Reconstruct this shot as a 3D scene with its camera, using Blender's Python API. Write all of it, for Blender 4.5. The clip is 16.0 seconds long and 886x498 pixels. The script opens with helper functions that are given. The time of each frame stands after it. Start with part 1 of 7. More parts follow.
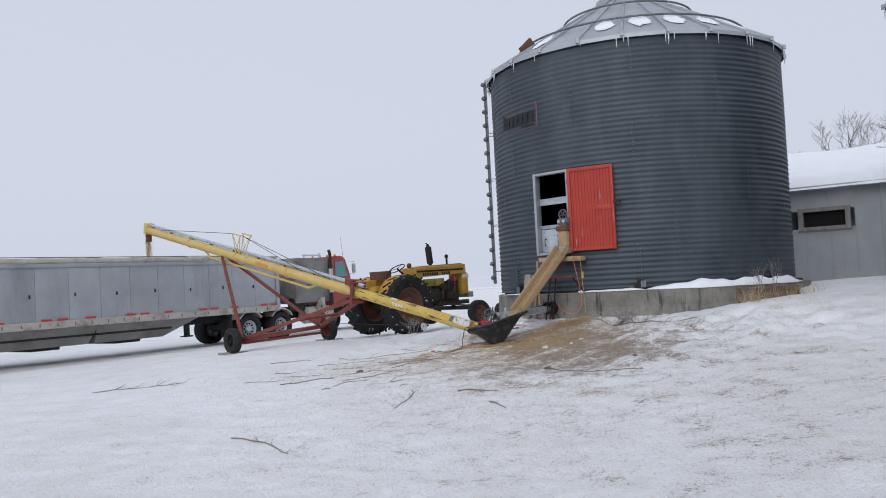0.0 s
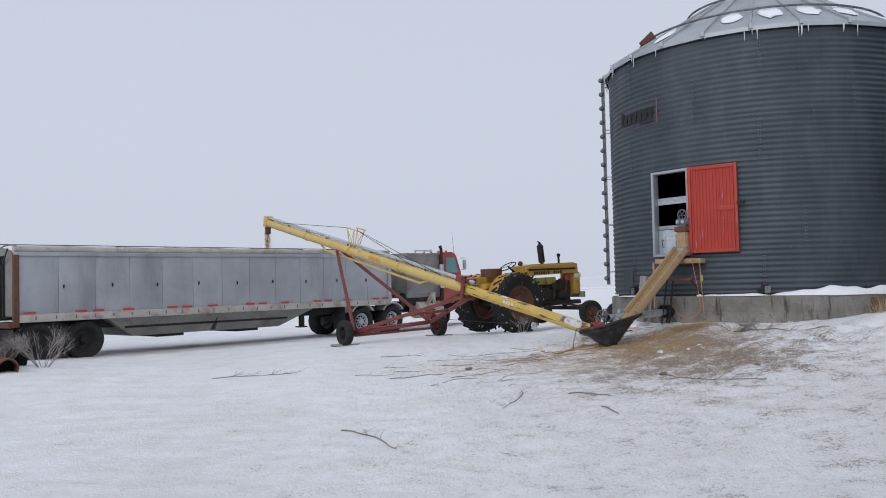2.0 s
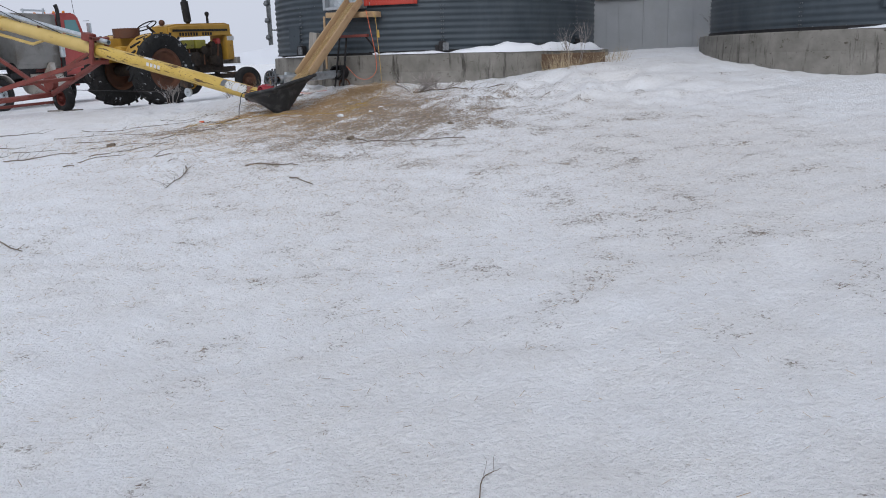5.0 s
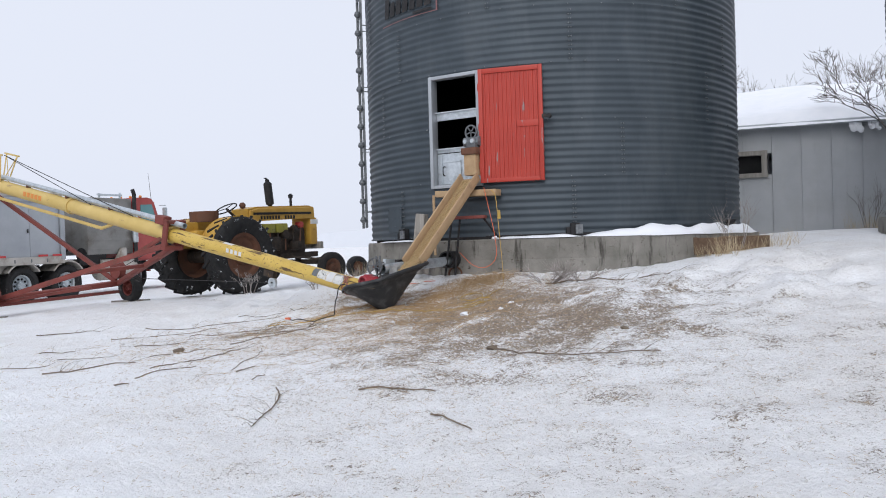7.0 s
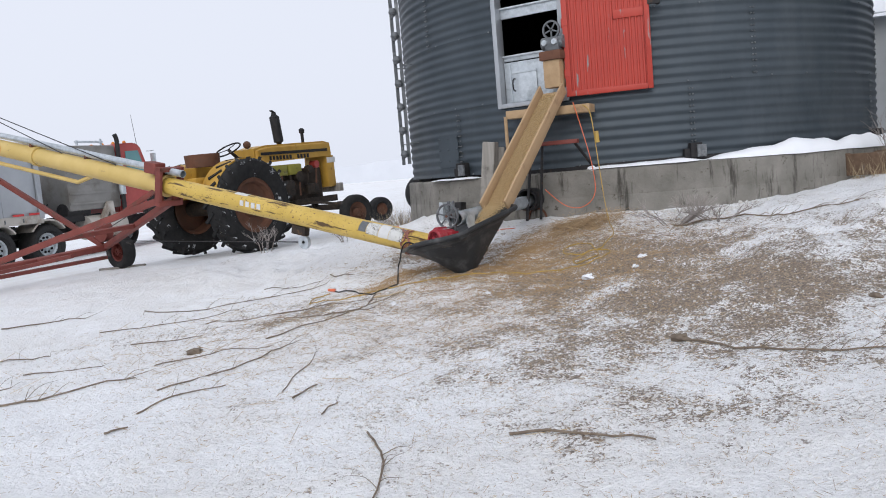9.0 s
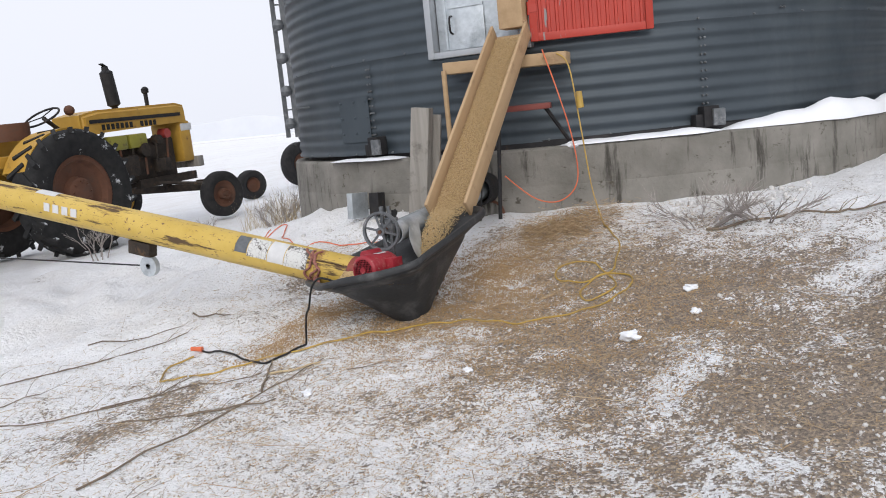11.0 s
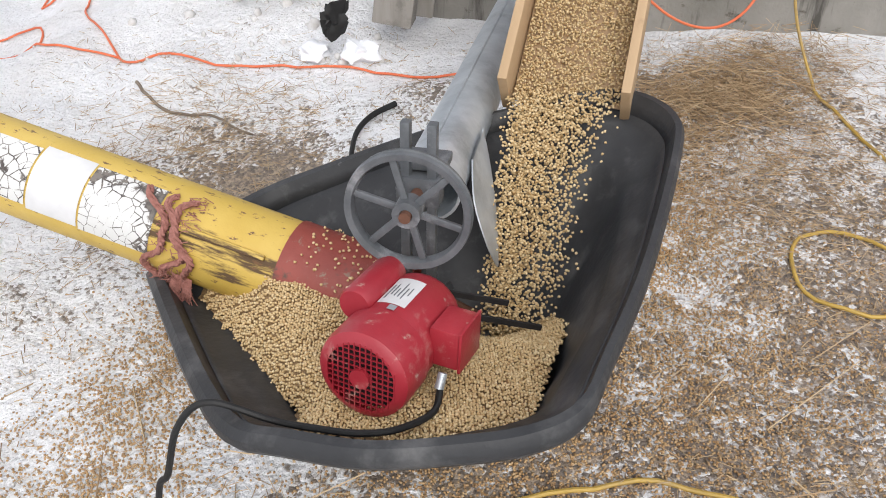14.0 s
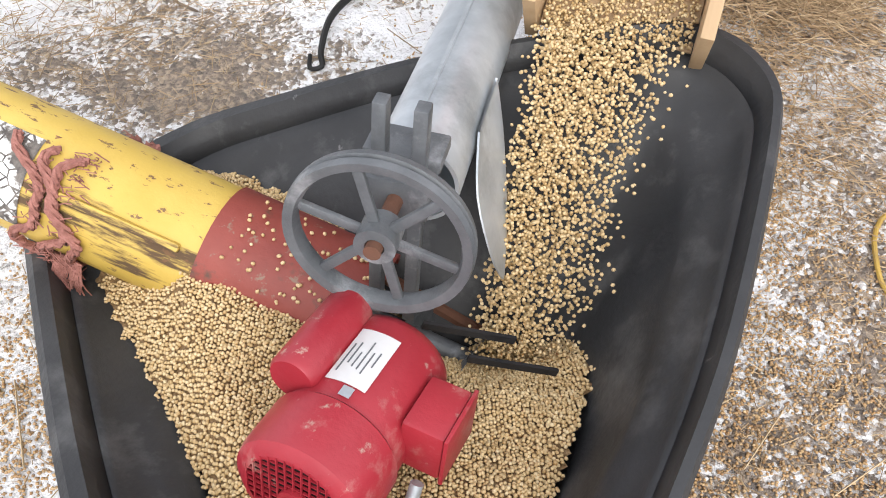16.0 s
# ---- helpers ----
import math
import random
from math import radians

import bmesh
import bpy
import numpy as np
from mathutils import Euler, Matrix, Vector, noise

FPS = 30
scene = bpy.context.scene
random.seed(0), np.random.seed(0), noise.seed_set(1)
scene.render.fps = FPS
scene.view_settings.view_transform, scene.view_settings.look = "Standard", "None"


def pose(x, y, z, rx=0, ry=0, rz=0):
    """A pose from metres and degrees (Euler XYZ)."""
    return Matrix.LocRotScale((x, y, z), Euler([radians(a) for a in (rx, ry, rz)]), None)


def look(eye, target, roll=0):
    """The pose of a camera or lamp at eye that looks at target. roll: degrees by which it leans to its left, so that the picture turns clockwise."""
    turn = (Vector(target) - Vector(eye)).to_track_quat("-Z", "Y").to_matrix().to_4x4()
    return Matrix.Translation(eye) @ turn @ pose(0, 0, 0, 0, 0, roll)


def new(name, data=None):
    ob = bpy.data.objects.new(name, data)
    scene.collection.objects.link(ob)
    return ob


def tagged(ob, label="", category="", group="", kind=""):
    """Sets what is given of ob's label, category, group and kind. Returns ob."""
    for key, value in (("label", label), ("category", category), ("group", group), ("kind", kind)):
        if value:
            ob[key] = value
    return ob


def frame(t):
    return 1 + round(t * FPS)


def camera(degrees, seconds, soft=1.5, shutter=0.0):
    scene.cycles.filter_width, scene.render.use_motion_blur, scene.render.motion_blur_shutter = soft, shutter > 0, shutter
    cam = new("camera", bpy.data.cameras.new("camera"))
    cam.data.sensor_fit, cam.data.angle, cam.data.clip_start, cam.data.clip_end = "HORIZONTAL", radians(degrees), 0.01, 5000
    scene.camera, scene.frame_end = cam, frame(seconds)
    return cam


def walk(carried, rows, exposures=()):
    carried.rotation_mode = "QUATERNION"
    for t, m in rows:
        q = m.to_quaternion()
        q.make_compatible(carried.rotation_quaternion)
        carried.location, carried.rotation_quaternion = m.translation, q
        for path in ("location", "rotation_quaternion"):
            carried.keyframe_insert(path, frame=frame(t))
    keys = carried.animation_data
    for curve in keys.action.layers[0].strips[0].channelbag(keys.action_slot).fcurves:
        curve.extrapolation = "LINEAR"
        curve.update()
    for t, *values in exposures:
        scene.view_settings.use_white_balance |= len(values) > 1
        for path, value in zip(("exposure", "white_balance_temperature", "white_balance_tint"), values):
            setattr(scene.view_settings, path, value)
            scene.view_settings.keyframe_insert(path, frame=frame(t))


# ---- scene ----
import functools

cam = camera(56.2, 16.0, soft=1.0)
PATH = [
    (0, (-0.022, -0.089, 1.664), (-0.031, 1.909, 1.760), -2.9),
    (0.5, (-0.055, 0.045, 1.665), (-0.265, 2.031, 1.773), -2.9),
    (1, (-0.062, 0.127, 1.677), (-0.471, 2.080, 1.809), -2.4),
    (1.5, (-0.068, 0.126, 1.670), (-0.466, 2.083, 1.797), -1.4),
    (2, (-0.056, 0.044, 1.683), (-0.330, 2.022, 1.781), -1.2),
    (2.5, (-0.050, 0.040, 1.657), (-0.135, 2.038, 1.646), -1.0),
    (3, (-0.053, 0.141, 1.662), (-0.012, 2.135, 1.510), -0.3),
    (3.5, (-0.093, 0.460, 1.638), (-0.044, 2.442, 1.377), -1.7),
    (3.7, (-0.116, 0.624, 1.629), (-0.077, 2.599, 1.321), -1.8),
    (5.8, (-0.478, 3.001, 1.245), (0.276, 4.794, 0.78), -1.4),
    (6, (-0.459, 3.338, 1.279), (0.264, 5.162, 0.892), -1.8),
    (6.5, (-0.568, 4.017, 1.397), (0.016, 5.928, 1.321), -0.9),
    (7, (-0.681, 4.685, 1.404), (-0.257, 6.64, 1.393), -1.7),
    (7.5, (-0.804, 5.369, 1.429), (-0.439, 7.332, 1.322), -3.2),
    (8, (-0.961, 6.022, 1.488), (-0.587, 7.983, 1.362), -3.1),
    (8.5, (-0.984, 6.798, 1.505), (-0.598, 8.756, 1.365), -4.6),
    (9, (-1.053, 7.562, 1.528), (-0.622, 9.507, 1.352), -4.8),
    (9.5, (-0.977, 8.299, 1.527), (-0.422, 10.204, 1.278), -5.2),
    (9.7, (-0.96, 8.57, 1.575), (-0.349, 10.458, 1.326), -5.0),
    (11.8, (-0.499, 11.602, 1.850), (0.237, 13.401, 1.379), -5.6),
    (12, (-0.427, 11.857, 1.878), (0.306, 13.640, 1.346), -5.7),
    (12.5, (-0.313, 12.472, 1.888), (0.481, 14.199, 1.268), -4.7),
    (13, (-0.147, 13.013, 1.860), (0.692, 14.669, 1.115), -3.6),
    (13.5, (-0.019, 13.511, 1.855), (0.839, 15.091, 0.978), -0.7),
    (14, (0.054, 13.970, 1.846), (0.961, 15.431, 0.825), 1.4),
    (14.5, (0.207, 14.268, 1.822), (1.046, 15.634, 0.626), 1.8),
    (15, (0.274, 14.387, 1.817), (1.178, 15.634, 0.540), 5.0),
    (15.5, (0.298, 14.439, 1.808), (1.215, 15.624, 0.484), 6.6),
    (16, (0.346, 14.469, 1.803), (1.173, 15.693, 0.454), 6.2),
]
walk(cam, [(t, look(eye, target, roll)) for t, eye, target, roll in PATH],
     [(0, 0.0, 6200, 10), (0.5, -0.03, 6200, 10), (1.2, -0.08, 6200, 10), (3.7, -0.04, 6200, 10), (5.8, 0.06, 6250, 10), (6.5, 0.24, 6300, 10), (7.5, 0.32, 6300, 10), (9.5, 0.33, 6400, 10), (12.2, 0.62, 6650, 10), (13.5, 0.78, 6650, 10), (14.3, 0.98, 6650, 10), (15.2, 1.25, 6650, 10), (16, 1.32, 6650, 10)])


# ---- sky, sun, exposure ----
world = bpy.data.worlds.new("overcast_sky")
scene.world = world
world.use_nodes = True
wn, wl = world.node_tree.nodes, world.node_tree.links
wn.clear()
sky = wn.new("ShaderNodeTexSky")
sky.sky_type = "NISHITA"
sky.sun_disc = False
sky.sun_elevation, sky.sun_rotation = radians(28), radians(150)
sky.air_density, sky.dust_density = 1.0, 4.0
grey = wn.new("ShaderNodeHueSaturation")
grey.inputs["Saturation"].default_value = 0.12
cloud = wn.new("ShaderNodeMixRGB")
cloud.inputs[0].default_value = 0.93
cloud.inputs[2].default_value = (6.25, 6.5, 7.25, 1)
wback = wn.new("ShaderNodeBackground")
wback.inputs["Strength"].default_value = 0.105
wout = wn.new("ShaderNodeOutputWorld")
wl.new(sky.outputs[0], grey.inputs["Color"])
wl.new(grey.outputs[0], cloud.inputs[1])
wl.new(cloud.outputs[0], wback.inputs["Color"])
wl.new(wback.outputs[0], wout.inputs["Surface"])
sun = new("sun", bpy.data.lights.new("sun", "SUN"))
sun.data.energy, sun.data.angle, sun.data.color = 1.1, radians(40), (1.0, 0.97, 0.93)
sun.matrix_world = look((-20, -34, 30), (0, 10, 0))


# ---- materials ----
def ramp(nodes, stops):
    r = nodes.new("ShaderNodeValToRGB")
    while len(r.color_ramp.elements) < len(stops):
        r.color_ramp.elements.new(0.5)
    for e, (p, c) in zip(r.color_ramp.elements, stops):
        e.position, e.color = p, (*c, 1)
    return r


def noise_node(nodes, links, coords, scale, detail=5, rough=0.6, stretch=None):
    if stretch:
        m = nodes.new("ShaderNodeMapping")
        m.inputs["Scale"].default_value = stretch
        links.new(coords, m.inputs[0])
        coords = m.outputs[0]
    n = nodes.new("ShaderNodeTexNoise")
    n.inputs["Scale"].default_value, n.inputs["Detail"].default_value, n.inputs["Roughness"].default_value = scale, detail, rough
    links.new(coords, n.inputs["Vector"])
    return n.outputs["Fac"]


def blank(name):
    m = bpy.data.materials.new(name)
    m.use_nodes = True
    n, l = m.node_tree.nodes, m.node_tree.links
    n.clear()
    out, b, tc = n.new("ShaderNodeOutputMaterial"), n.new("ShaderNodeBsdfPrincipled"), n.new("ShaderNodeTexCoord")
    l.new(b.outputs[0], out.inputs[0])
    return m, n, l, b, tc.outputs["Object"]


def mix(n, l, fac, a, b):
    x = n.new("ShaderNodeMixRGB")
    for s, v in ((0, fac), (1, a), (2, b)):
        if isinstance(v, (tuple, list)):
            x.inputs[s].default_value = (*v, 1)
        elif isinstance(v, (int, float)):
            x.inputs[s].default_value = v
        else:
            l.new(v, x.inputs[s])
    return x.outputs[0]


def math_node(n, l, op, a, b=0.0, c=None):
    x = n.new("ShaderNodeMath")
    x.operation = op
    for s, v in ((0, a), (1, b), (2, c)):
        if v is None:
            continue
        if isinstance(v, (int, float)):
            x.inputs[s].default_value = v
        else:
            l.new(v, x.inputs[s])
    return x.outputs[0]


def surf(name, c1, c2, scale=5, rough=0.6, metal=0.0, bump=0.15, bscale=60, stain=None, sscale=2.0, lo=0.5, hi=0.65,
         stretch=None, sstretch=None, vary=0.0, rough2=None, chip=None):
    """A surface of two close tones, with stains of a third and fine relief."""
    m, n, l, b, co = blank(name)
    f = noise_node(n, l, co, scale, 6, 0.6, stretch)
    col = ramp(n, ((0.3, c1), (0.7, c2)))
    l.new(f, col.inputs[0])
    col = col.outputs[0]
    if stain:
        s = noise_node(n, l, co, sscale, 8, 0.68, sstretch)
        mask = ramp(n, ((lo, (0, 0, 0)), (hi, (1, 1, 1))))
        l.new(s, mask.inputs[0])
        col = mix(n, l, mask.outputs[0], col, stain)
        if rough2 is not None:
            l.new(mix(n, l, mask.outputs[0], (rough,) * 3, (rough2,) * 3), b.inputs["Roughness"])
    if chip:
        cc, cs, clo, chi, cst = chip
        s2 = noise_node(n, l, co, cs, 6, 0.7, cst)
        mk = ramp(n, ((clo, (0, 0, 0)), (chi, (1, 1, 1))))
        l.new(s2, mk.inputs[0])
        col = mix(n, l, mk.outputs[0], col, cc)
    if vary:
        oi = n.new("ShaderNodeObjectInfo")
        hsv = n.new("ShaderNodeHueSaturation")
        l.new(col, hsv.inputs["Color"])
        l.new(math_node(n, l, "MULTIPLY_ADD", oi.outputs["Random"], vary, 1 - vary / 2), hsv.inputs["Value"])
        col = hsv.outputs[0]
    l.new(col, b.inputs["Base Color"])
    if rough2 is None or not stain:
        b.inputs["Roughness"].default_value = rough
    b.inputs["Metallic"].default_value = metal
    if max(c2) < 0.065:
        b.inputs["Specular IOR Level"].default_value = 0.22
    if bump:
        bn = n.new("ShaderNodeBump")
        bn.inputs["Strength"].default_value, bn.inputs["Distance"].default_value = bump, 0.01
        l.new(noise_node(n, l, co, bscale, 4, 0.6, stretch), bn.inputs["Height"])
        l.new(bn.outputs[0], b.inputs["Normal"])
    return m


def grain_material(name, tones, rough=0.45):
    """Seeds that differ one from the next."""
    m, n, l, b, co = blank(name)
    g = n.new("ShaderNodeNewGeometry")
    r = ramp(n, [(i / max(1, len(tones) - 1), c) for i, c in enumerate(tones)])
    l.new(g.outputs["Random Per Island"], r.inputs[0])
    l.new(r.outputs[0], b.inputs["Base Color"])
    b.inputs["Roughness"].default_value = rough
    return m


def snow_ground():
    m, n, l, b, co = blank("trampled_snow")
    big = noise_node(n, l, co, 0.35, 4, 0.55)
    mid = noise_node(n, l, co, 2.2, 7, 0.65)
    fine = noise_node(n, l, co, 14, 8, 0.75)
    grit = noise_node(n, l, co, 60, 5, 0.7)
    def patch(cx, cy, sx, sy, turn, k):
        mp = n.new("ShaderNodeMapping")
        mp.vector_type = "TEXTURE"
        mp.inputs["Location"].default_value = (cx, cy, 0)
        mp.inputs["Rotation"].default_value = (0, 0, radians(turn))
        mp.inputs["Scale"].default_value = (sx, sy, 1000)
        l.new(co, mp.inputs[0])
        ln = n.new("ShaderNodeVectorMath")
        ln.operation = "LENGTH"
        l.new(mp.outputs[0], ln.inputs[0])
        v = math_node(n, l, "SUBTRACT", 1.0, ln.outputs["Value"])
        return math_node(n, l, "MULTIPLY", v, k)

    def crumbs(scale):
        """Random tone and rounded height of broken lumps of that many per metre."""
        w = n.new("ShaderNodeTexNoise")
        w.inputs["Scale"].default_value, w.inputs["Detail"].default_value = scale * 0.6, 3
        l.new(co, w.inputs["Vector"])
        sh = n.new("ShaderNodeVectorMath")
        sh.operation = "MULTIPLY_ADD"
        sh.inputs[1].default_value = (1.1 / scale,) * 3
        l.new(w.outputs["Color"], sh.inputs[0])
        l.new(co, sh.inputs[2])
        vo = n.new("ShaderNodeTexVoronoi")
        vo.inputs["Scale"].default_value = scale
        l.new(sh.outputs[0], vo.inputs["Vector"])
        sep = n.new("ShaderNodeSeparateColor")
        l.new(vo.outputs["Color"], sep.inputs[0])
        return sep.outputs[0], vo.outputs["Distance"]

    def gain(x, k):
        return math_node(n, l, "MULTIPLY", math_node(n, l, "SUBTRACT", x, 0.5), k)
    add = lambda *v: functools.reduce(lambda p, q: math_node(n, l, "ADD", p, q), v)
    most = lambda *v: functools.reduce(lambda p, q: math_node(n, l, "MAXIMUM", p, q), v)
    c1, h1 = crumbs(30)
    c2, h2 = crumbs(95)
    cell = add(math_node(n, l, "MULTIPLY", c1, 0.26), math_node(n, l, "MULTIPLY", c2, 0.40), 0.17)
    # packed snow, yellowed where feet and wheels went, cleaner on the open yard side
    d = ramp(n, ((0.44, (0, 0, 0)), (0.70, (1, 1, 1))))
    trod = most(patch(4.0, 8.5, 6.5, 8.5, 0, 0.34), 0.0)
    l.new(add(math_node(n, l, "MULTIPLY", big, 0.5), math_node(n, l, "MULTIPLY", mid, 0.5), math_node(n, l, "MULTIPLY", trod, 0.5)), d.inputs[0])
    col = mix(n, l, math_node(n, l, "MULTIPLY", d.outputs[0], 0.42), (0.91, 0.92, 0.94), (0.62, 0.57, 0.51))
    # lumps a little greyer or whiter than their neighbours
    tone = ramp(n, ((0.25, (0.74, 0.73, 0.72)), (0.6, (1, 1, 1))))
    l.new(add(cell, gain(fine, 0.5)), tone.inputs[0])
    mul = n.new("ShaderNodeMixRGB")
    mul.blend_type = "MULTIPLY"
    l.new(most(math_node(n, l, "MULTIPLY", most(patch(2.0, 12.5, 5.0, 5.5, 0, 1.2), 0.0), 0.5), 0.26), mul.inputs[0])
    l.new(col, mul.inputs[1])
    l.new(tone.outputs[0], mul.inputs[2])
    col = mul.outputs[0]
    # spilt grain, chaff and straw round the hopper, lying between the lumps
    p1 = patch(1.9, 14.1, 2.3, 2.1, 20, 1.0)
    p2 = patch(2.2, 15.75, 1.0, 0.5, -30, 0.85)
    p3 = patch(2.0, 12.9, 3.4, 3.2, 15, 0.80)
    p4 = patch(-0.7, 14.9, 2.3, 1.0, -8, 0.55)
    p5 = patch(0.9, 15.2, 1.1, 1.0, 0, 0.75)
    p6 = patch(2.5, 9.5, 4.5, 5.0, 0, 0.22)
    p7 = patch(0.75, 16.25, 1.0, 0.6, 0, 0.75)
    tot = most(p1, p2, p3, p4, p5, p6, p7, -0.1)
    v = add(tot, gain(mid, 2.0), gain(fine, 0.75))
    k = ramp(n, ((0.38, (0, 0, 0)), (0.62, (1, 1, 1))))
    l.new(add(math_node(n, l, "SUBTRACT", v, cell), gain(grit, 0.8), 0.5), k.inputs[0])
    chaff = ramp(n, ((0.3, (0.085, 0.060, 0.040)), (0.5, (0.205, 0.148, 0.097)), (0.7, (0.42, 0.315, 0.205))))
    l.new(add(grit, gain(c2, 0.3)), chaff.inputs[0])
    col = mix(n, l, math_node(n, l, "MULTIPLY", k.outputs[0], 0.9), col, chaff.outputs[0])
    # sparse dark flecks of leaf and dirt
    fl = ramp(n, ((0.665, (0, 0, 0)), (0.70, (1, 1, 1))))
    l.new(grit, fl.inputs[0])
    col = mix(n, l, math_node(n, l, "MULTIPLY", fl.outputs[0], 0.6), col, (0.22, 0.17, 0.13))
    # wheel tracks of the truck yard and bare strips in the far field
    t1 = patch(-11, 22, 9, 1.6, 54, 1.2)
    t1 = math_node(n, l, "ADD", t1, math_node(n, l, "MULTIPLY", math_node(n, l, "SUBTRACT", mid, 0.5), 1.2))
    k2 = ramp(n, ((0.35, (0, 0, 0)), (0.8, (1, 1, 1))))
    l.new(t1, k2.inputs[0])
    col = mix(n, l, math_node(n, l, "MULTIPLY", k2.outputs[0], 0.5), col, (0.45, 0.41, 0.36))
    s1 = math_node(n, l, "ADD", patch(-60, 230, 500, 22, -3, 1.3), math_node(n, l, "MULTIPLY", math_node(n, l, "SUBTRACT", big, 0.5), 0.6))
    k3 = ramp(n, ((0.3, (0, 0, 0)), (0.6, (1, 1, 1))))
    l.new(s1, k3.inputs[0])
    col = mix(n, l, math_node(n, l, "MULTIPLY", k3.outputs[0], 0.5), col, (0.5, 0.46, 0.40))
    l.new(col, b.inputs["Base Color"])
    b.inputs["Roughness"].default_value = 0.75
    h = math_node(n, l, "ADD", math_node(n, l, "MULTIPLY", mid, 0.6), math_node(n, l, "MULTIPLY", fine, 0.35))
    h = math_node(n, l, "ADD", h, math_node(n, l, "MULTIPLY", grit, 0.12))
    h = add(h, math_node(n, l, "MULTIPLY", h1, -0.16), math_node(n, l, "MULTIPLY", h2, -0.10))
    bn = n.new("ShaderNodeBump")
    bn.inputs["Strength"].default_value, bn.inputs["Distance"].default_value = 0.9, 0.07
    l.new(h, bn.inputs["Height"])
    l.new(bn.outputs[0], b.inputs["Normal"])
    return m


M_ground = snow_ground()
M_snow = surf("clean_snow", (0.80, 0.82, 0.86), (0.86, 0.87, 0.9), 3, 0.8, 0, 0.5, 30)
M_bin = surf("weathered_galvanised_sheet", (0.041, 0.054, 0.066), (0.062, 0.078, 0.092), 1.3, 0.55, 0.3, 0.08, 30, (0.095, 0.110, 0.122), 0.8, 0.5, 0.75,
             sstretch=(1, 1, 0.25), vary=0.10)
M_roof = surf("galvanised_roof_sheet", (0.36, 0.385, 0.41), (0.46, 0.485, 0.51), 1.5, 0.5, 0.5, 0.06, 20, vary=0.12)
M_galv = surf("galvanised_steel", (0.42, 0.46, 0.49), (0.60, 0.64, 0.67), 14, 0.42, 0.55, 0.05, 60, (0.30, 0.33, 0.35), 5, 0.52, 0.7)
M_dark = surf("black_iron", (0.018, 0.018, 0.02), (0.04, 0.038, 0.038), 9, 0.6, 0.2, 0.2, 50, (0.10, 0.06, 0.04), 6, 0.6, 0.75)
M_iron = surf("grey_cast_iron", (0.10, 0.108, 0.115), (0.17, 0.18, 0.19), 20, 0.55, 0.4, 0.2, 120, (0.36, 0.37, 0.38), 9, 0.55, 0.72)
M_rust = surf("rusted_steel", (0.10, 0.045, 0.028), (0.17, 0.075, 0.043), 8, 0.85, 0.1, 0.4, 60, (0.07, 0.045, 0.035), 4, 0.5, 0.7)
M_redframe = surf("faded_red_paint", (0.145, 0.030, 0.023), (0.21, 0.050, 0.038), 5, 0.65, 0, 0.1, 50, (0.10, 0.05, 0.035), 6, 0.55, 0.7)
M_door = surf("orange_red_door_paint", (0.36, 0.026, 0.013), (0.42, 0.038, 0.020), 3, 0.5, 0, 0.06, 30, (0.24, 0.23, 0.23), 3.2, 0.625, 0.65, sstretch=(4, 4, 0.5))
M_yellow = surf("worn_yellow_paint", (0.50, 0.335, 0.060), (0.61, 0.43, 0.105), 5, 0.5, 0, 0.15, 60, (0.10, 0.06, 0.03), 13, 0.56, 0.61, sstretch=(0.13, 1, 1), rough2=0.85, chip=((0.16, 0.085, 0.04), 48, 0.60, 0.63, (0.5, 1, 1)))
M_cream = surf("faded_cream_yellow_paint", (0.52, 0.37, 0.11), (0.61, 0.45, 0.165), 3, 0.55, 0, 0.1, 40, (0.26, 0.16, 0.08), 8, 0.63, 0.70, sstretch=(0.3, 1, 1))
M_tractor = surf("oxidised_tractor_yellow", (0.40, 0.22, 0.03), (0.52, 0.31, 0.05), 4, 0.5, 0, 0.08, 40, (0.16, 0.08, 0.035), 5, 0.60, 0.70)
M_lime = surf("yellow_green_paint", (0.20, 0.185, 0.025), (0.28, 0.26, 0.04), 5, 0.5, 0, 0.1, 40, (0.10, 0.07, 0.03), 6, 0.55, 0.66)
M_engine = surf("greasy_engine_iron", (0.022, 0.02, 0.018), (0.06, 0.045, 0.035), 12, 0.6, 0.2, 0.4, 40, (0.12, 0.07, 0.04), 7, 0.58, 0.7)
M_tyre = surf("worn_tyre_rubber", (0.018, 0.018, 0.019), (0.035, 0.034, 0.034), 12, 0.85, 0, 0.3, 60, (0.16, 0.15, 0.145), 5, 0.60, 0.75)
M_snowtyre = surf("snowy_tyre_rubber", (0.016, 0.016, 0.017), (0.03, 0.03, 0.03), 12, 0.85, 0, 0.3, 60, (0.6, 0.62, 0.65), 4.5, 0.61, 0.68)
M_poly = surf("black_polyethylene", (0.029, 0.030, 0.032), (0.047, 0.048, 0.050), 6, 0.46, 0, 0.2, 45, (0.11, 0.11, 0.11), 7, 0.52, 0.75, chip=((0.16, 0.16, 0.16), 22, 0.68, 0.72, (1, 1, 0.35)))
M_wood = surf("new_pine_board", (0.34, 0.225, 0.12), (0.46, 0.32, 0.185), 5, 0.7, 0, 0.15, 40, (0.24, 0.15, 0.08), 5, 0.58, 0.72, stretch=(0.12, 2, 2))
M_oldwood = surf("weathered_grey_timber", (0.20, 0.185, 0.165), (0.34, 0.32, 0.29), 6, 0.85, 0, 0.4, 50, (0.10, 0.09, 0.08), 4, 0.55, 0.7, stretch=(3, 3, 0.15))
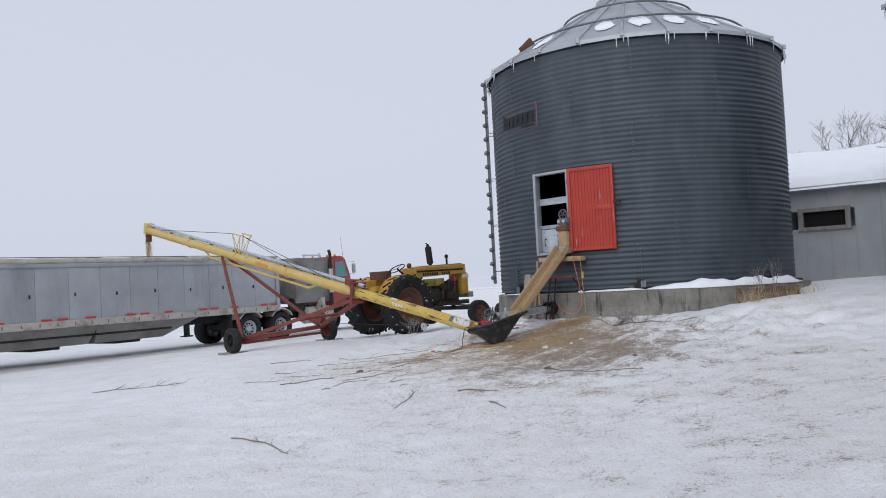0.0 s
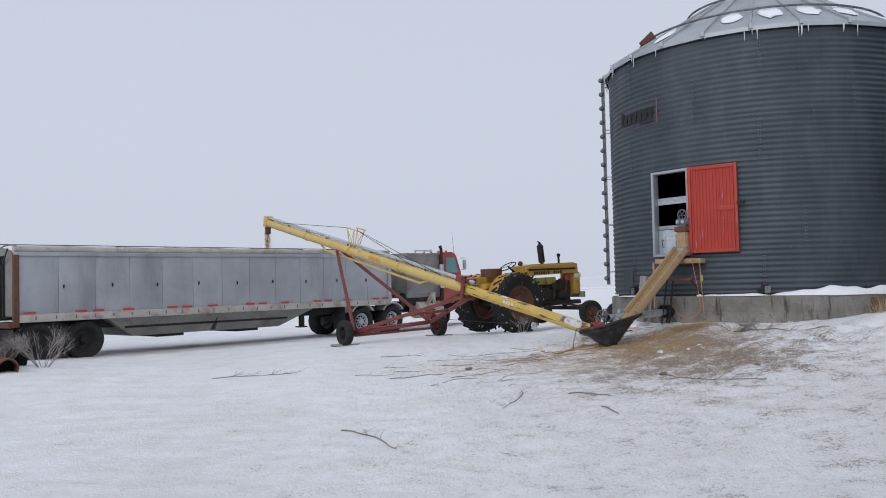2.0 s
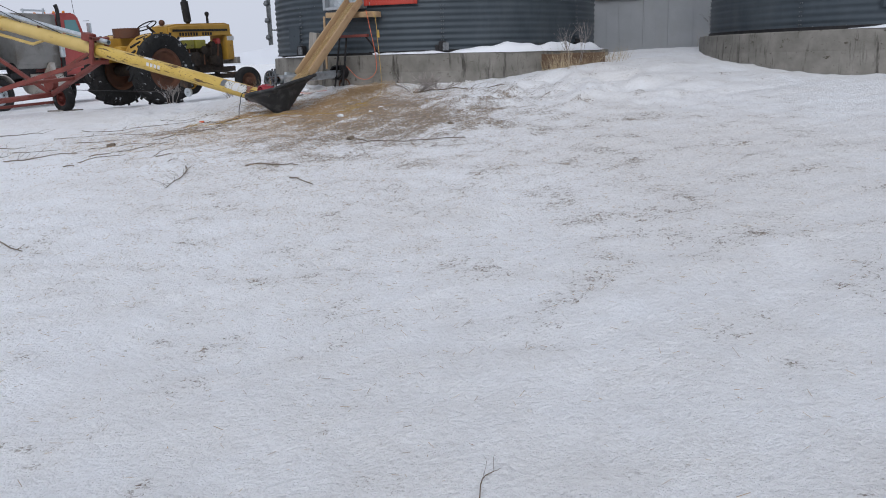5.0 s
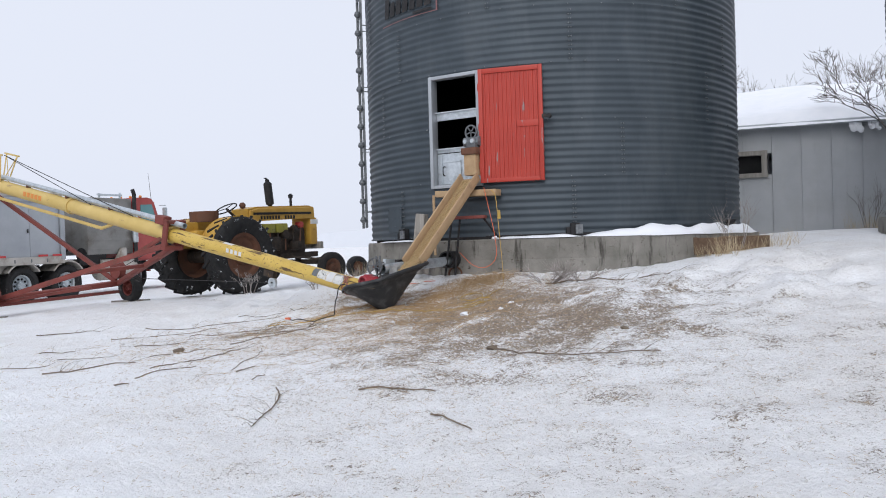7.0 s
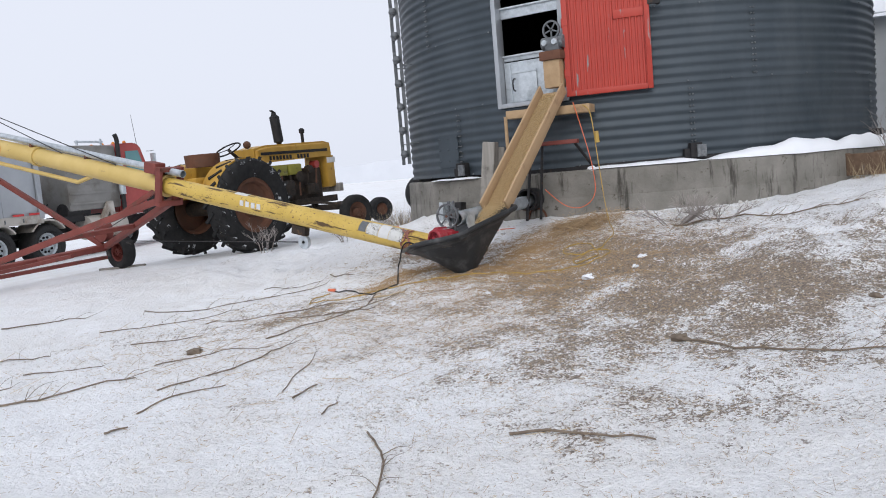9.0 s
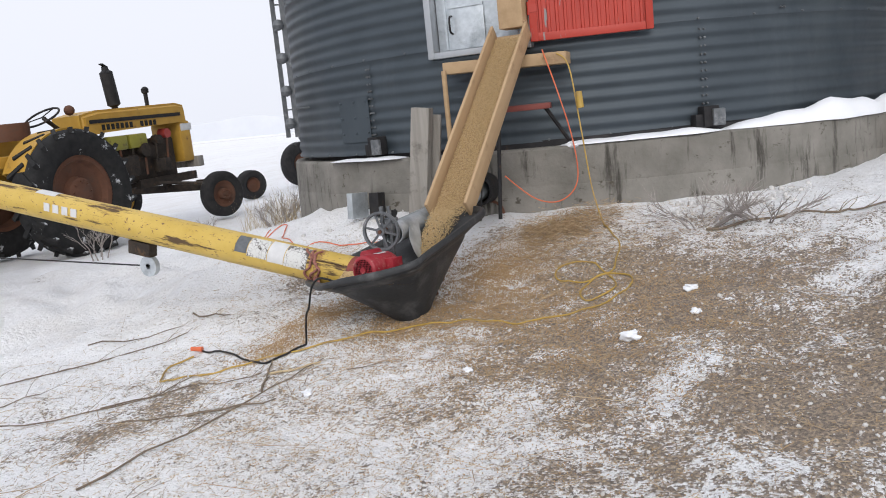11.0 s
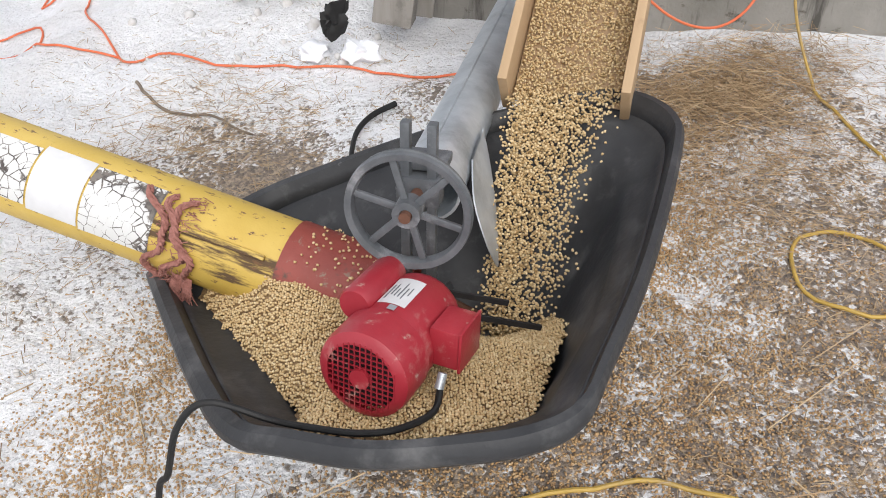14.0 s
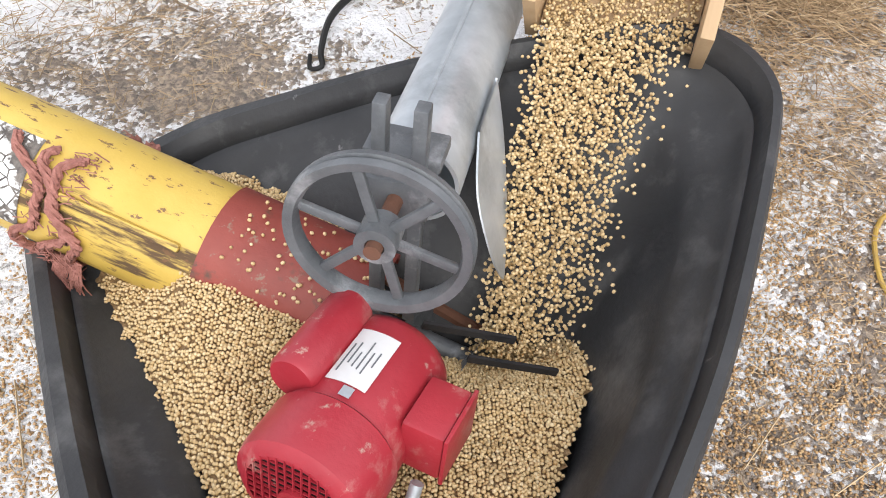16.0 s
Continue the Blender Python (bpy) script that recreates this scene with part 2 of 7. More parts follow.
M_concrete = surf("weathered_concrete", (0.145, 0.138, 0.12), (0.25, 0.236, 0.212), 3.5, 0.9, 0, 0.8, 22, (0.06, 0.055, 0.047), 3.2, 0.55, 0.66, sstretch=(3.2, 3.2, 0.42), chip=((0.075, 0.066, 0.05), 9, 0.60, 0.68, (1, 1, 1.6)))
M_alum = surf("dull_trailer_aluminium", (0.33, 0.35, 0.375), (0.43, 0.45, 0.475), 1.2, 0.45, 0.45, 0.05, 8, (0.25, 0.26, 0.275), 0.9, 0.5, 0.75, sstretch=(1, 1, 0.2), vary=0.14)
M_alumdirty = surf("dirty_hopper_aluminium", (0.19, 0.185, 0.175), (0.28, 0.275, 0.26), 1.6, 0.6, 0.3, 0.1, 12, (0.14, 0.12, 0.10), 1.2, 0.5, 0.7)
M_tarp = surf("dirty_white_tarp", (0.36, 0.335, 0.30), (0.48, 0.455, 0.42), 2, 0.75, 0, 0.3, 14, (0.20, 0.16, 0.12), 1.6, 0.5, 0.68)
def crackled_white():
    """White paint broken into flakes, dark metal showing in the cracks."""
    m, n, l, b, co = blank("crackled_white_paint")
    vo = n.new("ShaderNodeTexVoronoi")
    vo.feature = "DISTANCE_TO_EDGE"
    vo.inputs["Scale"].default_value = 42
    l.new(co, vo.inputs["Vector"])
    wide = noise_node(n, l, co, 11, 5, 0.65)
    crack = math_node(n, l, "LESS_THAN", vo.outputs["Distance"], math_node(n, l, "MULTIPLY", math_node(n, l, "MAXIMUM", math_node(n, l, "SUBTRACT", wide, 0.36), 0.0), 0.30))
    lost = ramp(n, ((0.56, (0, 0, 0)), (0.59, (1, 1, 1))))
    l.new(wide, lost.inputs[0])
    fac = math_node(n, l, "MAXIMUM", crack, lost.outputs[0])
    under = ramp(n, ((0.4, (0.06, 0.05, 0.045)), (0.6, (0.17, 0.15, 0.13))))
    l.new(noise_node(n, l, co, 60, 4, 0.6), under.inputs[0])
    l.new(mix(n, l, fac, (0.60, 0.60, 0.58), under.outputs[0]), b.inputs["Base Color"])
    b.inputs["Roughness"].default_value = 0.6
    bn = n.new("ShaderNodeBump")
    bn.inputs["Strength"].default_value, bn.inputs["Distance"].default_value = 0.5, -0.002
    l.new(fac, bn.inputs["Height"])
    l.new(bn.outputs[0], b.inputs["Normal"])
    return m


M_crackle = crackled_white()
M_whiteplain = surf("white_label", (0.56, 0.56, 0.56), (0.64, 0.64, 0.64), 20, 0.5, 0, 0.03, 60)
M_shed = surf("pale_grey_painted_siding", (0.36, 0.375, 0.39), (0.43, 0.445, 0.46), 1.5, 0.6, 0.1, 0.05, 12, (0.36, 0.37, 0.37), 1.3, 0.5, 0.75, vary=0.06)
M_cabred = surf("faded_cab_red", (0.30, 0.035, 0.03), (0.38, 0.06, 0.05), 3, 0.4, 0, 0.04, 30)
M_motor = surf("dusty_motor_red", (0.27, 0.014, 0.024), (0.35, 0.026, 0.038), 9, 0.42, 0, 0.1, 60, (0.42, 0.19, 0.17), 14, 0.56, 0.74, chip=((0.40, 0.27, 0.22), 30, 0.62, 0.70, None))
M_intake = surf("scuffed_red_oxide_paint", (0.20, 0.036, 0.026), (0.27, 0.056, 0.040), 9, 0.55, 0, 0.15, 60, (0.10, 0.05, 0.035), 14, 0.60, 0.68, chip=((0.22, 0.14, 0.10), 40, 0.60, 0.66, None))
M_black = surf("black_rubber_cable", (0.014, 0.014, 0.014), (0.024, 0.024, 0.024), 20, 0.5, 0, 0.1, 90)
M_ycord = surf("muddy_yellow_cord", (0.40, 0.26, 0.05), (0.50, 0.33, 0.075), 8, 0.55, 0, 0.1, 60, (0.26, 0.18, 0.08), 6, 0.5, 0.7)
M_ocord = surf("orange_cord", (0.62, 0.12, 0.04), (0.70, 0.17, 0.07), 8, 0.5, 0, 0.05, 60)
M_pink = surf("frayed_pink_rope", (0.22, 0.085, 0.065), (0.42, 0.19, 0.155), 60, 0.95, 0, 0.6, 160)
M_bark = surf("dead_stalk_bark", (0.12, 0.09, 0.065), (0.23, 0.185, 0.14), 14, 0.9, 0, 0.4, 60)
M_pale = surf("peeled_pale_stick", (0.46, 0.36, 0.22), (0.56, 0.45, 0.29), 14, 0.8, 0, 0.2, 60)
M_frost = surf("frosted_twigs", (0.20, 0.17, 0.15), (0.40, 0.37, 0.355), 10, 0.9, 0, 0.2, 60)
M_twig = surf("bare_tree_bark", (0.10, 0.085, 0.075), (0.17, 0.15, 0.135), 5, 0.9, 0, 0.3, 30)
M_crib = surf("dark_weathered_board", (0.10, 0.06, 0.037), (0.17, 0.11, 0.07), 7, 0.85, 0, 0.3, 50, (0.24, 0.21, 0.18), 5, 0.6, 0.75, stretch=(0.2, 2, 2))
M_straw = grain_material("dry_straw", [(0.30, 0.20, 0.11), (0.42, 0.305, 0.18), (0.52, 0.40, 0.25), (0.20, 0.135, 0.08)], 0.8)
M_hay = grain_material("matted_brown_hay", [(0.20, 0.13, 0.068), (0.36, 0.245, 0.135), (0.52, 0.39, 0.24)], 0.85)
M_bean = grain_material("soybeans", [(0.46, 0.31, 0.14), (0.58, 0.42, 0.215), (0.66, 0.50, 0.28), (0.52, 0.36, 0.17), (0.70, 0.56, 0.34)], 0.45)
M_beanspilt = grain_material("trodden_soybeans", [(0.34, 0.20, 0.09), (0.44, 0.28, 0.13), (0.52, 0.35, 0.18), (0.26, 0.16, 0.08), (0.58, 0.42, 0.24)], 0.6)
# darker than the beans: the shade of their gaps is in the colour
M_beanbed = surf("gap_shaded_soybean_bed", (0.16, 0.095, 0.04), (0.30, 0.19, 0.09), 150, 0.55, 0, 0.6, 160)
M_glass = surf("teal_cab_glass", (0.10, 0.24, 0.25), (0.13, 0.28, 0.29), 2, 0.08, 0, 0, 1)
# near-black colour standing for the shade inside hollows and rooms
M_inner_shade = surf("inner_shade_black", (0.012, 0.012, 0.013), (0.02, 0.02, 0.021), 3, 0.9, 0, 0.1, 20)
M_redmark = surf("red_reflector", (0.50, 0.03, 0.03), (0.58, 0.05, 0.05), 8, 0.35, 0, 0, 1)
M_fadedred = surf("sun_bleached_red", (0.16, 0.075, 0.075), (0.22, 0.10, 0.10), 8, 0.6, 0, 0, 1)
M_orangelamp = surf("orange_marker", (0.6, 0.2, 0.03), (0.66, 0.25, 0.05), 8, 0.35, 0, 0, 1)
# woods paled in colour for the haze of distance
M_haze = surf("haze_tinted_far_woods", (0.60, 0.62, 0.66), (0.66, 0.68, 0.72), 0.02, 1.0, 0, 0, 1)
M_grass = grain_material("dead_winter_grass", [(0.34, 0.26, 0.15), (0.46, 0.37, 0.23), (0.54, 0.45, 0.31), (0.28, 0.21, 0.12)], 0.85)
M_crumb = surf("crusted_snow_crumbs", (0.52, 0.50, 0.48), (0.68, 0.67, 0.66), 30, 0.85, 0, 0.3, 60)
M_ice = surf("clear_ice", (0.62, 0.66, 0.70), (0.72, 0.76, 0.80), 9, 0.15, 0, 0.1, 30)


# ---- builders ----
def obj(name, bm, material, parent=None, label="", smooth=True, m=None):
    me = bpy.data.meshes.new(name)
    bm.normal_update()
    bm.to_mesh(me)
    bm.free()
    if material:
        me.materials.append(material)
    if smooth:
        me.shade_smooth()
        me.set_sharp_from_angle(angle=radians(38))
    ob = new(name, me)
    if parent:
        ob.parent = parent
    if m is not None:
        ob.matrix_local = m
    if label:
        ob["label"] = label
    return ob


def part(name, bm, material, parent, label="", smooth=True):
    return obj(name, bm, material, parent, label, smooth)


def shared(name, mesh, parent, m, label=""):
    """Another object on the same mesh."""
    ob = new(name, mesh)
    ob.parent = parent
    ob.matrix_local = m
    if label:
        ob["label"] = label
    return ob


def thing(name, m, label, category, group="", kind=""):
    e = new(name)
    e.empty_display_size = 0.2
    e.matrix_world = m
    return tagged(e, label, category, group, kind)


def frame_of(p0, p1):
    """Pose with z along p0 to p1."""
    d = Vector(p1) - Vector(p0)
    q = d.to_track_quat("Z", "Y")
    return Matrix.Translation(p0) @ q.to_matrix().to_4x4(), d.length


def box(bm, c, s, m=None, bevel=0.0):
    r = bmesh.ops.create_cube(bm, size=1.0)
    mm = Matrix.Translation(c) @ Matrix.Diagonal((*s, 1))
    if m is not None:
        mm = m @ mm
    bmesh.ops.transform(bm, matrix=mm, verts=r["verts"])
    if bevel:
        es = list({e for v in r["verts"] for e in v.link_edges})
        bmesh.ops.bevel(bm, geom=es, offset=bevel, segments=2, affect="EDGES", profile=0.6)
    return bm


def rod(bm, p0, p1, r0, r1=None, seg=12, caps=True):
    m, length = frame_of(p0, p1)
    r1 = r0 if r1 is None else r1
    bmesh.ops.create_cone(bm, cap_ends=caps, segments=seg, radius1=r0, radius2=r1, depth=length, matrix=m @ Matrix.Translation((0, 0, length / 2)))
    return bm


def beam(bm, p0, p1, w, h, bevel=0.0):
    m, length = frame_of(p0, p1)
    return box(bm, (0, 0, length / 2), (w, h, length), m, bevel)


def lathe(bm, profile, seg=32, m=None, a0=0.0, a1=2 * math.pi):
    """Turn (r, z) pairs about z."""
    full = abs(a1 - a0 - 2 * math.pi) < 1e-6
    n = seg if full else seg + 1
    rows = []
    for r, z in profile:
        row = []
        for i in range(n):
            a = a0 + (a1 - a0) * i / seg
            v = Vector((r * math.cos(a), r * math.sin(a), z))
            row.append(bm.verts.new(m @ v if m is not None else v))
        rows.append(row)
    for k in range(len(rows) - 1):
        for i in range(seg):
            j = (i + 1) % n
            bm.faces.new((rows[k][i], rows[k][j], rows[k + 1][j], rows[k + 1][i]))
    return bm


def sweep(bm, pts, r, seg=8, taper=None):
    """A round cord through points."""
    pts = [Vector(p) for p in pts]
    rows = []
    up = Vector((0.13, 0.21, 0.97))
    for i, p in enumerate(pts):
        d = (pts[min(i + 1, len(pts) - 1)] - pts[max(i - 1, 0)]).normalized()
        a = d.cross(up)
        if a.length < 1e-3:
            a = d.cross(Vector((1, 0, 0)))
        a.normalize()
        b = d.cross(a)
        k = r if taper is None else r + (taper - r) * i / (len(pts) - 1)
        rows.append([bm.verts.new(p + (a * math.cos(t) + b * math.sin(t)) * k) for t in (2 * math.pi * j / seg for j in range(seg))])
    for k in range(len(rows) - 1):
        for j in range(seg):
            bm.faces.new((rows[k][j], rows[k][(j + 1) % seg], rows[k + 1][(j + 1) % seg], rows[k + 1][j]))
    bm.faces.new(rows[0][::-1])
    bm.faces.new(rows[-1])
    return bm


def spline(pts, n=10):
    """Catmull-Rom through points."""
    pts = [Vector(p) for p in pts]
    out = []
    for i in range(len(pts) - 1):
        p0, p1, p2, p3 = pts[max(i - 1, 0)], pts[i], pts[i + 1], pts[min(i + 2, len(pts) - 1)]
        for k in range(n):
            t = k / n
            out.append(0.5 * (2 * p1 + (p2 - p0) * t + (2 * p0 - 5 * p1 + 4 * p2 - p3) * t * t + (3 * p1 - p0 - 3 * p2 + p3) * t ** 3))
    out.append(pts[-1])
    return out


def plate(bm, outline, thick, m=None):
    """A flat plate in xy with the outline given, of that thickness in z."""
    lo = [bm.verts.new((x, y, 0)) for x, y in outline]
    hi = [bm.verts.new((x, y, thick)) for x, y in outline]
    bm.faces.new(lo[::-1])
    bm.faces.new(hi)
    for i in range(len(lo)):
        j = (i + 1) % len(lo)
        bm.faces.new((lo[i], lo[j], hi[j], hi[i]))
    if m is not None:
        bmesh.ops.transform(bm, matrix=m, verts=lo + hi)
    return bm


def B():
    return bmesh.new()


def many(name, verts, faces, placements, material, smooth=False, parent=None):
    """One mesh of many small copies; placements is an array of 3x4 rows."""
    v, f = np.array(verts), np.array(faces)
    n = len(placements)
    pl = np.array(placements).reshape(n, 3, 4)
    pts = np.einsum("nij,vj->nvi", pl[:, :, :3], v) + pl[:, None, :, 3]
    fs = (f[None] + (np.arange(n) * len(v))[:, None, None]).reshape(-1, f.shape[1])
    me = bpy.data.meshes.new(name)
    me.from_pydata(pts.reshape(-1, 3).tolist(), [], fs.tolist())
    me.materials.append(material)
    if smooth:
        me.shade_smooth()
    ob = new(name, me)
    if parent:
        ob.parent = parent
    return ob


def rot3(rng, n):
    """Random turns."""
    q = rng.normal(size=(n, 4))
    q /= np.linalg.norm(q, axis=1)[:, None]
    w, x, y, z = q.T
    return np.stack([np.stack([1 - 2 * (y * y + z * z), 2 * (x * y - z * w), 2 * (x * z + y * w)], -1),
                     np.stack([2 * (x * y + z * w), 1 - 2 * (x * x + z * z), 2 * (y * z - x * w)], -1),
                     np.stack([2 * (x * z - y * w), 2 * (y * z + x * w), 1 - 2 * (x * x + y * y)], -1)], 1)


# ---- ground ----
HUMPS = ((3.5, 11.3, 4, 0.021), (5.4, 14.2, 4, 0.15), (1.2, 17.9, 2, 0.386), (0, 7, 20, -0.226), (8.5, 16, 15, 0.36), (2.6, 16.2, 2, 0.23),
         (-4, 20.5, 12, 0.201), (11, 21, 20, 0.317), (-12.4, 15.2, 9, 0.24), (0.6, 15.0, 0.5, 0.085), (10.6, 10.0, 5, 0.24))


def base_height(x, y):
    X, Y = np.tanh(x / 7), np.tanh((y - 11) / 6)
    z = 0.349 + 0.453 * X + 0.186 * Y + 0.071 * X * Y + 0.088 * X * X
    for a, b, w, k in HUMPS:
        z = z + k * np.exp(-((x - a) ** 2 + (y - b) ** 2) / w)
    return z


def smooth_noise(x, y, scale, seed):
    """Value noise on arrays."""
    r = np.random.RandomState(seed).rand(256, 256)
    u, v = x / scale, y / scale
    i, j = np.floor(u).astype(int), np.floor(v).astype(int)
    a, b = u - i, v - j
    a, b = a * a * (3 - 2 * a), b * b * (3 - 2 * b)
    g = lambda p, q: r[p % 256, q % 256]
    return (g(i, j) * (1 - a) + g(i + 1, j) * a) * (1 - b) + (g(i, j + 1) * (1 - a) + g(i + 1, j + 1) * a) * b - 0.5


def height(x, y):
    x, y = np.asarray(x, float), np.asarray(y, float)
    z = base_height(x, y)
    near = np.exp(-((x / 14) ** 2 + ((y - 10) / 16) ** 2))
    z = z + near * (0.06 * smooth_noise(x, y, 1.7, 1) + 0.035 * smooth_noise(x, y, 0.45, 2) + 0.030 * smooth_noise(x, y, 0.17, 3) + 0.022 * smooth_noise(x, y, 0.085, 5))
    # lumpy drift along the slab and the bank
    bank = np.exp(-((x - 5.2) ** 2 / 9 + (y - 13.2) ** 2 / 3.0))
    z = z + 1.35 * bank * (0.17 * np.abs(smooth_noise(x, y, 0.8, 4)) + 0.13 * smooth_noise(x, y, 0.27, 6) + 0.05 * smooth_noise(x, y, 0.12, 7))
    # trodden snow between the foundation and the tractor
    yard = np.exp(-((x + 0.1) ** 2 / 4 + (y - 18.6) ** 2 / 4.5))
    z = z + yard * (0.24 * smooth_noise(x, y, 0.6, 8) + 0.17 * smooth_noise(x, y, 0.24, 9))
    return z


def ground_z(x, y):
    return float(height(np.array([x]), np.array([y]))[0])


def axis_steps(lo, hi, fine, far):
    a = list(np.arange(lo, hi + 1e-6, fine))
    s, p = fine, a[-1]
    while p < far:
        s *= 1.22
        p += s
        a.append(p)
    s, p = fine, a[0]
    while p > -far:
        s *= 1.22
        p -= s
        a.insert(0, p)
    return np.array(a)


gx, gy = axis_steps(-3.2, 5.6, 0.06, 2600), axis_steps(4.5, 20.0, 0.06, 2600)
GX, GY = np.meshgrid(gx, gy)
GZ = height(GX, GY)
nx, ny = len(gx), len(gy)
idx = np.arange(nx * ny).reshape(ny, nx)
gm = bpy.data.meshes.new("ground")
gm.from_pydata(np.stack([GX, GY, GZ], -1).reshape(-1, 3).tolist(), [],
               np.stack([idx[:-1, :-1], idx[:-1, 1:], idx[1:, 1:], idx[1:, :-1]], -1).reshape(-1, 4).tolist())
gm.materials.append(M_ground)
gm.shade_smooth()
tagged(new("ground", gm), "trampled white snow stained with chaff, grain and straw", "ground", kind="structure")

# low hills at the horizon, air haze mixed into their pale grey
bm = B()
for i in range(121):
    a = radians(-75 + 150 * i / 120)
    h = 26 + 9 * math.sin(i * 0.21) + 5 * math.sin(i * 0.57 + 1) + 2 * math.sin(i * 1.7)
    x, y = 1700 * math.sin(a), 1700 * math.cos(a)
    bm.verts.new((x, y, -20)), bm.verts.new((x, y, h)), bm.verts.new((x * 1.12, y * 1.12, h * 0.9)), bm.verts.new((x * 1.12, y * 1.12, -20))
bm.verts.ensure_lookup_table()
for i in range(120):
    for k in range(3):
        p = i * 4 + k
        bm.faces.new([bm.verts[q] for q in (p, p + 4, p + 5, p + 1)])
tagged(obj("backdrop", bm, M_haze), "wooded rise far across the field, haze put into its colour", "distance", kind="structure")


# ---- grain bins ----
BIN, BIN_R, BASE_Z, RING = (4.42, 18.94), 3.22, 1.50, 0.815
EAVE = BASE_Z + 6 * RING
OPEN_A, OPEN_B, OPEN_LO, OPEN_HI = -51.8, -37.6, 2.27, 3.89


def polar(r, deg, z):
    a = radians(deg)
    return Vector((r * math.sin(a), -r * math.cos(a), z))


def sheet(bm, r, a0, a1, z0, z1, hole=None, cycles=8, per=8, step=2.6):
    """A curved corrugated sheet; hole: a0, a1, z0, z1 left out."""
    n = max(2, int((a1 - a0) / step))
    angles = [a0 + (a1 - a0) * i / n for i in range(n + 1)]
    zs = [z0 + (z1 - z0) * i / (cycles * per) for i in range(cycles * per + 1)]
    if hole:
        angles = sorted(set([a for a in angles if min(abs(a - hole[0]), abs(a - hole[1])) > 0.6] + [h for h in hole[:2] if a0 < h < a1]))
        zs = sorted(set([z for z in zs if min(abs(z - hole[2]), abs(z - hole[3])) > 0.004] + [h for h in hole[2:] if z0 < h < z1]))
    rows = []
    for z in zs:
        k = r + 0.0085 * math.cos(2 * math.pi * (z - z0) / (z1 - z0) * cycles)
        rows.append([bm.verts.new(polar(k, a, z)) for a in angles])
    for i in range(len(zs) - 1):
        for j in range(len(angles) - 1):
            if hole and hole[0] < (angles[j] + angles[j + 1]) / 2 < hole[1] and hole[2] < (zs[i] + zs[i + 1]) / 2 < hole[3]:
                continue
            bm.faces.new((rows[i][j], rows[i][j + 1], rows[i + 1][j + 1], rows[i + 1][j]))
    loose = [v for v in bm.verts if not v.link_faces]
    bmesh.ops.delete(bm, geom=loose, context="VERTS")


def grain_bin(name, m, label, hole, seams, ribs=24):
    b = thing(name, m, label, "grain bin", "grain bins")
    z0 = BASE_Z
    bolts = []
    for k in range(6):
        off = seams[k]
        for s in range(7):
            a0 = off + s * 360 / 7
            a0 = (a0 + 180) % 360 - 180
            a1 = a0 + 360 / 7 + 1.2
            lo, hi = z0 + k * RING, z0 + (k + 1) * RING + 0.012
            bm = B()
            h = None
            if hole and lo < hole[3] and hi > hole[2] and a0 < hole[1] and a1 > hole[0]:
                h = hole
            sheet(bm, BIN_R + 0.004 * (s % 2) + 0.002 * (k % 2), a0, a1, lo, hi, h)
            part("wall_sheet", bm, M_bin, b)
            for j in range(12):
                bolts.append(polar(BIN_R + 0.012, a0 + 0.35, lo + 0.05 + j * 0.063))
                bolts.append(polar(BIN_R + 0.012, a0 + 0.95, lo + 0.05 + j * 0.063))
            for j in range(6):
                bolts.append(polar(BIN_R + 0.014, a0 + (j + 0.5) * 60 / 7, lo + 0.012))
    bm = B()
    for p in bolts:
        if hole and hole[2] - .05 < p.z < hole[3] + .05 and hole[0] - 1 < math.degrees(math.atan2(p.x, -p.y)) < hole[1] + 1:
            continue
        d = Vector((p.x, p.y, 0)).normalized()
        rod(bm, p - d * 0.01, p + d * 0.007, 0.011, 0.007, 6)
    tagged(part("sheet_bolts", bm, M_iron, b, "rows of dull bolt heads", False), kind="stuff")
    # inner skin with the same opening, floor; their near-black colour paints the shade inside
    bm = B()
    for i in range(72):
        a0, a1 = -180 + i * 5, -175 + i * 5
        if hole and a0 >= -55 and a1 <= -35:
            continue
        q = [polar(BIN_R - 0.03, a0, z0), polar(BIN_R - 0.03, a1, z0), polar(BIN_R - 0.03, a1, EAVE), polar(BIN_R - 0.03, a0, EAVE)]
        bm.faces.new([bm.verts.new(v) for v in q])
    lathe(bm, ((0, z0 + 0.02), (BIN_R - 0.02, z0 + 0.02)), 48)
    part("inner_skin", bm, M_inner_shade, b, "inner skin of the bin with its shade put into near-black colour")
    # roof panels with raised ribs
    rise, cap_r = 1.62, 0.62
    er = BIN_R + 0.10
    for i in range(ribs):
        a0, a1 = i * 360 / ribs, (i + 1) * 360 / ribs
        bm = B()
        v = [bm.verts.new(polar(er, a0, EAVE + 0.02)), bm.verts.new(polar(er, a1, EAVE + 0.02)),
             bm.verts.new(polar(cap_r, a1, EAVE + rise)), bm.verts.new(polar(cap_r, a0, EAVE + rise)),
             bm.verts.new(polar(er, a0, EAVE - 0.06)), bm.verts.new(polar(er, a1, EAVE - 0.06))]
        bm.faces.new(v[:4])
        bm.faces.new((v[4], v[5], v[1], v[0]))
        part("roof_panel", bm, M_roof, b, "", False)
        bm = B()
        beam(bm, polar(er + 0.01, a0, EAVE + 0.035), polar(cap_r, a0, EAVE + rise + 0.015), 0.045, 0.05, 0.01)
        box(bm, polar(er + 0.02, a0, EAVE + 0.01), (0.06, 0.06, 0.09))
        part("roof_rib", bm, M_roof, b)
    for rr in (2.55, 1.45):
        bm = B()
        zz = EAVE + 0.02 + rise * (er - rr) / (er - cap_r) + 0.09
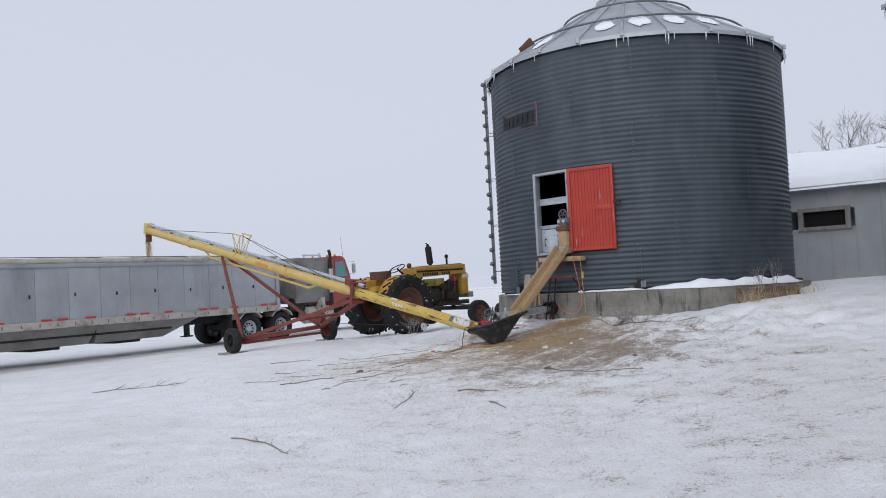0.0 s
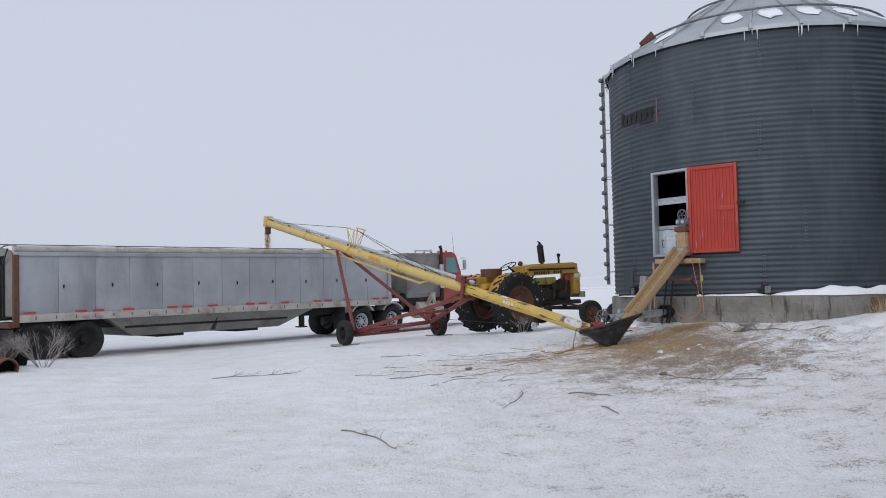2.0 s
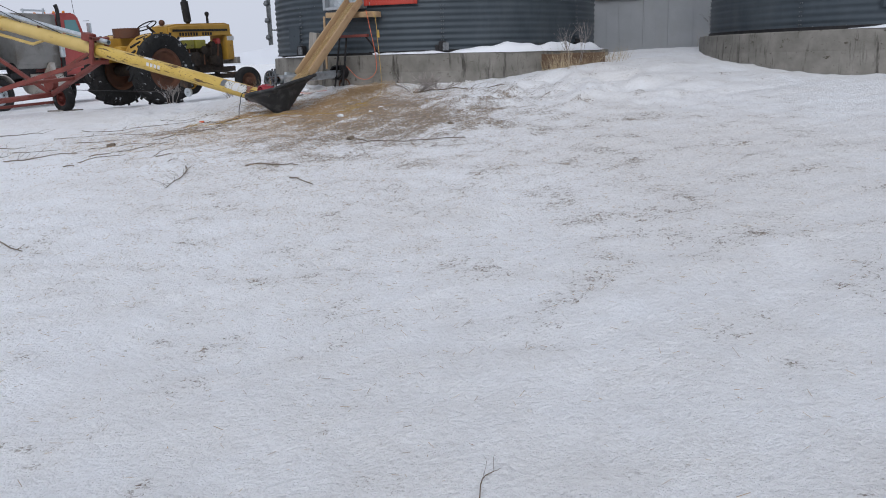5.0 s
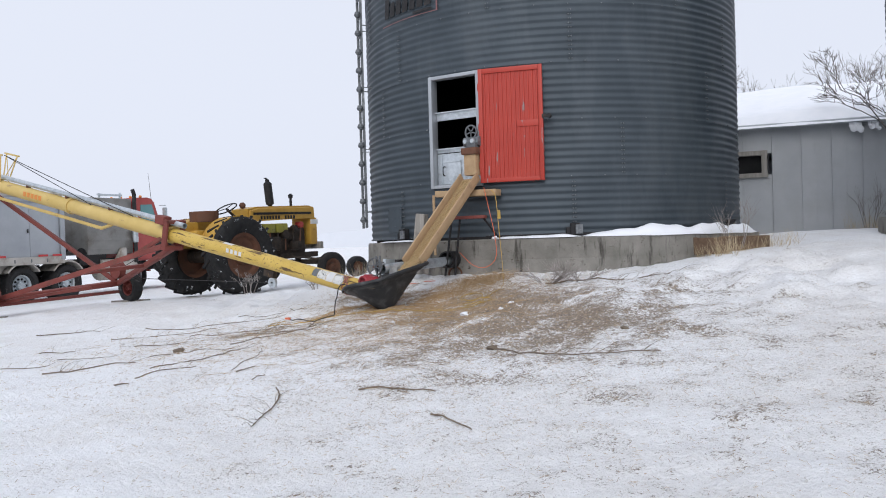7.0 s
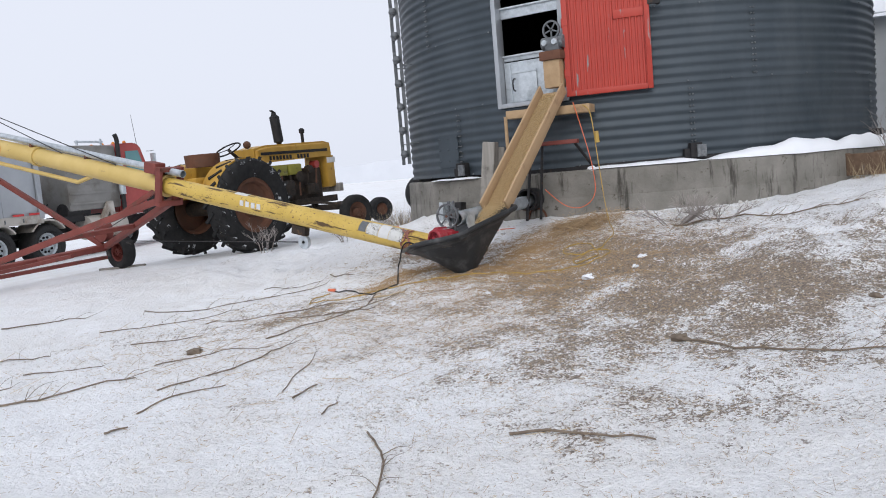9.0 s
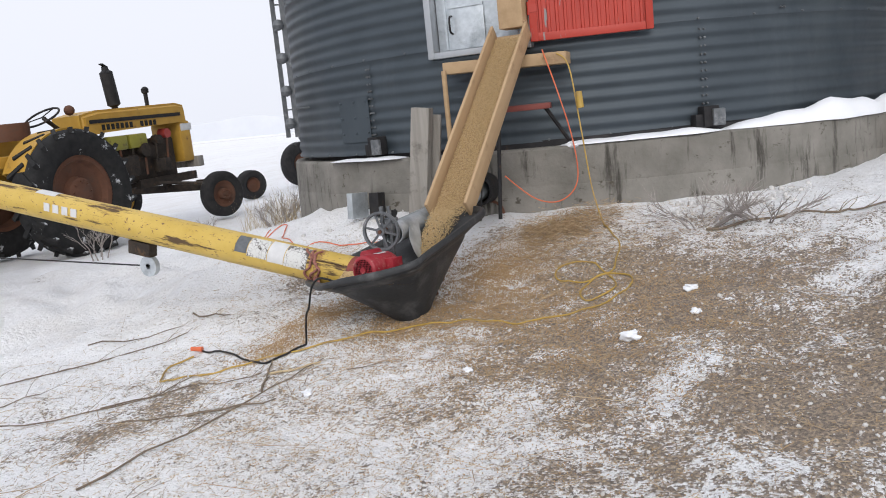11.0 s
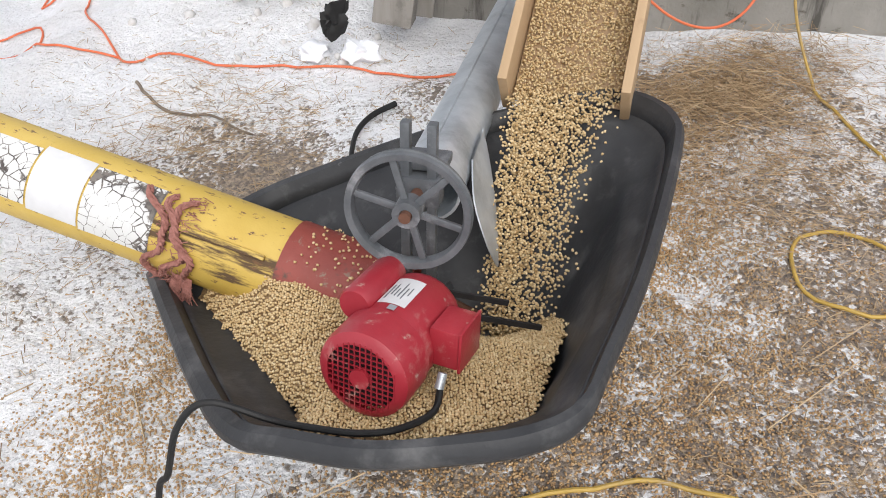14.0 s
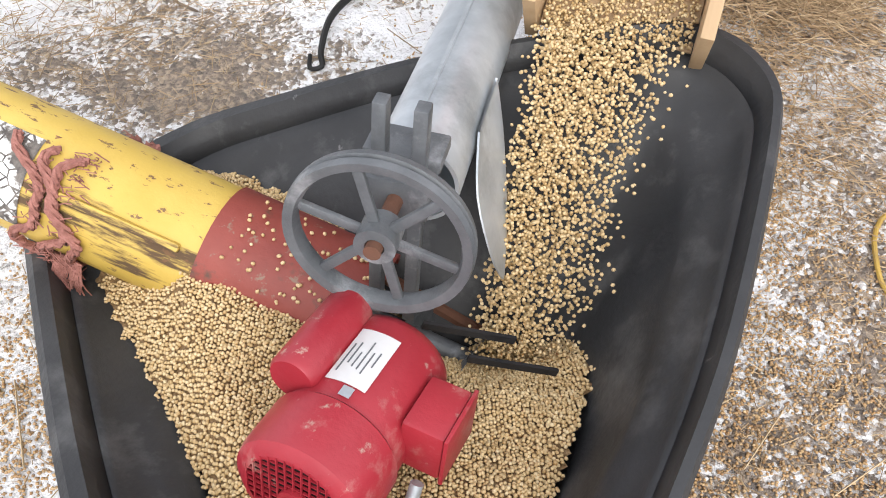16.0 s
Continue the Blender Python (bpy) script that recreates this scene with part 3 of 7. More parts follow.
        sweep(bm, [polar(rr, i * 6, zz) for i in range(61)], 0.022, 8)
        part("roof_ring", bm, M_iron, b, "dark stiffening ring of pipe")
    bm = B()
    lathe(bm, ((cap_r + 0.05, EAVE + rise - 0.02), (cap_r + 0.06, EAVE + rise + 0.1), (cap_r, EAVE + rise + 0.14), (0.0, EAVE + rise + 0.32)), 32)
    part("roof_cap", bm, M_roof, b, "galvanised lid over the filling hole")
    # snow left on the panels
    rng = random.Random(4)
    for i in range(ribs):
        if rng.random() < 0.62:
            bm = B()
            a = (i + 0.5) * 360 / ribs
            n = 14
            top, low = [], []
            for j in range(n):
                t = 2 * math.pi * j / n
                rr = 2.75 + (0.22 + 0.1 * rng.random()) * math.sin(t) - 0.15 * rng.random()
                aa = a + (4.6 + 1.2 * rng.random()) * math.cos(t) * (0.6 + 0.4 * rng.random())
                zz = EAVE + 0.02 + rise * (er - rr) / (er - cap_r)
                low.append(bm.verts.new(polar(rr, aa, zz + 0.004)))
                top.append(bm.verts.new(polar(rr * 0.97 + 2.75 * 0.03, a + (aa - a) * 0.85, zz + 0.035)))
            bm.faces.new(top)
            for j in range(n):
                bm.faces.new((low[j], low[(j + 1) % n], top[(j + 1) % n], top[j]))
            part("roof_snow", bm, M_snow, b, "patch of thin snow on the roof")
    for i in range(ribs):
        a = i * 360 / ribs
        for j in range(rng.randint(1, 4)):
            bm = B()
            p = polar(er + 0.01, a + rng.uniform(-3, 3), EAVE - 0.05)
            rod(bm, p, p - Vector((0, 0, rng.uniform(0.05, 0.24))), 0.010, 0.002, 6)
            part("icicle", bm, M_ice, b, "clear icicle")
    # concrete ring with form joints
    return b


main_bin = grain_bin("grain_bin", Matrix.Translation((*BIN, 0)), "round corrugated galvanised grain bin with a cone roof and open doorway",
                     (OPEN_A, OPEN_B, OPEN_LO, OPEN_HI), (-14.3, -1.3, -24, -14.2, -35.3, -13.4))
BIN2, BIN2_DZ = (11.35, 13.75), 0.16
second_bin = grain_bin("grain_bin", Matrix.Translation((*BIN2, BIN2_DZ)), "round corrugated galvanised grain bin without a doorway",
                       None, (-20, -33, -12, -40, -25, -10))


def slab(name, at, top, label):
    s = thing(name, Matrix.Translation((*at, top)), label, "foundation", kind="structure")
    r = BIN_R + 0.185
    for i in range(16):
        a0, a1 = i * 22.5 - 11.5, i * 22.5 + 11.0
        bm = B()
        n = 8
        prof = ((BIN_R - 0.4, 0.0), (r - 0.02, 0.0), (r, -0.02), (r + 0.004, -0.29), (r + 0.002, -0.30), (r + 0.007, -0.31), (r + 0.010, -1.4))
        rows = [[bm.verts.new(polar(q + (0.004 * math.sin(i * 3.1 + z * 9)), a0 + (a1 - a0) * j / n, z)) for j in range(n + 1)] for q, z in prof]
        for k in range(len(prof) - 1):
            for j in range(n):
                bm.faces.new((rows[k][j], rows[k][j + 1], rows[k + 1][j + 1], rows[k + 1][j]))
        part("concrete_segment", bm, M_concrete, s)
    bm = B()
    lathe(bm, ((BIN_R - 0.5, -0.004), (r - 0.012, -0.02), (r - 0.012, -1.4)), 64)
    part("concrete_core", bm, M_concrete, s)
    bm = B()
    lathe(bm, ((BIN_R + 0.035, 0.0), (BIN_R + 0.03, 0.05), (BIN_R - 0.02, 0.06)), 96)
    part("tar_seal", bm, M_dark, s, "black tar seal at the foot of the sheets")
    return s


SLAB = (BIN[0] + 0.10, BIN[1] - 0.05)
slab("concrete_foundation", SLAB, BASE_Z - 0.04, "round weathered concrete foundation with dark drip stains")
slab("concrete_foundation", BIN2, BASE_Z - 0.04 + BIN2_DZ, "round weathered concrete foundation with a pipe end")


def slab_snow(at, top, a0, a1, deep, seed):
    """Snow lying on the ledge of a foundation."""
    rng = random.Random(seed)
    bm = B()
    n = int((a1 - a0) / 1.2)
    prof = ((-0.02, 0.0), (0.0, 0.9), (0.05, 1.0), (0.11, 0.8), (0.165, 0.35), (0.18, -0.12))
    rows = []
    for i in range(n + 1):
        t = i / n
        f = math.sin(math.pi * min(1, t * 4) / 2) * math.sin(math.pi * min(1, (1 - t) * 4) / 2) * (0.8 + 0.16 * math.sin(i * 0.42 + seed) + 0.1 * math.sin(i * 0.97) + 0.05 * rng.random()) + 0.02
        rows.append([bm.verts.new(polar(BIN_R + 0.02 + d * (0.8 + 0.25 * f), a0 + (a1 - a0) * t, top + deep * f * h + 0.002)) for d, h in prof])
    for i in range(n):
        for k in range(len(prof) - 1):
            bm.faces.new((rows[i][k], rows[i][k + 1], rows[i + 1][k + 1], rows[i + 1][k]))
    ob = obj("snow_ledge", bm, M_snow, None, "", True, Matrix.Translation((*at, 0)))
    tagged(ob, "white snow drifted on the concrete ledge", "snow")


slab_snow(SLAB, BASE_Z - 0.04, -14, 52, 0.15, 1)
slab_snow(SLAB, BASE_Z - 0.04, -36, -14, 0.04, 2)
slab_snow(BIN, BASE_Z - 0.04, -74, -58, 0.025, 3)
slab_snow(BIN2, BASE_Z - 0.04 + BIN2_DZ, -58, 10, 0.06, 4)

# doorway: frame, boards, lower hatch, red door
CB = Matrix.Translation((*BIN, 0))
pa, pb = CB @ polar(BIN_R + 0.015, OPEN_A, 0), CB @ polar(BIN_R + 0.015, OPEN_B, 0)
ax = (pb - pa).normalized()
ay = Vector((-ax.y, ax.x, 0))
W = (pb - pa).length
DOOR_M = Matrix(((ax.x, ay.x, 0, pa.x), (ax.y, ay.y, 0, pa.y), (0, 0, 1, OPEN_LO), (0, 0, 0, 1)))
H = OPEN_HI - OPEN_LO
door_way = thing("door_1", DOOR_M, "galvanised doorway of a grain bin with dark gaps between boards", "doorway", kind="structure")
bm = B()
for x in (-0.01, W + 0.01):
    box(bm, (x, 0.03, H / 2), (0.055, 0.16, H + 0.06), None, 0.006)
part("door_frame", bm, M_alum, door_way, "dull galvanised side posts")
for z in (-0.005, H + 0.005):
    bm = B()
    box(bm, (W / 2, 0.03, z), (W + 0.02, 0.15, 0.05), None, 0.006)
    part("door_frame", bm, M_alum, door_way)
for z, h in ((H * 0.655, 0.13), (H * 0.335, 0.07)):
    bm = B()
    box(bm, (W / 2, 0.09, z), (W - 0.04, 0.03, h), None, 0.006)
    box(bm, (W / 2, 0.07, z + h / 2 - 0.012), (W - 0.04, 0.045, 0.018))
    part("cross_board", bm, M_galv, door_way, "galvanised cross board")
bm = B()
box(bm, (W / 2, 0.085, 0.26), (W - 0.045, 0.03, 0.47), None, 0.006)
for x in (0.1, W - 0.1):
    box(bm, (x, 0.066, 0.26), (0.02, 0.014, 0.44))
part("lower_panel", bm, M_galv, door_way, "pale galvanised lower panel")
hatch = B()
box(hatch, (W * 0.36, 0.06, 0.2), (0.3, 0.02, 0.34), None, 0.006)
box(hatch, (W * 0.36, 0.05, 0.37), (0.3, 0.02, 0.02))
hatch_ob = part("hatch", hatch, M_galv, door_way, "small sliding hatch")
bm = B()
sweep(bm, spline([(W * 0.2, 0.05, 0.16), (W * 0.2, 0.0, 0.18), (W * 0.2, 0.0, 0.28), (W * 0.2, 0.05, 0.30)], 5), 0.008, 8)
part("hatch_handle", bm, M_dark, hatch_ob, "bent iron handle")

pc = CB @ polar(BIN_R + 0.085, OPEN_B + 0.6, 0)
pd = CB @ polar(BIN_R + 0.085, -20.8, 0)
dx = (pd - pc).normalized()
dy = Vector((-dx.y, dx.x, 0))
DW = (pd - pc).length
DH = 1.64
RD = Matrix(((dx.x, dy.x, 0, pc.x), (dx.y, dy.y, 0, pc.y), (0, 0, 1, 2.275), (0, 0, 0, 1)))
red_door = thing("bin_door", RD, "open orange-red sheet metal bin door with grey scrapes", "door")
bm = B()
n = 13
outline = []
x0, x1 = 0.055, DW - 0.05
for i in range(n):
    c = x0 + (x1 - x0) * (i + 0.5) / n
    w = (x1 - x0) / n
    outline += [(c - w * 0.5, 0.0), (c - w * 0.22, 0.0), (c - w * 0.14, -0.012), (c + w * 0.14, -0.012), (c + w * 0.22, 0.0)]
outline.append((x1, 0.0))
lo = [bm.verts.new((x, y, 0.05)) for x, y in outline]
hi = [bm.verts.new((x, y, DH - 0.05)) for x, y in outline]
for i in range(len(outline) - 1):
    bm.faces.new((lo[i], lo[i + 1], hi[i + 1], hi[i]))
box(bm, (DW / 2, 0.018, DH / 2), (DW - 0.08, 0.02, DH - 0.08))
part("door_panel", bm, M_door, red_door, "ribbed orange-red door panel", False)
for c, s in (((0.03, -0.004, DH / 2), (0.06, 0.05, DH)), ((DW - 0.028, -0.004, DH / 2), (0.056, 0.05, DH)),
             ((DW / 2, -0.002, 0.03), (DW - 0.115, 0.046, 0.06)), ((DW / 2, -0.002, DH - 0.035), (DW - 0.115, 0.046, 0.07))):
    bm = B()
    box(bm, c, s, None, 0.006)
    part("door_rail", bm, M_door, red_door)
bm = B()
box(bm, (DW * 0.76, -0.016, DH * 0.5), (DW * 0.34, 0.008, 0.09), None, 0.003)
part("patch_plate", bm, M_door, red_door, "flat repair plate")
for z in (0.25, 0.8, 1.38):
    bm = B()
    rod(bm, (0.0, -0.02, z - 0.05), (0.0, -0.02, z + 0.05), 0.012, None, 10)
    box(bm, (0.03, -0.032, z), (0.06, 0.006, 0.06))
    part("hinge", bm, M_door, red_door)
bm = B()
box(bm, (DW + 0.05, -0.03, DH * 0.55), (0.13, 0.03, 0.05), None, 0.008)
rod(bm, (DW + 0.09, -0.05, DH * 0.55), (DW + 0.09, 0.03, DH * 0.55), 0.03, None, 10)
part("latch", bm, M_dark, red_door, "black latch handle")

# word mark plate
mark = thing("sign", CB, "faded maker mark of dark slanting blocks with a thin red border", "sign")


def curved(bm, r, a0, a1, z0, z1, slant=0.0, n=10, thick=0.004):
    g = []
    for q in (r, r + thick):
        g.append([[bm.verts.new(polar(q, a0 + (a1 - a0) * i / n + slant * (z - z0), z)) for i in range(n + 1)] for z in (z0, z1)])
    for i in range(n):
        bm.faces.new((g[1][0][i], g[1][0][i + 1], g[1][1][i + 1], g[1][1][i]))
        bm.faces.new((g[0][1][i], g[0][1][i + 1], g[1][1][i + 1], g[1][1][i])[::-1])
        bm.faces.new((g[0][0][i], g[0][0][i + 1], g[1][0][i + 1], g[1][0][i]))
    return bm


for a0, a1, z0, z1 in ((-73, -49, 5.398, 5.41), (-73, -49, 4.91, 4.922), (-49.5, -49, 4.91, 5.41)):
    part("border", curved(B(), BIN_R + 0.021, a0, a1, z0, z1), M_fadedred, mark, "thin faded red border line")
for i in range(7):
    part("mark_bar", curved(B(), BIN_R + 0.021, -71.5 + i * 3.0, -71.5 + i * 3.0 + 2.2, 5.03, 5.33 if i == 0 else 5.25, 2.0, 3), M_dark, mark, "slanting dark block")
part("mark_bar", curved(B(), BIN_R + 0.021, -58, -51, 4.95, 4.985, 0, 4), M_dark, mark)

# ladder on the far-left flank
lad = thing("ladder", CB, "steel bin ladder standing off the corrugated wall", "ladder")
LA = -89.0
for da in (-3.4, 3.4):
    bm = B()
    beam(bm, polar(BIN_R + 0.16, LA + da, 1.72), polar(BIN_R + 0.16, LA + da, EAVE - 0.05), 0.045, 0.02)
    part("rail", bm, M_iron, lad)
for i in range(15):
    z = 1.85 + i * 0.315
    bm = B()
    rod(bm, polar(BIN_R + 0.16, LA - 3.4, z), polar(BIN_R + 0.16, LA + 3.4, z), 0.014, None, 8)
    part("rung", bm, M_iron, lad)
    bm = B()
    lathe(bm, ((0.0, -0.05), (0.045, -0.03), (0.06, 0.0), (0.04, 0.05), (0, 0.06)), 10, Matrix.Translation(polar(BIN_R + 0.215, LA + 3.4, z)))
    part("step_lug", bm, M_iron, lad, "rounded step bracket")
for i in range(5):
    z = 2.0 + i * 1.05
    for da in (-3.4, 3.4):
        bm = B()
        beam(bm, polar(BIN_R, LA + da, z), polar(BIN_R + 0.16, LA + da, z), 0.03, 0.012)
        part("bracket", bm, M_iron, lad)
# red roof hatch lid standing open
bm = B()
box(bm, (0, 0, 0.22), (0.3, 0.04, 0.42), None, 0.02)
hatchlid = obj("roof_hatch", bm, M_rust, None, "", True, CB @ Matrix.Translation(polar(2.95, -62, EAVE + 0.22)) @ pose(0, 0, 0, 0, 48, 30))
tagged(hatchlid, "open red sheet metal roof hatch lid", "hatch")
# patch plate and sockets low on the wall
bm = B()
curved(bm, BIN_R + 0.016, -73.2, -65.5, 1.62, 2.02, 0, 6, 0.006)
for i in range(3):
    for a in (-72.6, -69, -66):
        p = polar(BIN_R + 0.026, a, 1.7 + i * 0.14)
        bmesh.ops.create_icosphere(bm, subdivisions=1, radius=0.012, matrix=Matrix.Translation(p))
tagged(obj("access_plate", bm, M_bin, None, "", True, CB), "bolted square access plate on the bin wall", "plate")
for deg, zz in ((-63.5, 1.56), (-13.8, 1.555), (38, 1.56)):
    v = thing("vent_socket", CB @ Matrix.Translation(polar(BIN_R + 0.07, deg, zz - 0.06)) @ pose(0, 0, 0, 0, 0, deg), "small black anchor bracket at the foot of the bin", "bracket", "anchor brackets")
    bm = B()
    box(bm, (0, 0, 0.08), (0.13, 0.12, 0.16), None, 0.015)
    box(bm, (-0.09, 0.01, 0.05), (0.07, 0.1, 0.1), None, 0.012)
    part("body", bm, M_dark, v)
    bm = B()
    box(bm, (0.05, -0.07, 0.07), (0.1, 0.03, 0.13), None, 0.008)
    part("face", bm, M_iron, v)
# second bin: conduit and vent
cond = thing("conduit", Matrix.Translation((*BIN2, 0)), "grey conduit pipe running up the second bin", "pipe")
bm = B()
beam(bm, polar(BIN_R + 0.05, -50, 1.9), polar(BIN_R + 0.05, -50, 6.4), 0.1, 0.05)
part("channel", bm, M_bin, cond)
vent2 = thing("vent_ring", Matrix.Translation((*BIN2, 0)) @ Matrix.Translation(polar(BIN_R + 0.06, -18, 1.86)) @ pose(0, 0, 0, 0, 0, -18), "black ring fitting at the foot of the bin", "fitting")
bm = B()
lathe(bm, ((0.085, -0.06), (0.15, -0.06), (0.15, 0.06), (0.085, 0.06), (0.085, -0.06)), 20, pose(0, 0, 0, 90))
part("ring", bm, M_dark, vent2)
pipe2 = thing("pipe_end", Matrix.Translation((*BIN2, 0)) @ Matrix.Translation(polar(BIN_R + 0.15, -5.5, 1.36)) @ pose(0, 0, 0, 90, 0, -5.5), "dark pipe end through the concrete", "pipe")
bm = B()
lathe(bm, ((0.12, -0.2), (0.12, 0.2), (0.16, 0.2), (0.16, -0.2)), 24)
part("pipe", bm, M_galv, pipe2)

# ---- shed ----
sd = Vector((0.84, -0.545, 0)).normalized()
SHED = Matrix(((sd.x, -sd.y, 0, 10.5), (sd.y, sd.x, 0, 21.35), (0, 0, 1, 0), (0, 0, 0, 1)))
shed = thing("shed", SHED, "low pale grey metal-sided shed with snow on its roof", "shed")
E0, EZ, RZ, DEEP = 1.0, 3.86, 5.35, 4.6
wx0, wx1, wz0, wz1 = -1.22, -0.14, 2.76, 3.24
n = 0
for x in np.arange(-3.0, 12, 0.61):
    x0, x1 = x, x + 0.606
    for z0, z1 in ((E0, EZ),):
        segs = [(z0, z1)]
        if x1 > wx0 and x0 < wx1:
            segs = [(z0, wz0), (wz1, z1)]
        for a, b2 in segs:
            bm = B()
            box(bm, ((x0 + x1) / 2, 0.06, (a + b2) / 2), (x1 - x0, 0.12, b2 - a))
            box(bm, (x0 + 0.02, -0.012, (a + b2) / 2), (0.035, 0.03, b2 - a))
            box(bm, ((x0 + x1) / 2, -0.004, (a + b2) / 2), (0.02, 0.012, b2 - a))
            part("siding_panel", bm, M_shed, shed, "", False)
win = B()
for c, s in ((((wx0 + wx1) / 2, 0.0, wz1 + 0.01), (wx1 - wx0 + 0.2, 0.16, 0.1)), (((wx0 + wx1) / 2, 0.0, wz0 - 0.01), (wx1 - wx0 + 0.2, 0.16, 0.1)),
             ((wx0 - 0.03, 0.0, (wz0 + wz1) / 2), (0.12, 0.158, wz1 - wz0 - 0.08)), ((wx1 + 0.03, 0.0, (wz0 + wz1) / 2), (0.12, 0.158, wz1 - wz0 - 0.08))):
    box(win, c, s)
wob = part("window", win, M_oldwood, shed, "weathered timber window surround")
# opaque pane, coloured near-black for the unlit room behind it
bm = B()
box(bm, ((wx0 + wx1) / 2, 0.08, (wz0 + wz1) / 2), (wx1 - wx0, 0.012, wz1 - wz0))
part("pane", bm, M_inner_shade, wob, "window glass, near-black for the shade of the room behind")
bm = B()
q = [(-3, -0.25, EZ), (12, -0.25, EZ), (12, DEEP, RZ), (-3, DEEP, RZ), (12, DEEP * 2 + .25, EZ), (-3, DEEP * 2 + .25, EZ)]
lo = [bm.verts.new((x, y, z - 0.1)) for x, y, z in q]
hi = [bm.verts.new((x, y, z)) for x, y, z in q]
for g, rev in ((hi, False), (lo, True)):
    for f in ((0, 1, 2, 3), (3, 2, 4, 5)):
        vs = [g[i] for i in f]
        bm.faces.new(vs[::-1] if rev else vs)
for i, j in ((0, 1), (1, 2), (2, 4), (4, 5), (5, 3), (3, 0)):
    bm.faces.new((lo[i], lo[j], hi[j], hi[i]))
part("roof", bm, M_roof, shed, "grey sheet roof")
bm = B()
nx2, ny2 = 60, 12
rows = []
for j in range(ny2 + 1):
    row = []
    for i in range(nx2 + 1):
        x = -2.95 + 14.85 * i / nx2
        t = j / ny2
        y = -0.33 - 0.05 * smooth_noise(np.array([x]), np.array([0.0]), 0.5, 9)[0] + (DEEP * 0.97 + 0.33) * t
        z = EZ + (RZ - EZ) * (y + 0.25) / (DEEP + 0.25) + (0.0 if j in (0, ny2) else 0.14 + 0.03 * math.sin(x * 2.1))
        row.append(bm.verts.new((x, y, z + (0.003 if j else -0.06))))
    rows.append(row)
for j in range(ny2):
    for i in range(nx2):
        bm.faces.new((rows[j][i], rows[j][i + 1], rows[j + 1][i + 1], rows[j + 1][i]))
part("roof_snow", bm, M_snow, shed, "thick white snow on the roof slope")
bm = B()
box(bm, (4.5, DEEP * 2, (E0 + EZ) / 2), (15, 0.1, EZ - E0))
box(bm, (-3, DEEP, (E0 + EZ) / 2), (0.1, DEEP * 2, EZ - E0))
box(bm, (12, DEEP, (E0 + EZ) / 2), (0.1, DEEP * 2, EZ - E0))
part("back_wall", bm, M_shed, shed)
for x, s in ((1.75, 1.0), (2.55, 0.8), (2.1, 0.6)):
    bm = B()
    for k in range(7):
        bmesh.ops.create_icosphere(bm, subdivisions=2, radius=0.06 * s + 0.03 * ((k * 37) % 5) / 5,
                                   matrix=Matrix.Translation((x + 0.09 * ((k * 13) % 5 - 2) / 2, -0.2, EZ - 0.1 - 0.05 * (k % 4))) @ Matrix.Diagonal((1, 0.6, 1.2, 1)))
    part("snow_lump", bm, M_snow, shed, "lump of snow hanging at the eave")


# ---- transport auger ----
AUG_A, AUG_H = Vector((0.60, 15.47, 0.855)), Vector((-9.5, 26.3, 4.0))
ad = (AUG_H - AUG_A).normalized()
ar = Vector((ad.y, -ad.x, 0)).normalized()
au = ar.cross(ad)
AUG = Matrix(((ad.x, -ar.x, au.x, AUG_A.x), (ad.y, -ar.y, au.y, AUG_A.y), (ad.z, -ar.z, au.z, AUG_A.z), (0, 0, 0, 1)))
LEN = (AUG_H - AUG_A).length
TR = 0.108
auger = thing("grain_auger", AUG, "long worn yellow grain auger on a red two-wheel undercarriage", "auger")


def pipe(bm, x0, x1, r, seg=32, y=0.0, z=0.0, wall=0.006):
    m = Matrix.Translation((0, y, z)) @ pose(0, 0, 0, 0, 90, 0)
    lathe(bm, ((r - wall, x0), (r, x0), (r, x1), (r - wall, x1), (r - wall, x0)), seg, m)
    return bm


S_BR = 0.262 * LEN
part("lower_tube", pipe(B(), 0.0, S_BR, TR), M_yellow, auger, "chipped yellow lower tube")
part("upper_tube", pipe(B(), S_BR, LEN, TR + 0.012), M_cream, auger, "faded yellow upper tube")
for x in (S_BR + 0.05, LEN * 0.45, LEN * 0.62, LEN * 0.8):
    bm = B()
    pipe(bm, x - 0.04, x + 0.04, TR + 0.032, 32, 0, 0, 0.03)
    part("flange", bm, M_cream, auger)
bm = B()
pipe(bm, S_BR - 0.25, LEN - 0.1, 0.045, 16, 0, TR + 0.075, 0.005)
part("drive_tube", bm, M_galv, auger, "galvanised drive shaft tube")
for i in range(9):
    x = S_BR + 0.4 + i * 1.3
    bm = B()
    box(bm, (x, 0, TR + 0.03), (0.05, 0.08, 0.08), None, 0.008)
    part("shaft_bracket", bm, M_rust, auger)
bm = B()
sweep(bm, [(S_BR + 1.6, 0, -TR - 0.0), (S_BR + 1.9, 0, -TR - 0.12), (LEN * 0.72, 0, -TR - 0.13), (LEN * 0.74, 0, -TR)], 0.03, 10)
part("truss_pipe", bm, M_cream, auger)
bm = B()
box(bm, (LEN, 0, 0.05), (0.22, 0.26, 0.36), None, 0.02)
part("discharge_head", bm, M_cream, auger, "square discharge head")
bm = B()
lathe(bm, ((0.10, 0.0), (0.09, -0.24), (0.085, -0.24), (0.095, 0.0)), 20, Matrix.Translation((LEN, 0, -0.12)) @ pose(0, 0, 0, 0, 13, 0))
part("spout", bm, M_rust, auger)
bm = B()
mx = LEN * 0.61
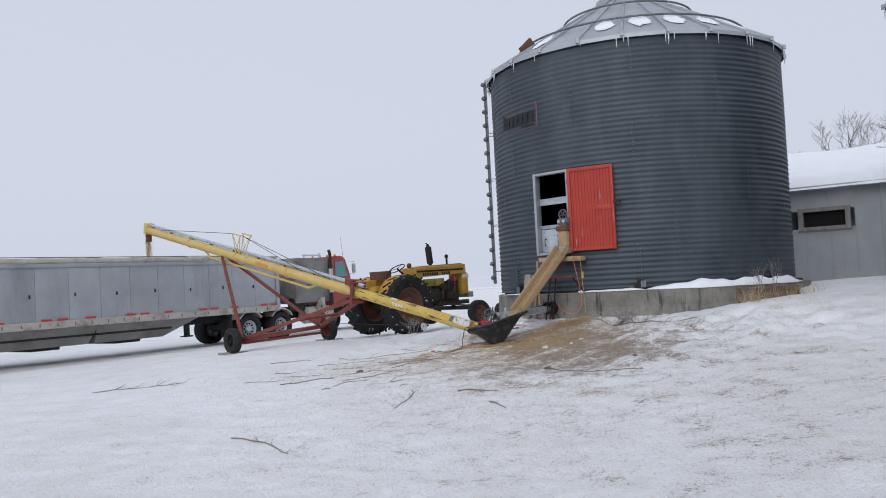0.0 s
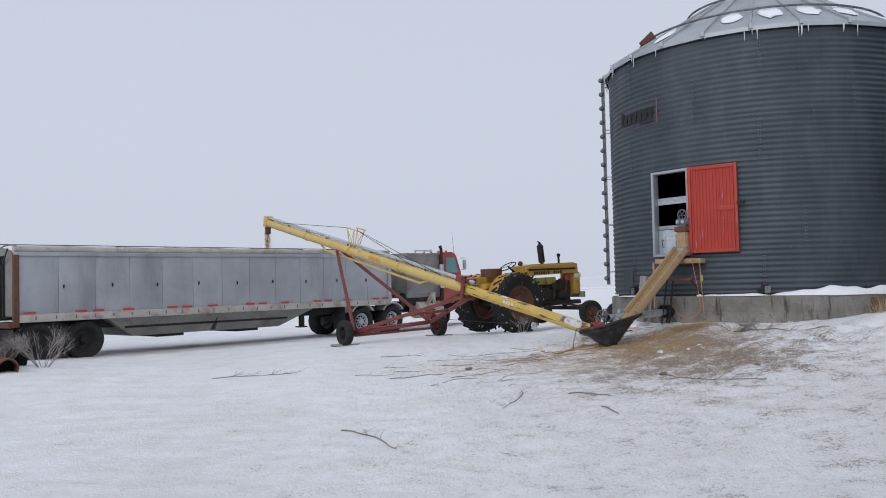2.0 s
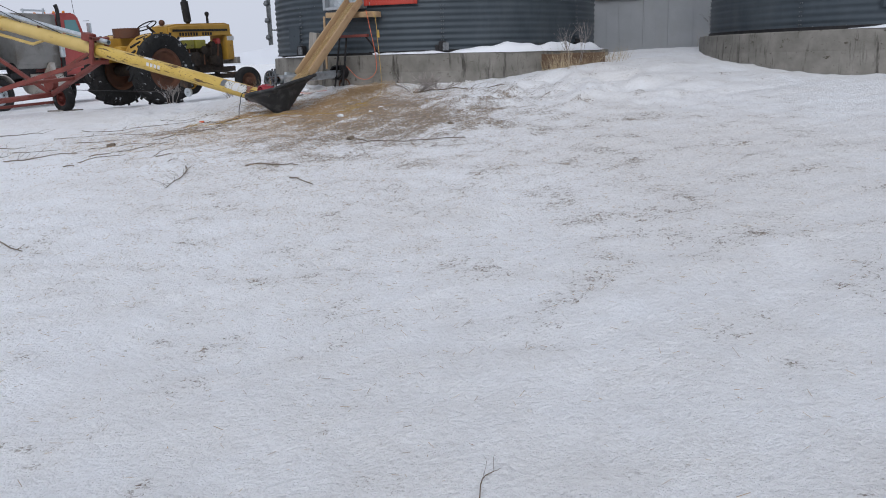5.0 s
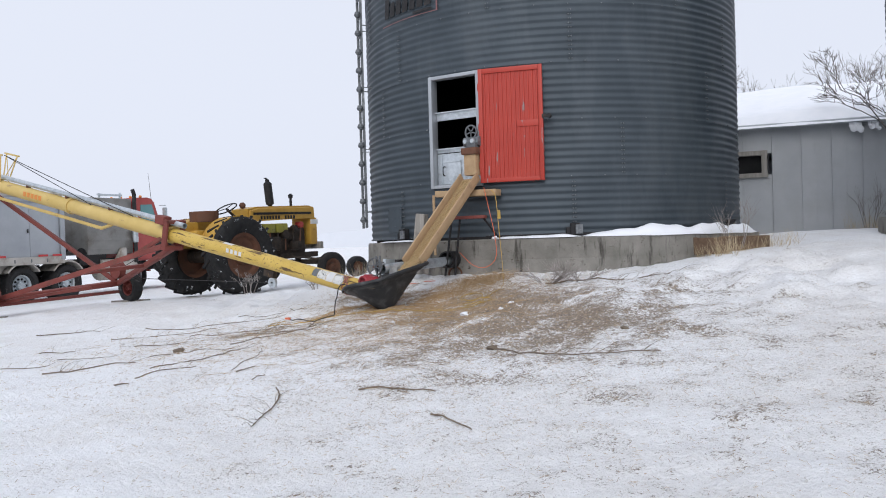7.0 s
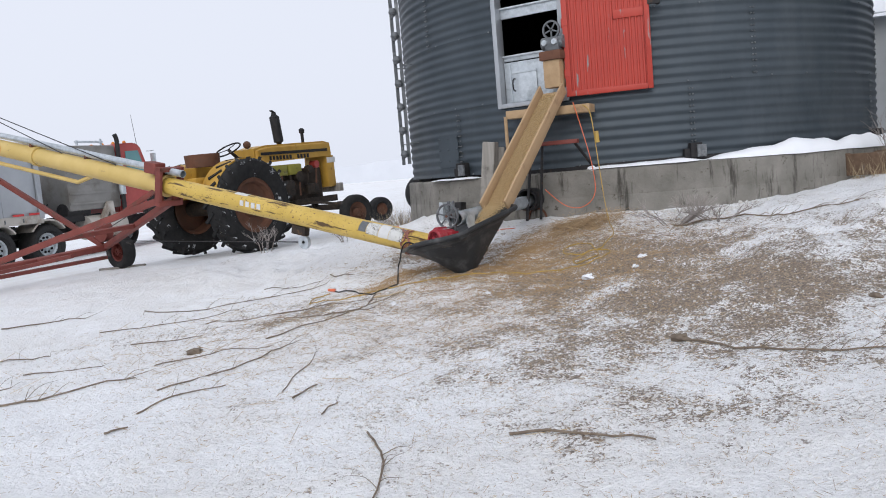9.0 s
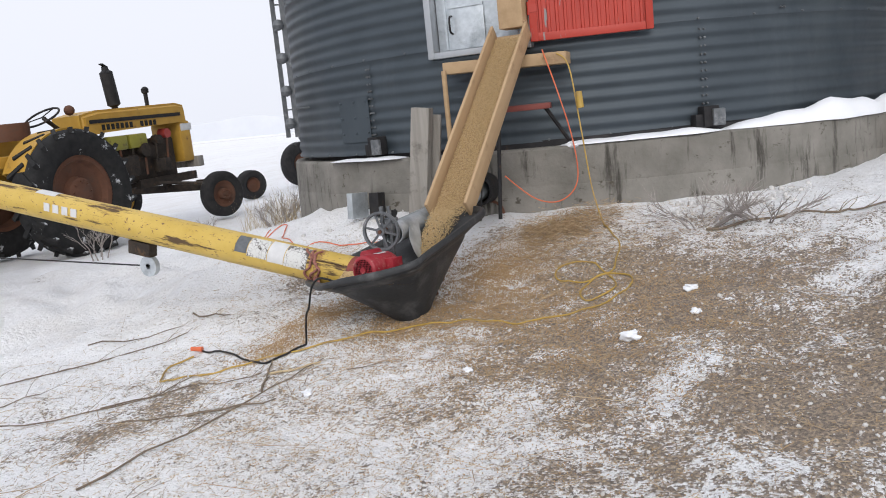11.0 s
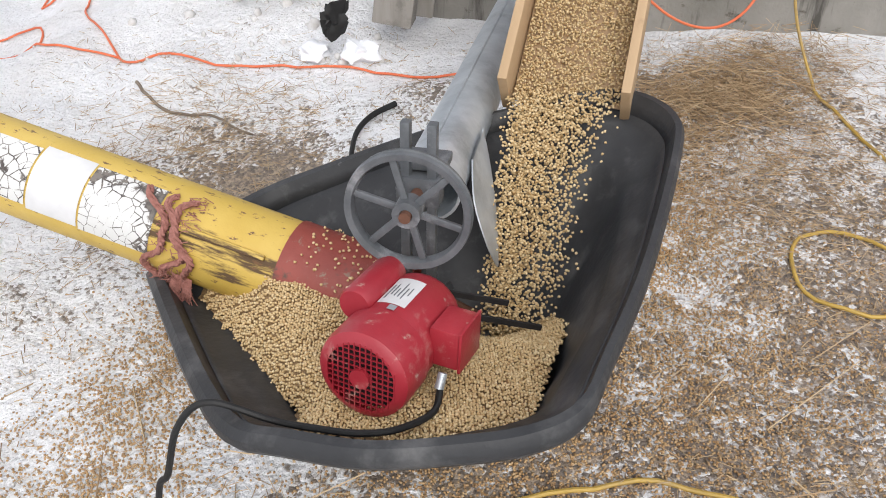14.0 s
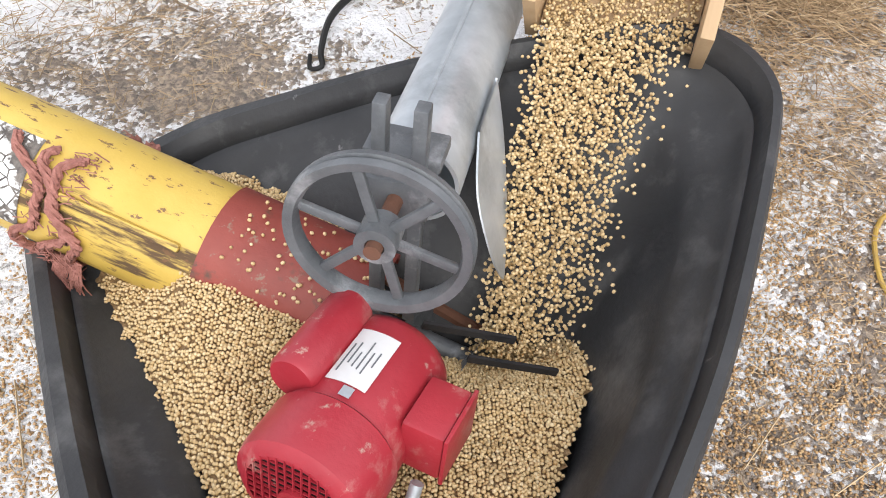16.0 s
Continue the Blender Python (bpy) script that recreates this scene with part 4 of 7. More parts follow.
for y in (-0.16, 0.16):
    for x in (-0.2, 0.2):
        beam(bm, (mx + x * 0.5, y * 0.5, TR), (mx + x, y, 0.62), 0.02, 0.02)
    beam(bm, (mx - 0.1, y * 0.5, TR), (mx + 0.2, y, 0.62), 0.012, 0.012)
    beam(bm, (mx + 0.1, y * 0.5, TR), (mx - 0.2, y, 0.62), 0.012, 0.012)
    beam(bm, (mx - 0.26, y, 0.62), (mx + 0.26, y, 0.62), 0.03, 0.03)
part("mast", bm, M_cream, auger, "small yellow cable mast")
for x, xe in ((mx - 0.22, S_BR + 1.0), (mx + 0.22, LEN - 0.9), (mx - 0.22, S_BR + 2.2)):
    bm = B()
    rod(bm, (x, 0.1, 0.62), (xe, 0.05, TR + 0.02), 0.007, None, 6)
    part("cable", bm, M_dark, auger)
# chipped white band with crackle, letter blocks
for x0, x1, a0, a1, mt in ((0.30, 0.47, 82, 165, M_crackle), (0.475, 0.60, 84, 168, M_whiteplain), (0.605, 0.76, 88, 162, M_crackle), (0.765, 0.86, 95, 160, M_iron), (2.55, 2.75, 150, 200, M_whiteplain)):
    bm = B()
    lathe(bm, ((TR + 0.0015, x0), (TR + 0.0015, x1)), 20, pose(0, 0, 0, 0, 90, 0), radians(a0), radians(a1))
    part("paint_patch", bm, mt, auger, "peeling white paint patch")
for i in range(5):
    bm = B()
    box(bm, (LEN * 0.505 + i * 0.13, TR + 0.014, 0.01), (0.085, 0.006, 0.085))
    part("letter_block", bm, M_orangelamp, auger, "faded orange block mark", False)
for i in range(4):
    bm = B()
    box(bm, (2.3 + i * 0.09, TR + 0.001, 0.02), (0.055, 0.006, 0.06))
    part("letter_block", bm, M_whiteplain, auger, "faded white block mark", False)
# red intake boot with open trough
bm = B()
m90 = pose(0, 0, 0, 0, 90, 0)
lathe(bm, ((TR + 0.004, -0.26), (TR + 0.004, 0.012), (TR - 0.004, 0.012), (TR - 0.004, -0.26), (TR + 0.004, -0.26)), 24, m90, radians(70), radians(290))
part("intake_hood", bm, M_intake, auger, "scuffed red intake hood")
for s in (-1, 1):
    bm = B()
    box(bm, (-0.14, s * (TR + 0.014), -0.045), (0.25, 0.05, 0.012), None, 0.003)
    box(bm, (-0.14, s * (TR + 0.036), -0.03), (0.25, 0.008, 0.05), None, 0.003)
    part("hood_flange", bm, M_intake, auger, "red side flange holding spilt beans")
bm = B()
rod(bm, (-0.55, 0, 0), (0.1, 0, 0), 0.018, None, 12)
for k in range(60):
    t0, t1 = k / 12.0, (k + 1) / 12.0
    xa, xb = 0.05 - t0 * 0.115, 0.05 - t1 * 0.115
    v = []
    for t, x in ((t0, xa), (t1, xb)):
        a = 2 * math.pi * t
        v += [bm.verts.new((x, 0.018 * math.cos(a), 0.018 * math.sin(a))), bm.verts.new((x, (TR - 0.015) * math.cos(a), (TR - 0.015) * math.sin(a)))]
    bm.faces.new((v[0], v[1], v[3], v[2]))
part("flighting", bm, M_iron, auger, "worn steel screw flighting")
for y in (-0.07, 0.07):
    bm = B()
    sweep(bm, [(-0.22, y, 0.03), (-0.45, y * 0.9, 0.0), (-0.56, y * 0.4, -0.02)], 0.012, 8)
    part("guard_bar", bm, M_rust, auger)
# bead weld and key rib on the tube
bm = B()
box(bm, (0.14, 0.0, TR), (0.2, 0.014, 0.02), pose(0, 0, 0, -52, 0, 0), 0.004)
part("rib", bm, M_yellow, auger)
# clevis box under the tube
bm = B()
box(bm, (1.75, 0, -TR - 0.05), (0.20, 0.08, 0.10), None, 0.01)
part("bracket", bm, M_engine, auger, "greasy clevis bracket")
bm = B()
lathe(bm, ((0.02, -0.02), (0.075, -0.02), (0.075, 0.02), (0.02, 0.02)), 18, Matrix.Translation((1.68, 0, -TR - 0.17)) @ pose(0, 0, 0, 90))
part("pulley", bm, M_galv, auger, "galvanised cable pulley")

# pink frayed rope tied round the tube
bm = B()
rng = random.Random(8)
for k, off in enumerate((0.0, 0.022, 0.085)):
    pts = []
    for i in range(26):
        a = radians(20 + i * 11)
        pts.append((0.225 + off + 0.03 * math.sin(i * 0.7 + k) - (0.12 * (i / 25) if k == 2 else 0), (TR + 0.010) * math.sin(a), (TR + 0.010) * math.cos(a)))
    pts = [(p[0] + 0.008 * math.sin(i * 1.9), p[1], p[2]) for i, p in enumerate(pts)]
    for ph in (0, 2.1, 4.2):
        tw = [Vector(p) + Vector((0.005 * math.cos(i * 1.1 + ph), 0.005 * math.sin(i * 1.1 + ph), 0)) for i, p in enumerate(spline(pts, 3))]
        sweep(bm, tw, 0.0046, 6)
for k in range(260):
    a = radians(rng.uniform(10, 300))
    p = Vector((0.20 + rng.uniform(-0.02, 0.03) + (0.06 if k % 3 == 0 else 0.02), (TR + 0.009) * math.sin(a), (TR + 0.009) * math.cos(a)))
    sweep(bm, [p, p + Vector((rng.uniform(-.012, .012), 0.006 * math.sin(a), 0.006 * math.cos(a) - 0.004)), p + Vector((rng.uniform(-.022, .022), 0.008 * math.sin(a), 0.008 * math.cos(a) - 0.012))], 0.0011, 4)
for k in range(60):
    p = Vector((0.205 + rng.uniform(-0.015, 0.03), (TR + 0.008) * math.sin(radians(110)), -(TR + 0.008) * 0.34))
    sweep(bm, spline([p, p + Vector((rng.uniform(-.015, .015), 0.012, -0.03)), p + Vector((rng.uniform(-.03, .03), rng.uniform(0, .02), -rng.uniform(.05, .085)))], 3), 0.0013, 4)
rope = obj("rope", bm, M_pink, None, "", True, AUG)
tagged(rope, "frayed pink rope knotted round the yellow auger tube", "rope")

# undercarriage in world places, as parts of the auger
inv = AUG.inverted()


def L(p):
    return inv @ Vector(p)


hz = Vector((ad.x, ad.y, 0)).normalized()
pp = Vector((0.733, 0.683, 0)).normalized()
AX = Vector((-4.2, 20.6, 0.70))
w1, w2 = AX - pp * 1.38, AX + pp * 1.38
w1.z, w2.z = ground_z(w1.x, w1.y) + 0.30, ground_z(w2.x, w2.y) + 0.27
e1, e2 = AX - pp * 1.12 + Vector((0, 0, 0.0)), AX + pp * 1.12
e1.z, e2.z = w1.z + 0.02, w2.z + 0.1
brk = AUG @ Vector((S_BR, 0, -TR - 0.05))
top = AUG @ Vector((LEN * 0.665, 0, -TR))


def red(name, p0, p1, w, h):
    bm = B()
    beam(bm, L(p0), L(p1), w, h, 0.004)
    part(name, bm, M_redframe, auger, "faded red steel tube")


red("axle", e1, e2, 0.09, 0.09)
red("leg", e1, top + pp * -0.08, 0.07, 0.07)
red("leg", e2, top + pp * 0.08, 0.07, 0.07)
red("drawbar", e1, brk - pp * 0.1, 0.08, 0.08)
red("drawbar", e2, brk + pp * 0.1, 0.08, 0.08)
red("brace", e1 + Vector((0, 0, -0.1)), e2 + Vector((0, 0, -0.16)), 0.05, 0.05)
red("brace", e1 * 0.5 + brk * 0.5, e2 * 0.5 + brk * 0.5, 0.06, 0.06)
red("brace", e1 * 0.25 + brk * 0.75, brk + Vector((0, 0, 0.2)), 0.06, 0.06)
red("brace", e1 + Vector((0, 0, -0.06)), e1 * 0.4 + e2 * 0.2 + brk * 0.4 + Vector((0, 0, -0.2)), 0.05, 0.05)
red("brace", (e1 + e2) / 2, e1 * 0.4 + e2 * 0.2 + brk * 0.4 + Vector((0, 0, -0.2)), 0.05, 0.05)
bm = B()
for y in (-1, 1):
    box(bm, (S_BR, y * (TR + 0.05), 0.02), (0.1, 0.04, 0.44), None, 0.008)
box(bm, (S_BR, 0, TR + 0.1), (0.1, 2 * TR + 0.14, 0.05), None, 0.008)
box(bm, (S_BR, 0, -TR - 0.1), (0.1, 2 * TR + 0.14, 0.07), None, 0.008)
box(bm, (S_BR + 0.16, 0.1, TR + 0.1), (0.22, 0.16, 0.14), None, 0.02)
part("clamp_bracket", bm, M_redframe, auger, "faded red clamp bracket")
bm = B()
cm = inv @ Matrix.Translation(e2 + Vector((0.0, 0, 0.25)))
lathe(bm, ((0.0, -0.06), (0.17, -0.06), (0.17, 0.06), (0.0, 0.06)), 24, cm @ Matrix.Rotation(math.atan2(pp.y, pp.x), 4, "Z") @ pose(0, 0, 0, 0, 90, 0))
part("winch_drum", bm, M_redframe, auger, "red winch drum")
for p0, p1 in ((e2 + Vector((0, 0, .25)), brk + Vector((0, 0, .1))), (e2 + Vector((0, 0, .1)), AUG @ Vector((1.68, 0, -TR - .17)))):
    bm = B()
    rod(bm, L(p0), L(p1), 0.006, None, 6)
    part("cable", bm, M_dark, auger)


def tyre(bm, R, width, hole, seg=40):
    """A tyre about z with shoulders and open middle."""
    w = width / 2
    lathe(bm, ((hole, -w * 0.62), (hole + (R - hole) * 0.3, -w * 0.95), (R * 0.90, -w), (R * 0.965, -w * 0.86), (R, -w * 0.6), (R, w * 0.6), (R * 0.965, w * 0.86),
               (R * 0.90, w), (hole + (R - hole) * 0.3, w * 0.95), (hole, w * 0.62), (hole, -w * 0.62)), seg)


def wheel(parent, m, R, width, hole, rim_mat, tyre_mat=None, lugs=0, dish=0.03, holes=0):
    w = B()
    lug_at = []
    tyre(w, R, width, hole)
    for i in range(lugs):
        a = 2 * math.pi * i / lugs
        for s in (-1, 1):
            aa = a + (math.pi / lugs if s > 0 else 0)
            mm = Matrix.Rotation(aa, 4, "Z") @ Matrix.Translation((R * 0.985, 0, s * width * 0.25)) @ pose(0, 0, 0, s * 38, 0, 0)
            lug_at.append(mm)
    for v in w.verts:
        v.co = m @ v.co
    t = part("wheel", w, tyre_mat or M_tyre, parent, "black rubber tyre")
    if lug_at:
        lb2 = B()
        box(lb2, (0, 0, 0), (R * 0.09, 0.05, width * 0.62))
        first = part("tread_lug", lb2, tyre_mat or M_tyre, t, "", False)
        first.matrix_local = m @ lug_at[0]
        for mm in lug_at[1:]:
            shared("tread_lug", first.data, t, m @ mm)
    r = B()
    lathe(r, ((hole * 1.0, -width * 0.36), (hole * 1.03, -width * 0.33), (hole * 0.9, -width * 0.3), (hole * 0.82, dish), (hole * 0.45, dish + 0.02), (hole * 0.4, dish - 0.06), (hole * 0.2, dish - 0.08), (0, dish - 0.08)), 32)
    lathe(r, ((hole * 1.0, width * 0.36), (hole * 0.9, width * 0.3), (hole * 0.82, dish + 0.03), (0, dish + 0.03)), 32)
    for i in range(8):
        a = 2 * math.pi * i / 8
        rod(r, (hole * 0.3 * math.cos(a), hole * 0.3 * math.sin(a), dish - 0.05), (hole * 0.3 * math.cos(a), hole * 0.3 * math.sin(a), dish - 0.10), 0.014, None, 6)
    for v in r.verts:
        v.co = m @ v.co
    part("rim", r, rim_mat, t, "wheel rim")
    # solid near-black discs paint the shade of hand holes in the rim
    if holes:
        d = B()
        for i in range(holes):
            a = 2 * math.pi * i / holes
            rod(d, (hole * 0.64 * math.cos(a), hole * 0.64 * math.sin(a), dish + 0.0), (hole * 0.64 * math.cos(a), hole * 0.64 * math.sin(a), dish - 0.022), hole * 0.11, None, 10)
        for v in d.verts:
            v.co = m @ v.co
        part("hole_shade_discs", d, M_inner_shade, t)
    return t


hub_turn = Matrix.Rotation(math.atan2(pp.y, pp.x), 4, "Z") @ pose(0, 0, 0, 0, 90, 0)
wheel(auger, inv @ Matrix.Translation(w1) @ hub_turn, 0.30, 0.2, 0.16, M_dark)
wheel(auger, inv @ Matrix.Translation(w2) @ hub_turn, 0.27, 0.2, 0.15, M_redframe)
for w in (w1, w2):
    bm = B()
    box(bm, (0, 0, 0), (0.7, 0.16, 0.04), None, 0.008)
    gz = ground_z(w.x, w.y)
    tagged(obj("plank", bm, M_oldwood, None, "", True, Matrix.Translation((w.x, w.y, gz + 0.012)) @ pose(0, 0, 0, 0, 0, 12)), "short weathered plank under an auger wheel", "plank")

# ---- black hopper ----
HC = Vector((0.86, 15.14, 0.555))
RIM = [(0.345, 15.63, 0.83), (0.325, 15.40, 0.855), (0.308, 15.15, 0.885), (0.312, 14.99, 0.915), (0.365, 14.90, 0.94), (0.45, 14.80, 0.96), (0.56, 14.725, 0.98), (0.65, 14.675, 1.0),
       (0.73, 14.665, 1.02), (0.82, 14.715, 1.05), (1.01, 14.84, 1.10), (1.28, 15.06, 1.16), (1.36, 15.155, 1.18), (1.375, 15.27, 1.185), (1.30, 15.34, 1.185),
       (1.15, 15.45, 1.13), (0.98, 15.55, 1.07), (0.78, 15.66, 0.98), (0.64, 15.72, 0.92), (0.47, 15.69, 0.88)]
rim = spline([Vector(p) for p in RIM] + [Vector(RIM[0])], 5)[:-1]
hop = B()
LEVELS = ((1.045, -0.034), (1.062, -0.022), (1.062, -0.006), (1.04, 0.008), (1.0, 0.010), (0.985, -0.006), (0.955, -0.03))
rows = []
ctr = Vector((0.81, 15.06, 0))
NR = len(rim)
for k, dz in LEVELS:
    rows.append([(hop if len(rows) < 5 else hop).verts.new((ctr.x + (p.x - ctr.x) * k, ctr.y + (p.y - ctr.y) * k, p.z + dz)) for p in rim])
floor_pts = []
for t, k in ((0.05, 0.03), (0.11, 0.14), (0.16, 0.25), (0.21, 0.275), (0.34, 0.41), (0.5, 0.57), (0.7, 0.75), (0.86, 0.89), (0.96, 0.97), (1.0, 1.0)):
    row = []
    for i, p in enumerate(rim):
        a = math.atan2(p.y - ctr.y, p.x - ctr.x)
        bx, by, bz = ctr.x + 0.085 * math.cos(a), ctr.y + 0.085 * math.sin(a), 0.60
        fold = 0.016 * math.sin(a * 3 + 1) * math.sin(math.pi * t)
        qx, qy = ctr.x + (p.x - ctr.x) * 0.955, ctr.y + (p.y - ctr.y) * 0.955
        row.append(hop.verts.new((qx + (bx - qx) * k + fold, qy + (by - qy) * k + fold, p.z - 0.03 + (bz - p.z + 0.03) * t)))
    rows.append(row)
roll = B()
rr = [[roll.verts.new(v.co) for v in row] for row in rows[:7]]
for k in range(len(rows) - 1):
    for i in range(NR):
        j = (i + 1) % NR
        if k < 6:
            roll.faces.new((rr[k][i], rr[k][j], rr[k + 1][j], rr[k + 1][i]))
        else:
            hop.faces.new((rows[k][i], rows[k][j], rows[k + 1][j], rows[k + 1][i]))
hop.faces.new(rows[-1])
bmesh.ops.delete(hop, geom=[v for v in hop.verts if not v.link_faces], context="VERTS")
bmesh.ops.recalc_face_normals(roll, faces=roll.faces[:])
bmesh.ops.recalc_face_normals(hop, faces=hop.faces[:])
me = bpy.data.meshes.new("hopper")
hop.to_mesh(me)
hop.free()
me.materials.append(M_poly)
me.shade_smooth()
hopper = thing("hopper", Matrix.Identity(4), "black plastic tub hopper with a rolled rim, half full of soybeans", "hopper")
part("rim", roll, M_poly, hopper, "rolled black rim").modifiers.new("wall", "SOLIDIFY").thickness = 0.006
hob = new("tub", me)
hob.parent = hopper
sol = hob.modifiers.new("wall", "SOLIDIFY")
sol.thickness, sol.offset = 0.006, 0.0


RIM_A = np.array([math.atan2(p.y - ctr.y, p.x - ctr.x) for p in rim])


def tub_in(x, y):
    """Fraction of the way from the middle to the rim, and the rim's height there."""
    a = math.atan2(y - ctr.y, x - ctr.x)
    best = rim[int(np.argmin(np.abs((RIM_A - a + math.pi) % (2 * math.pi) - math.pi)))]
    return math.hypot(x - ctr.x, y - ctr.y) / math.hypot(best.x - ctr.x, best.y - ctr.y), best.z


# heap of beans in the tub
def heap_z(x, y):
    """Height of the heap and of the tub's wall under it."""
    f, rz = tub_in(x, y)
    z = 0.86 + 0.045 * math.exp(-((x - 0.5) ** 2 + (y - 15.5) ** 2) / 0.05) - 0.13 * math.exp(-((x - 0.93) ** 2 + (y - 15.25) ** 2) / 0.035)
    z += 0.03 * math.exp(-((x - 0.55) ** 2 + (y - 14.85) ** 2) / 0.04) + 0.05 * (x - 0.6) * (1 if x < 1.2 else 0)
    z -= 0.05 * math.exp(-((x - 1.08) ** 2 + (y - 15.18) ** 2) / 0.02)
    z += 0.004 * math.sin(x * 41 + y * 17) + 0.003 * math.sin(y * 57 - x * 23)
    wall = rz - 0.03 - (rz - 0.63) * max(0.0, (0.955 - f) / 0.79) ** 1.25
    left = max(0.0, min(1.0, (0.62 - x) / 0.2)) * max(0.0, min(1.0, (y - 14.93) / 0.12))
    edge = 0.94 - left * (0.05 + 0.15 * max(0.0, min(1.0, (15.6 - y) / 0.5)))
    return min(z, wall + (edge - f) * (0.9 - 0.5 * left)), wall, f


# bed under the loose beans, its dark brown painting the shade between them
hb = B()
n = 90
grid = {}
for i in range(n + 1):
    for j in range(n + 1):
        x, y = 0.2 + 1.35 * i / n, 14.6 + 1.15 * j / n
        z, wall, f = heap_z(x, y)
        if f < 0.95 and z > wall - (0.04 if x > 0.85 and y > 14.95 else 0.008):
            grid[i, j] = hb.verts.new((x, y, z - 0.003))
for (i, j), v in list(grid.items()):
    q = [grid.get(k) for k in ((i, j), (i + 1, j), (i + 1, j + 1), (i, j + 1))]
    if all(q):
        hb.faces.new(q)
tagged(obj("bean_heap", hb, M_beanbed, None), "bed of the soybean heap, darkened for shade between beans", "grain", kind="stuff")

ico = bmesh.new()
bmesh.ops.create_icosphere(ico, subdivisions=1, radius=1.0)
ICO_V = [tuple(v.co) for v in ico.verts]
ico.verts.index_update()
ICO_F = [tuple(v.index for v in f.verts) for f in ico.faces]
ico.free()
OCT_V = [(1, 0, 0), (-1, 0, 0), (0, 1, 0), (0, -1, 0), (0, 0, 1), (0, 0, -1)]
OCT_F = [(0, 2, 4), (2, 1, 4), (1, 3, 4), (3, 0, 4), (2, 0, 5), (1, 2, 5), (3, 1, 5), (0, 3, 5)]


def beans(name, pts, seed, label, r=0.0034, v=None, f=None, mat=None):
    rng = np.random.RandomState(seed)
    n = len(pts)
    size = r * (0.85 + 0.3 * rng.rand(n))
    shape = np.stack([size * 1.12, size * 0.95, size * 0.9], -1)
    rot = rot3(rng, n) * shape[:, None, :]
    pl = np.concatenate([rot, np.array(pts)[:, :, None]], -1)
    ob = many(name, v or ICO_V, f or ICO_F, pl.reshape(n, 12), mat or M_bean, True)
    return tagged(ob, label, "grain", kind="stuff")


rng = np.random.RandomState(11)
pts = []
for i in range(218):
    for j in range(214):
        x, y = 0.2 + 0.0062 * (i + 0.5 * (j % 2)) + rng.uniform(-0.0016, 0.0016), 14.6 + 0.0054 * j + rng.uniform(-0.0016, 0.0016)
        z, wall, f = heap_z(x, y)
        if f < 0.94 and z > wall - (0.014 if x > 0.85 and y > 14.95 else -0.004):
            pts.append((x, y, z + rng.uniform(-0.001, 0.0035)))
beans("soybeans", pts, 12, "loose pale soybeans heaped in the hopper")

rng = np.random.RandomState(14)
pts = [tuple(AUG @ Vector((rng.uniform(-0.24, -0.03), rng.uniform(TR + 0.002, TR + 0.03), -0.036 + rng.uniform(0, 0.012)))) for k in range(330)]
for k in range(90):
    a = radians(rng.uniform(-20, 60))
    pts.append(tuple(AUG @ Vector((rng.uniform(-0.25, -0.02), (TR + 0.007) * math.sin(a), (TR + 0.007) * math.cos(a)))))
beans("soybeans_on_boot", pts, 15, "stray soybeans lying on the red intake boot")

# ---- bin unload auger, its pulley and the motor ----
PUL = Vector((0.69, 15.115, 1.147))
ua = Vector((0.683, 0.73, 0.03)).normalized()
uo = PUL + ua * 0.05
ur = Vector((ua.y, -ua.x, 0)).normalized()
uu = ur.cross(ua)
UN = Matrix(((ua.x, -ur.x, uu.x, PUL.x), (ua.y, -ur.y, uu.y, PUL.y), (ua.z, -ur.z, uu.z, PUL.z), (0, 0, 0, 1)))
unl = thing("unload_auger", UN, "galvanised unloading auger tube with a spoked iron pulley", "auger")
part("tube", pipe(B(), 0.16, 1.95, 0.066, 32, 0, -0.045), M_galv, unl, "galvanised tube")
bm = B()
box(bm, (1.0, 0.01, 0.0225), (1.6, 0.006, 0.004))
part("seam", bm, M_galv, unl)
bm = B()
lathe(bm, ((0.104, -0.012), (0.116, -0.014), (0.118, -0.004), (0.109, 0.0), (0.118, 0.004), (0.116, 0.014), (0.104, 0.012), (0.1, 0.0), (0.104, -0.012)), 48, m90)
lathe(bm, ((0.012, -0.02), (0.026, -0.02), (0.026, 0.02), (0.012, 0.02), (0.012, -0.02)), 20, m90)
pul = part("pulley", bm, M_iron, unl, "grey six-spoke cast pulley")
spokes = []
for i in range(6):
    bm = B()
    a = 2 * math.pi * i / 6 + 0.25
    c, s = math.cos(a), math.sin(a)
    beam(bm, (0, 0.02 * c, 0.02 * s), (0, 0.105 * c, 0.105 * s), 0.008, 0.014, 0.003)
    spokes.append(bm)
for sb in spokes:
    part("spoke", sb, M_iron, pul)
bm = B()
rod(bm, (-0.03, 0, 0), (0.2, 0, 0), 0.011, None, 12)
part("shaft", bm, M_rust, unl)
for y in (-0.025, 0.025):
    bm = B()
    box(bm, (0.085, y, -0.045), (0.024, 0.018, 0.36), None, 0.003)
    part("upright_bar", bm, M_iron, unl, "grey steel upright bar")
bm = B()
box(bm, (0.09, 0, 0.0), (0.045, 0.085, 0.06), None, 0.008)
box(bm, (0.12, 0, 0.045), (0.06, 0.1, 0.02), None, 0.004)
part("bearing_block", bm, M_iron, unl, "cast bearing block")
bm = B()
side_a = spline([(0.27, -0.066, -0.02), (0.20, -0.085, -0.08), (0.17, -0.12, -0.16), (0.195, -0.14, -0.225)], 4)
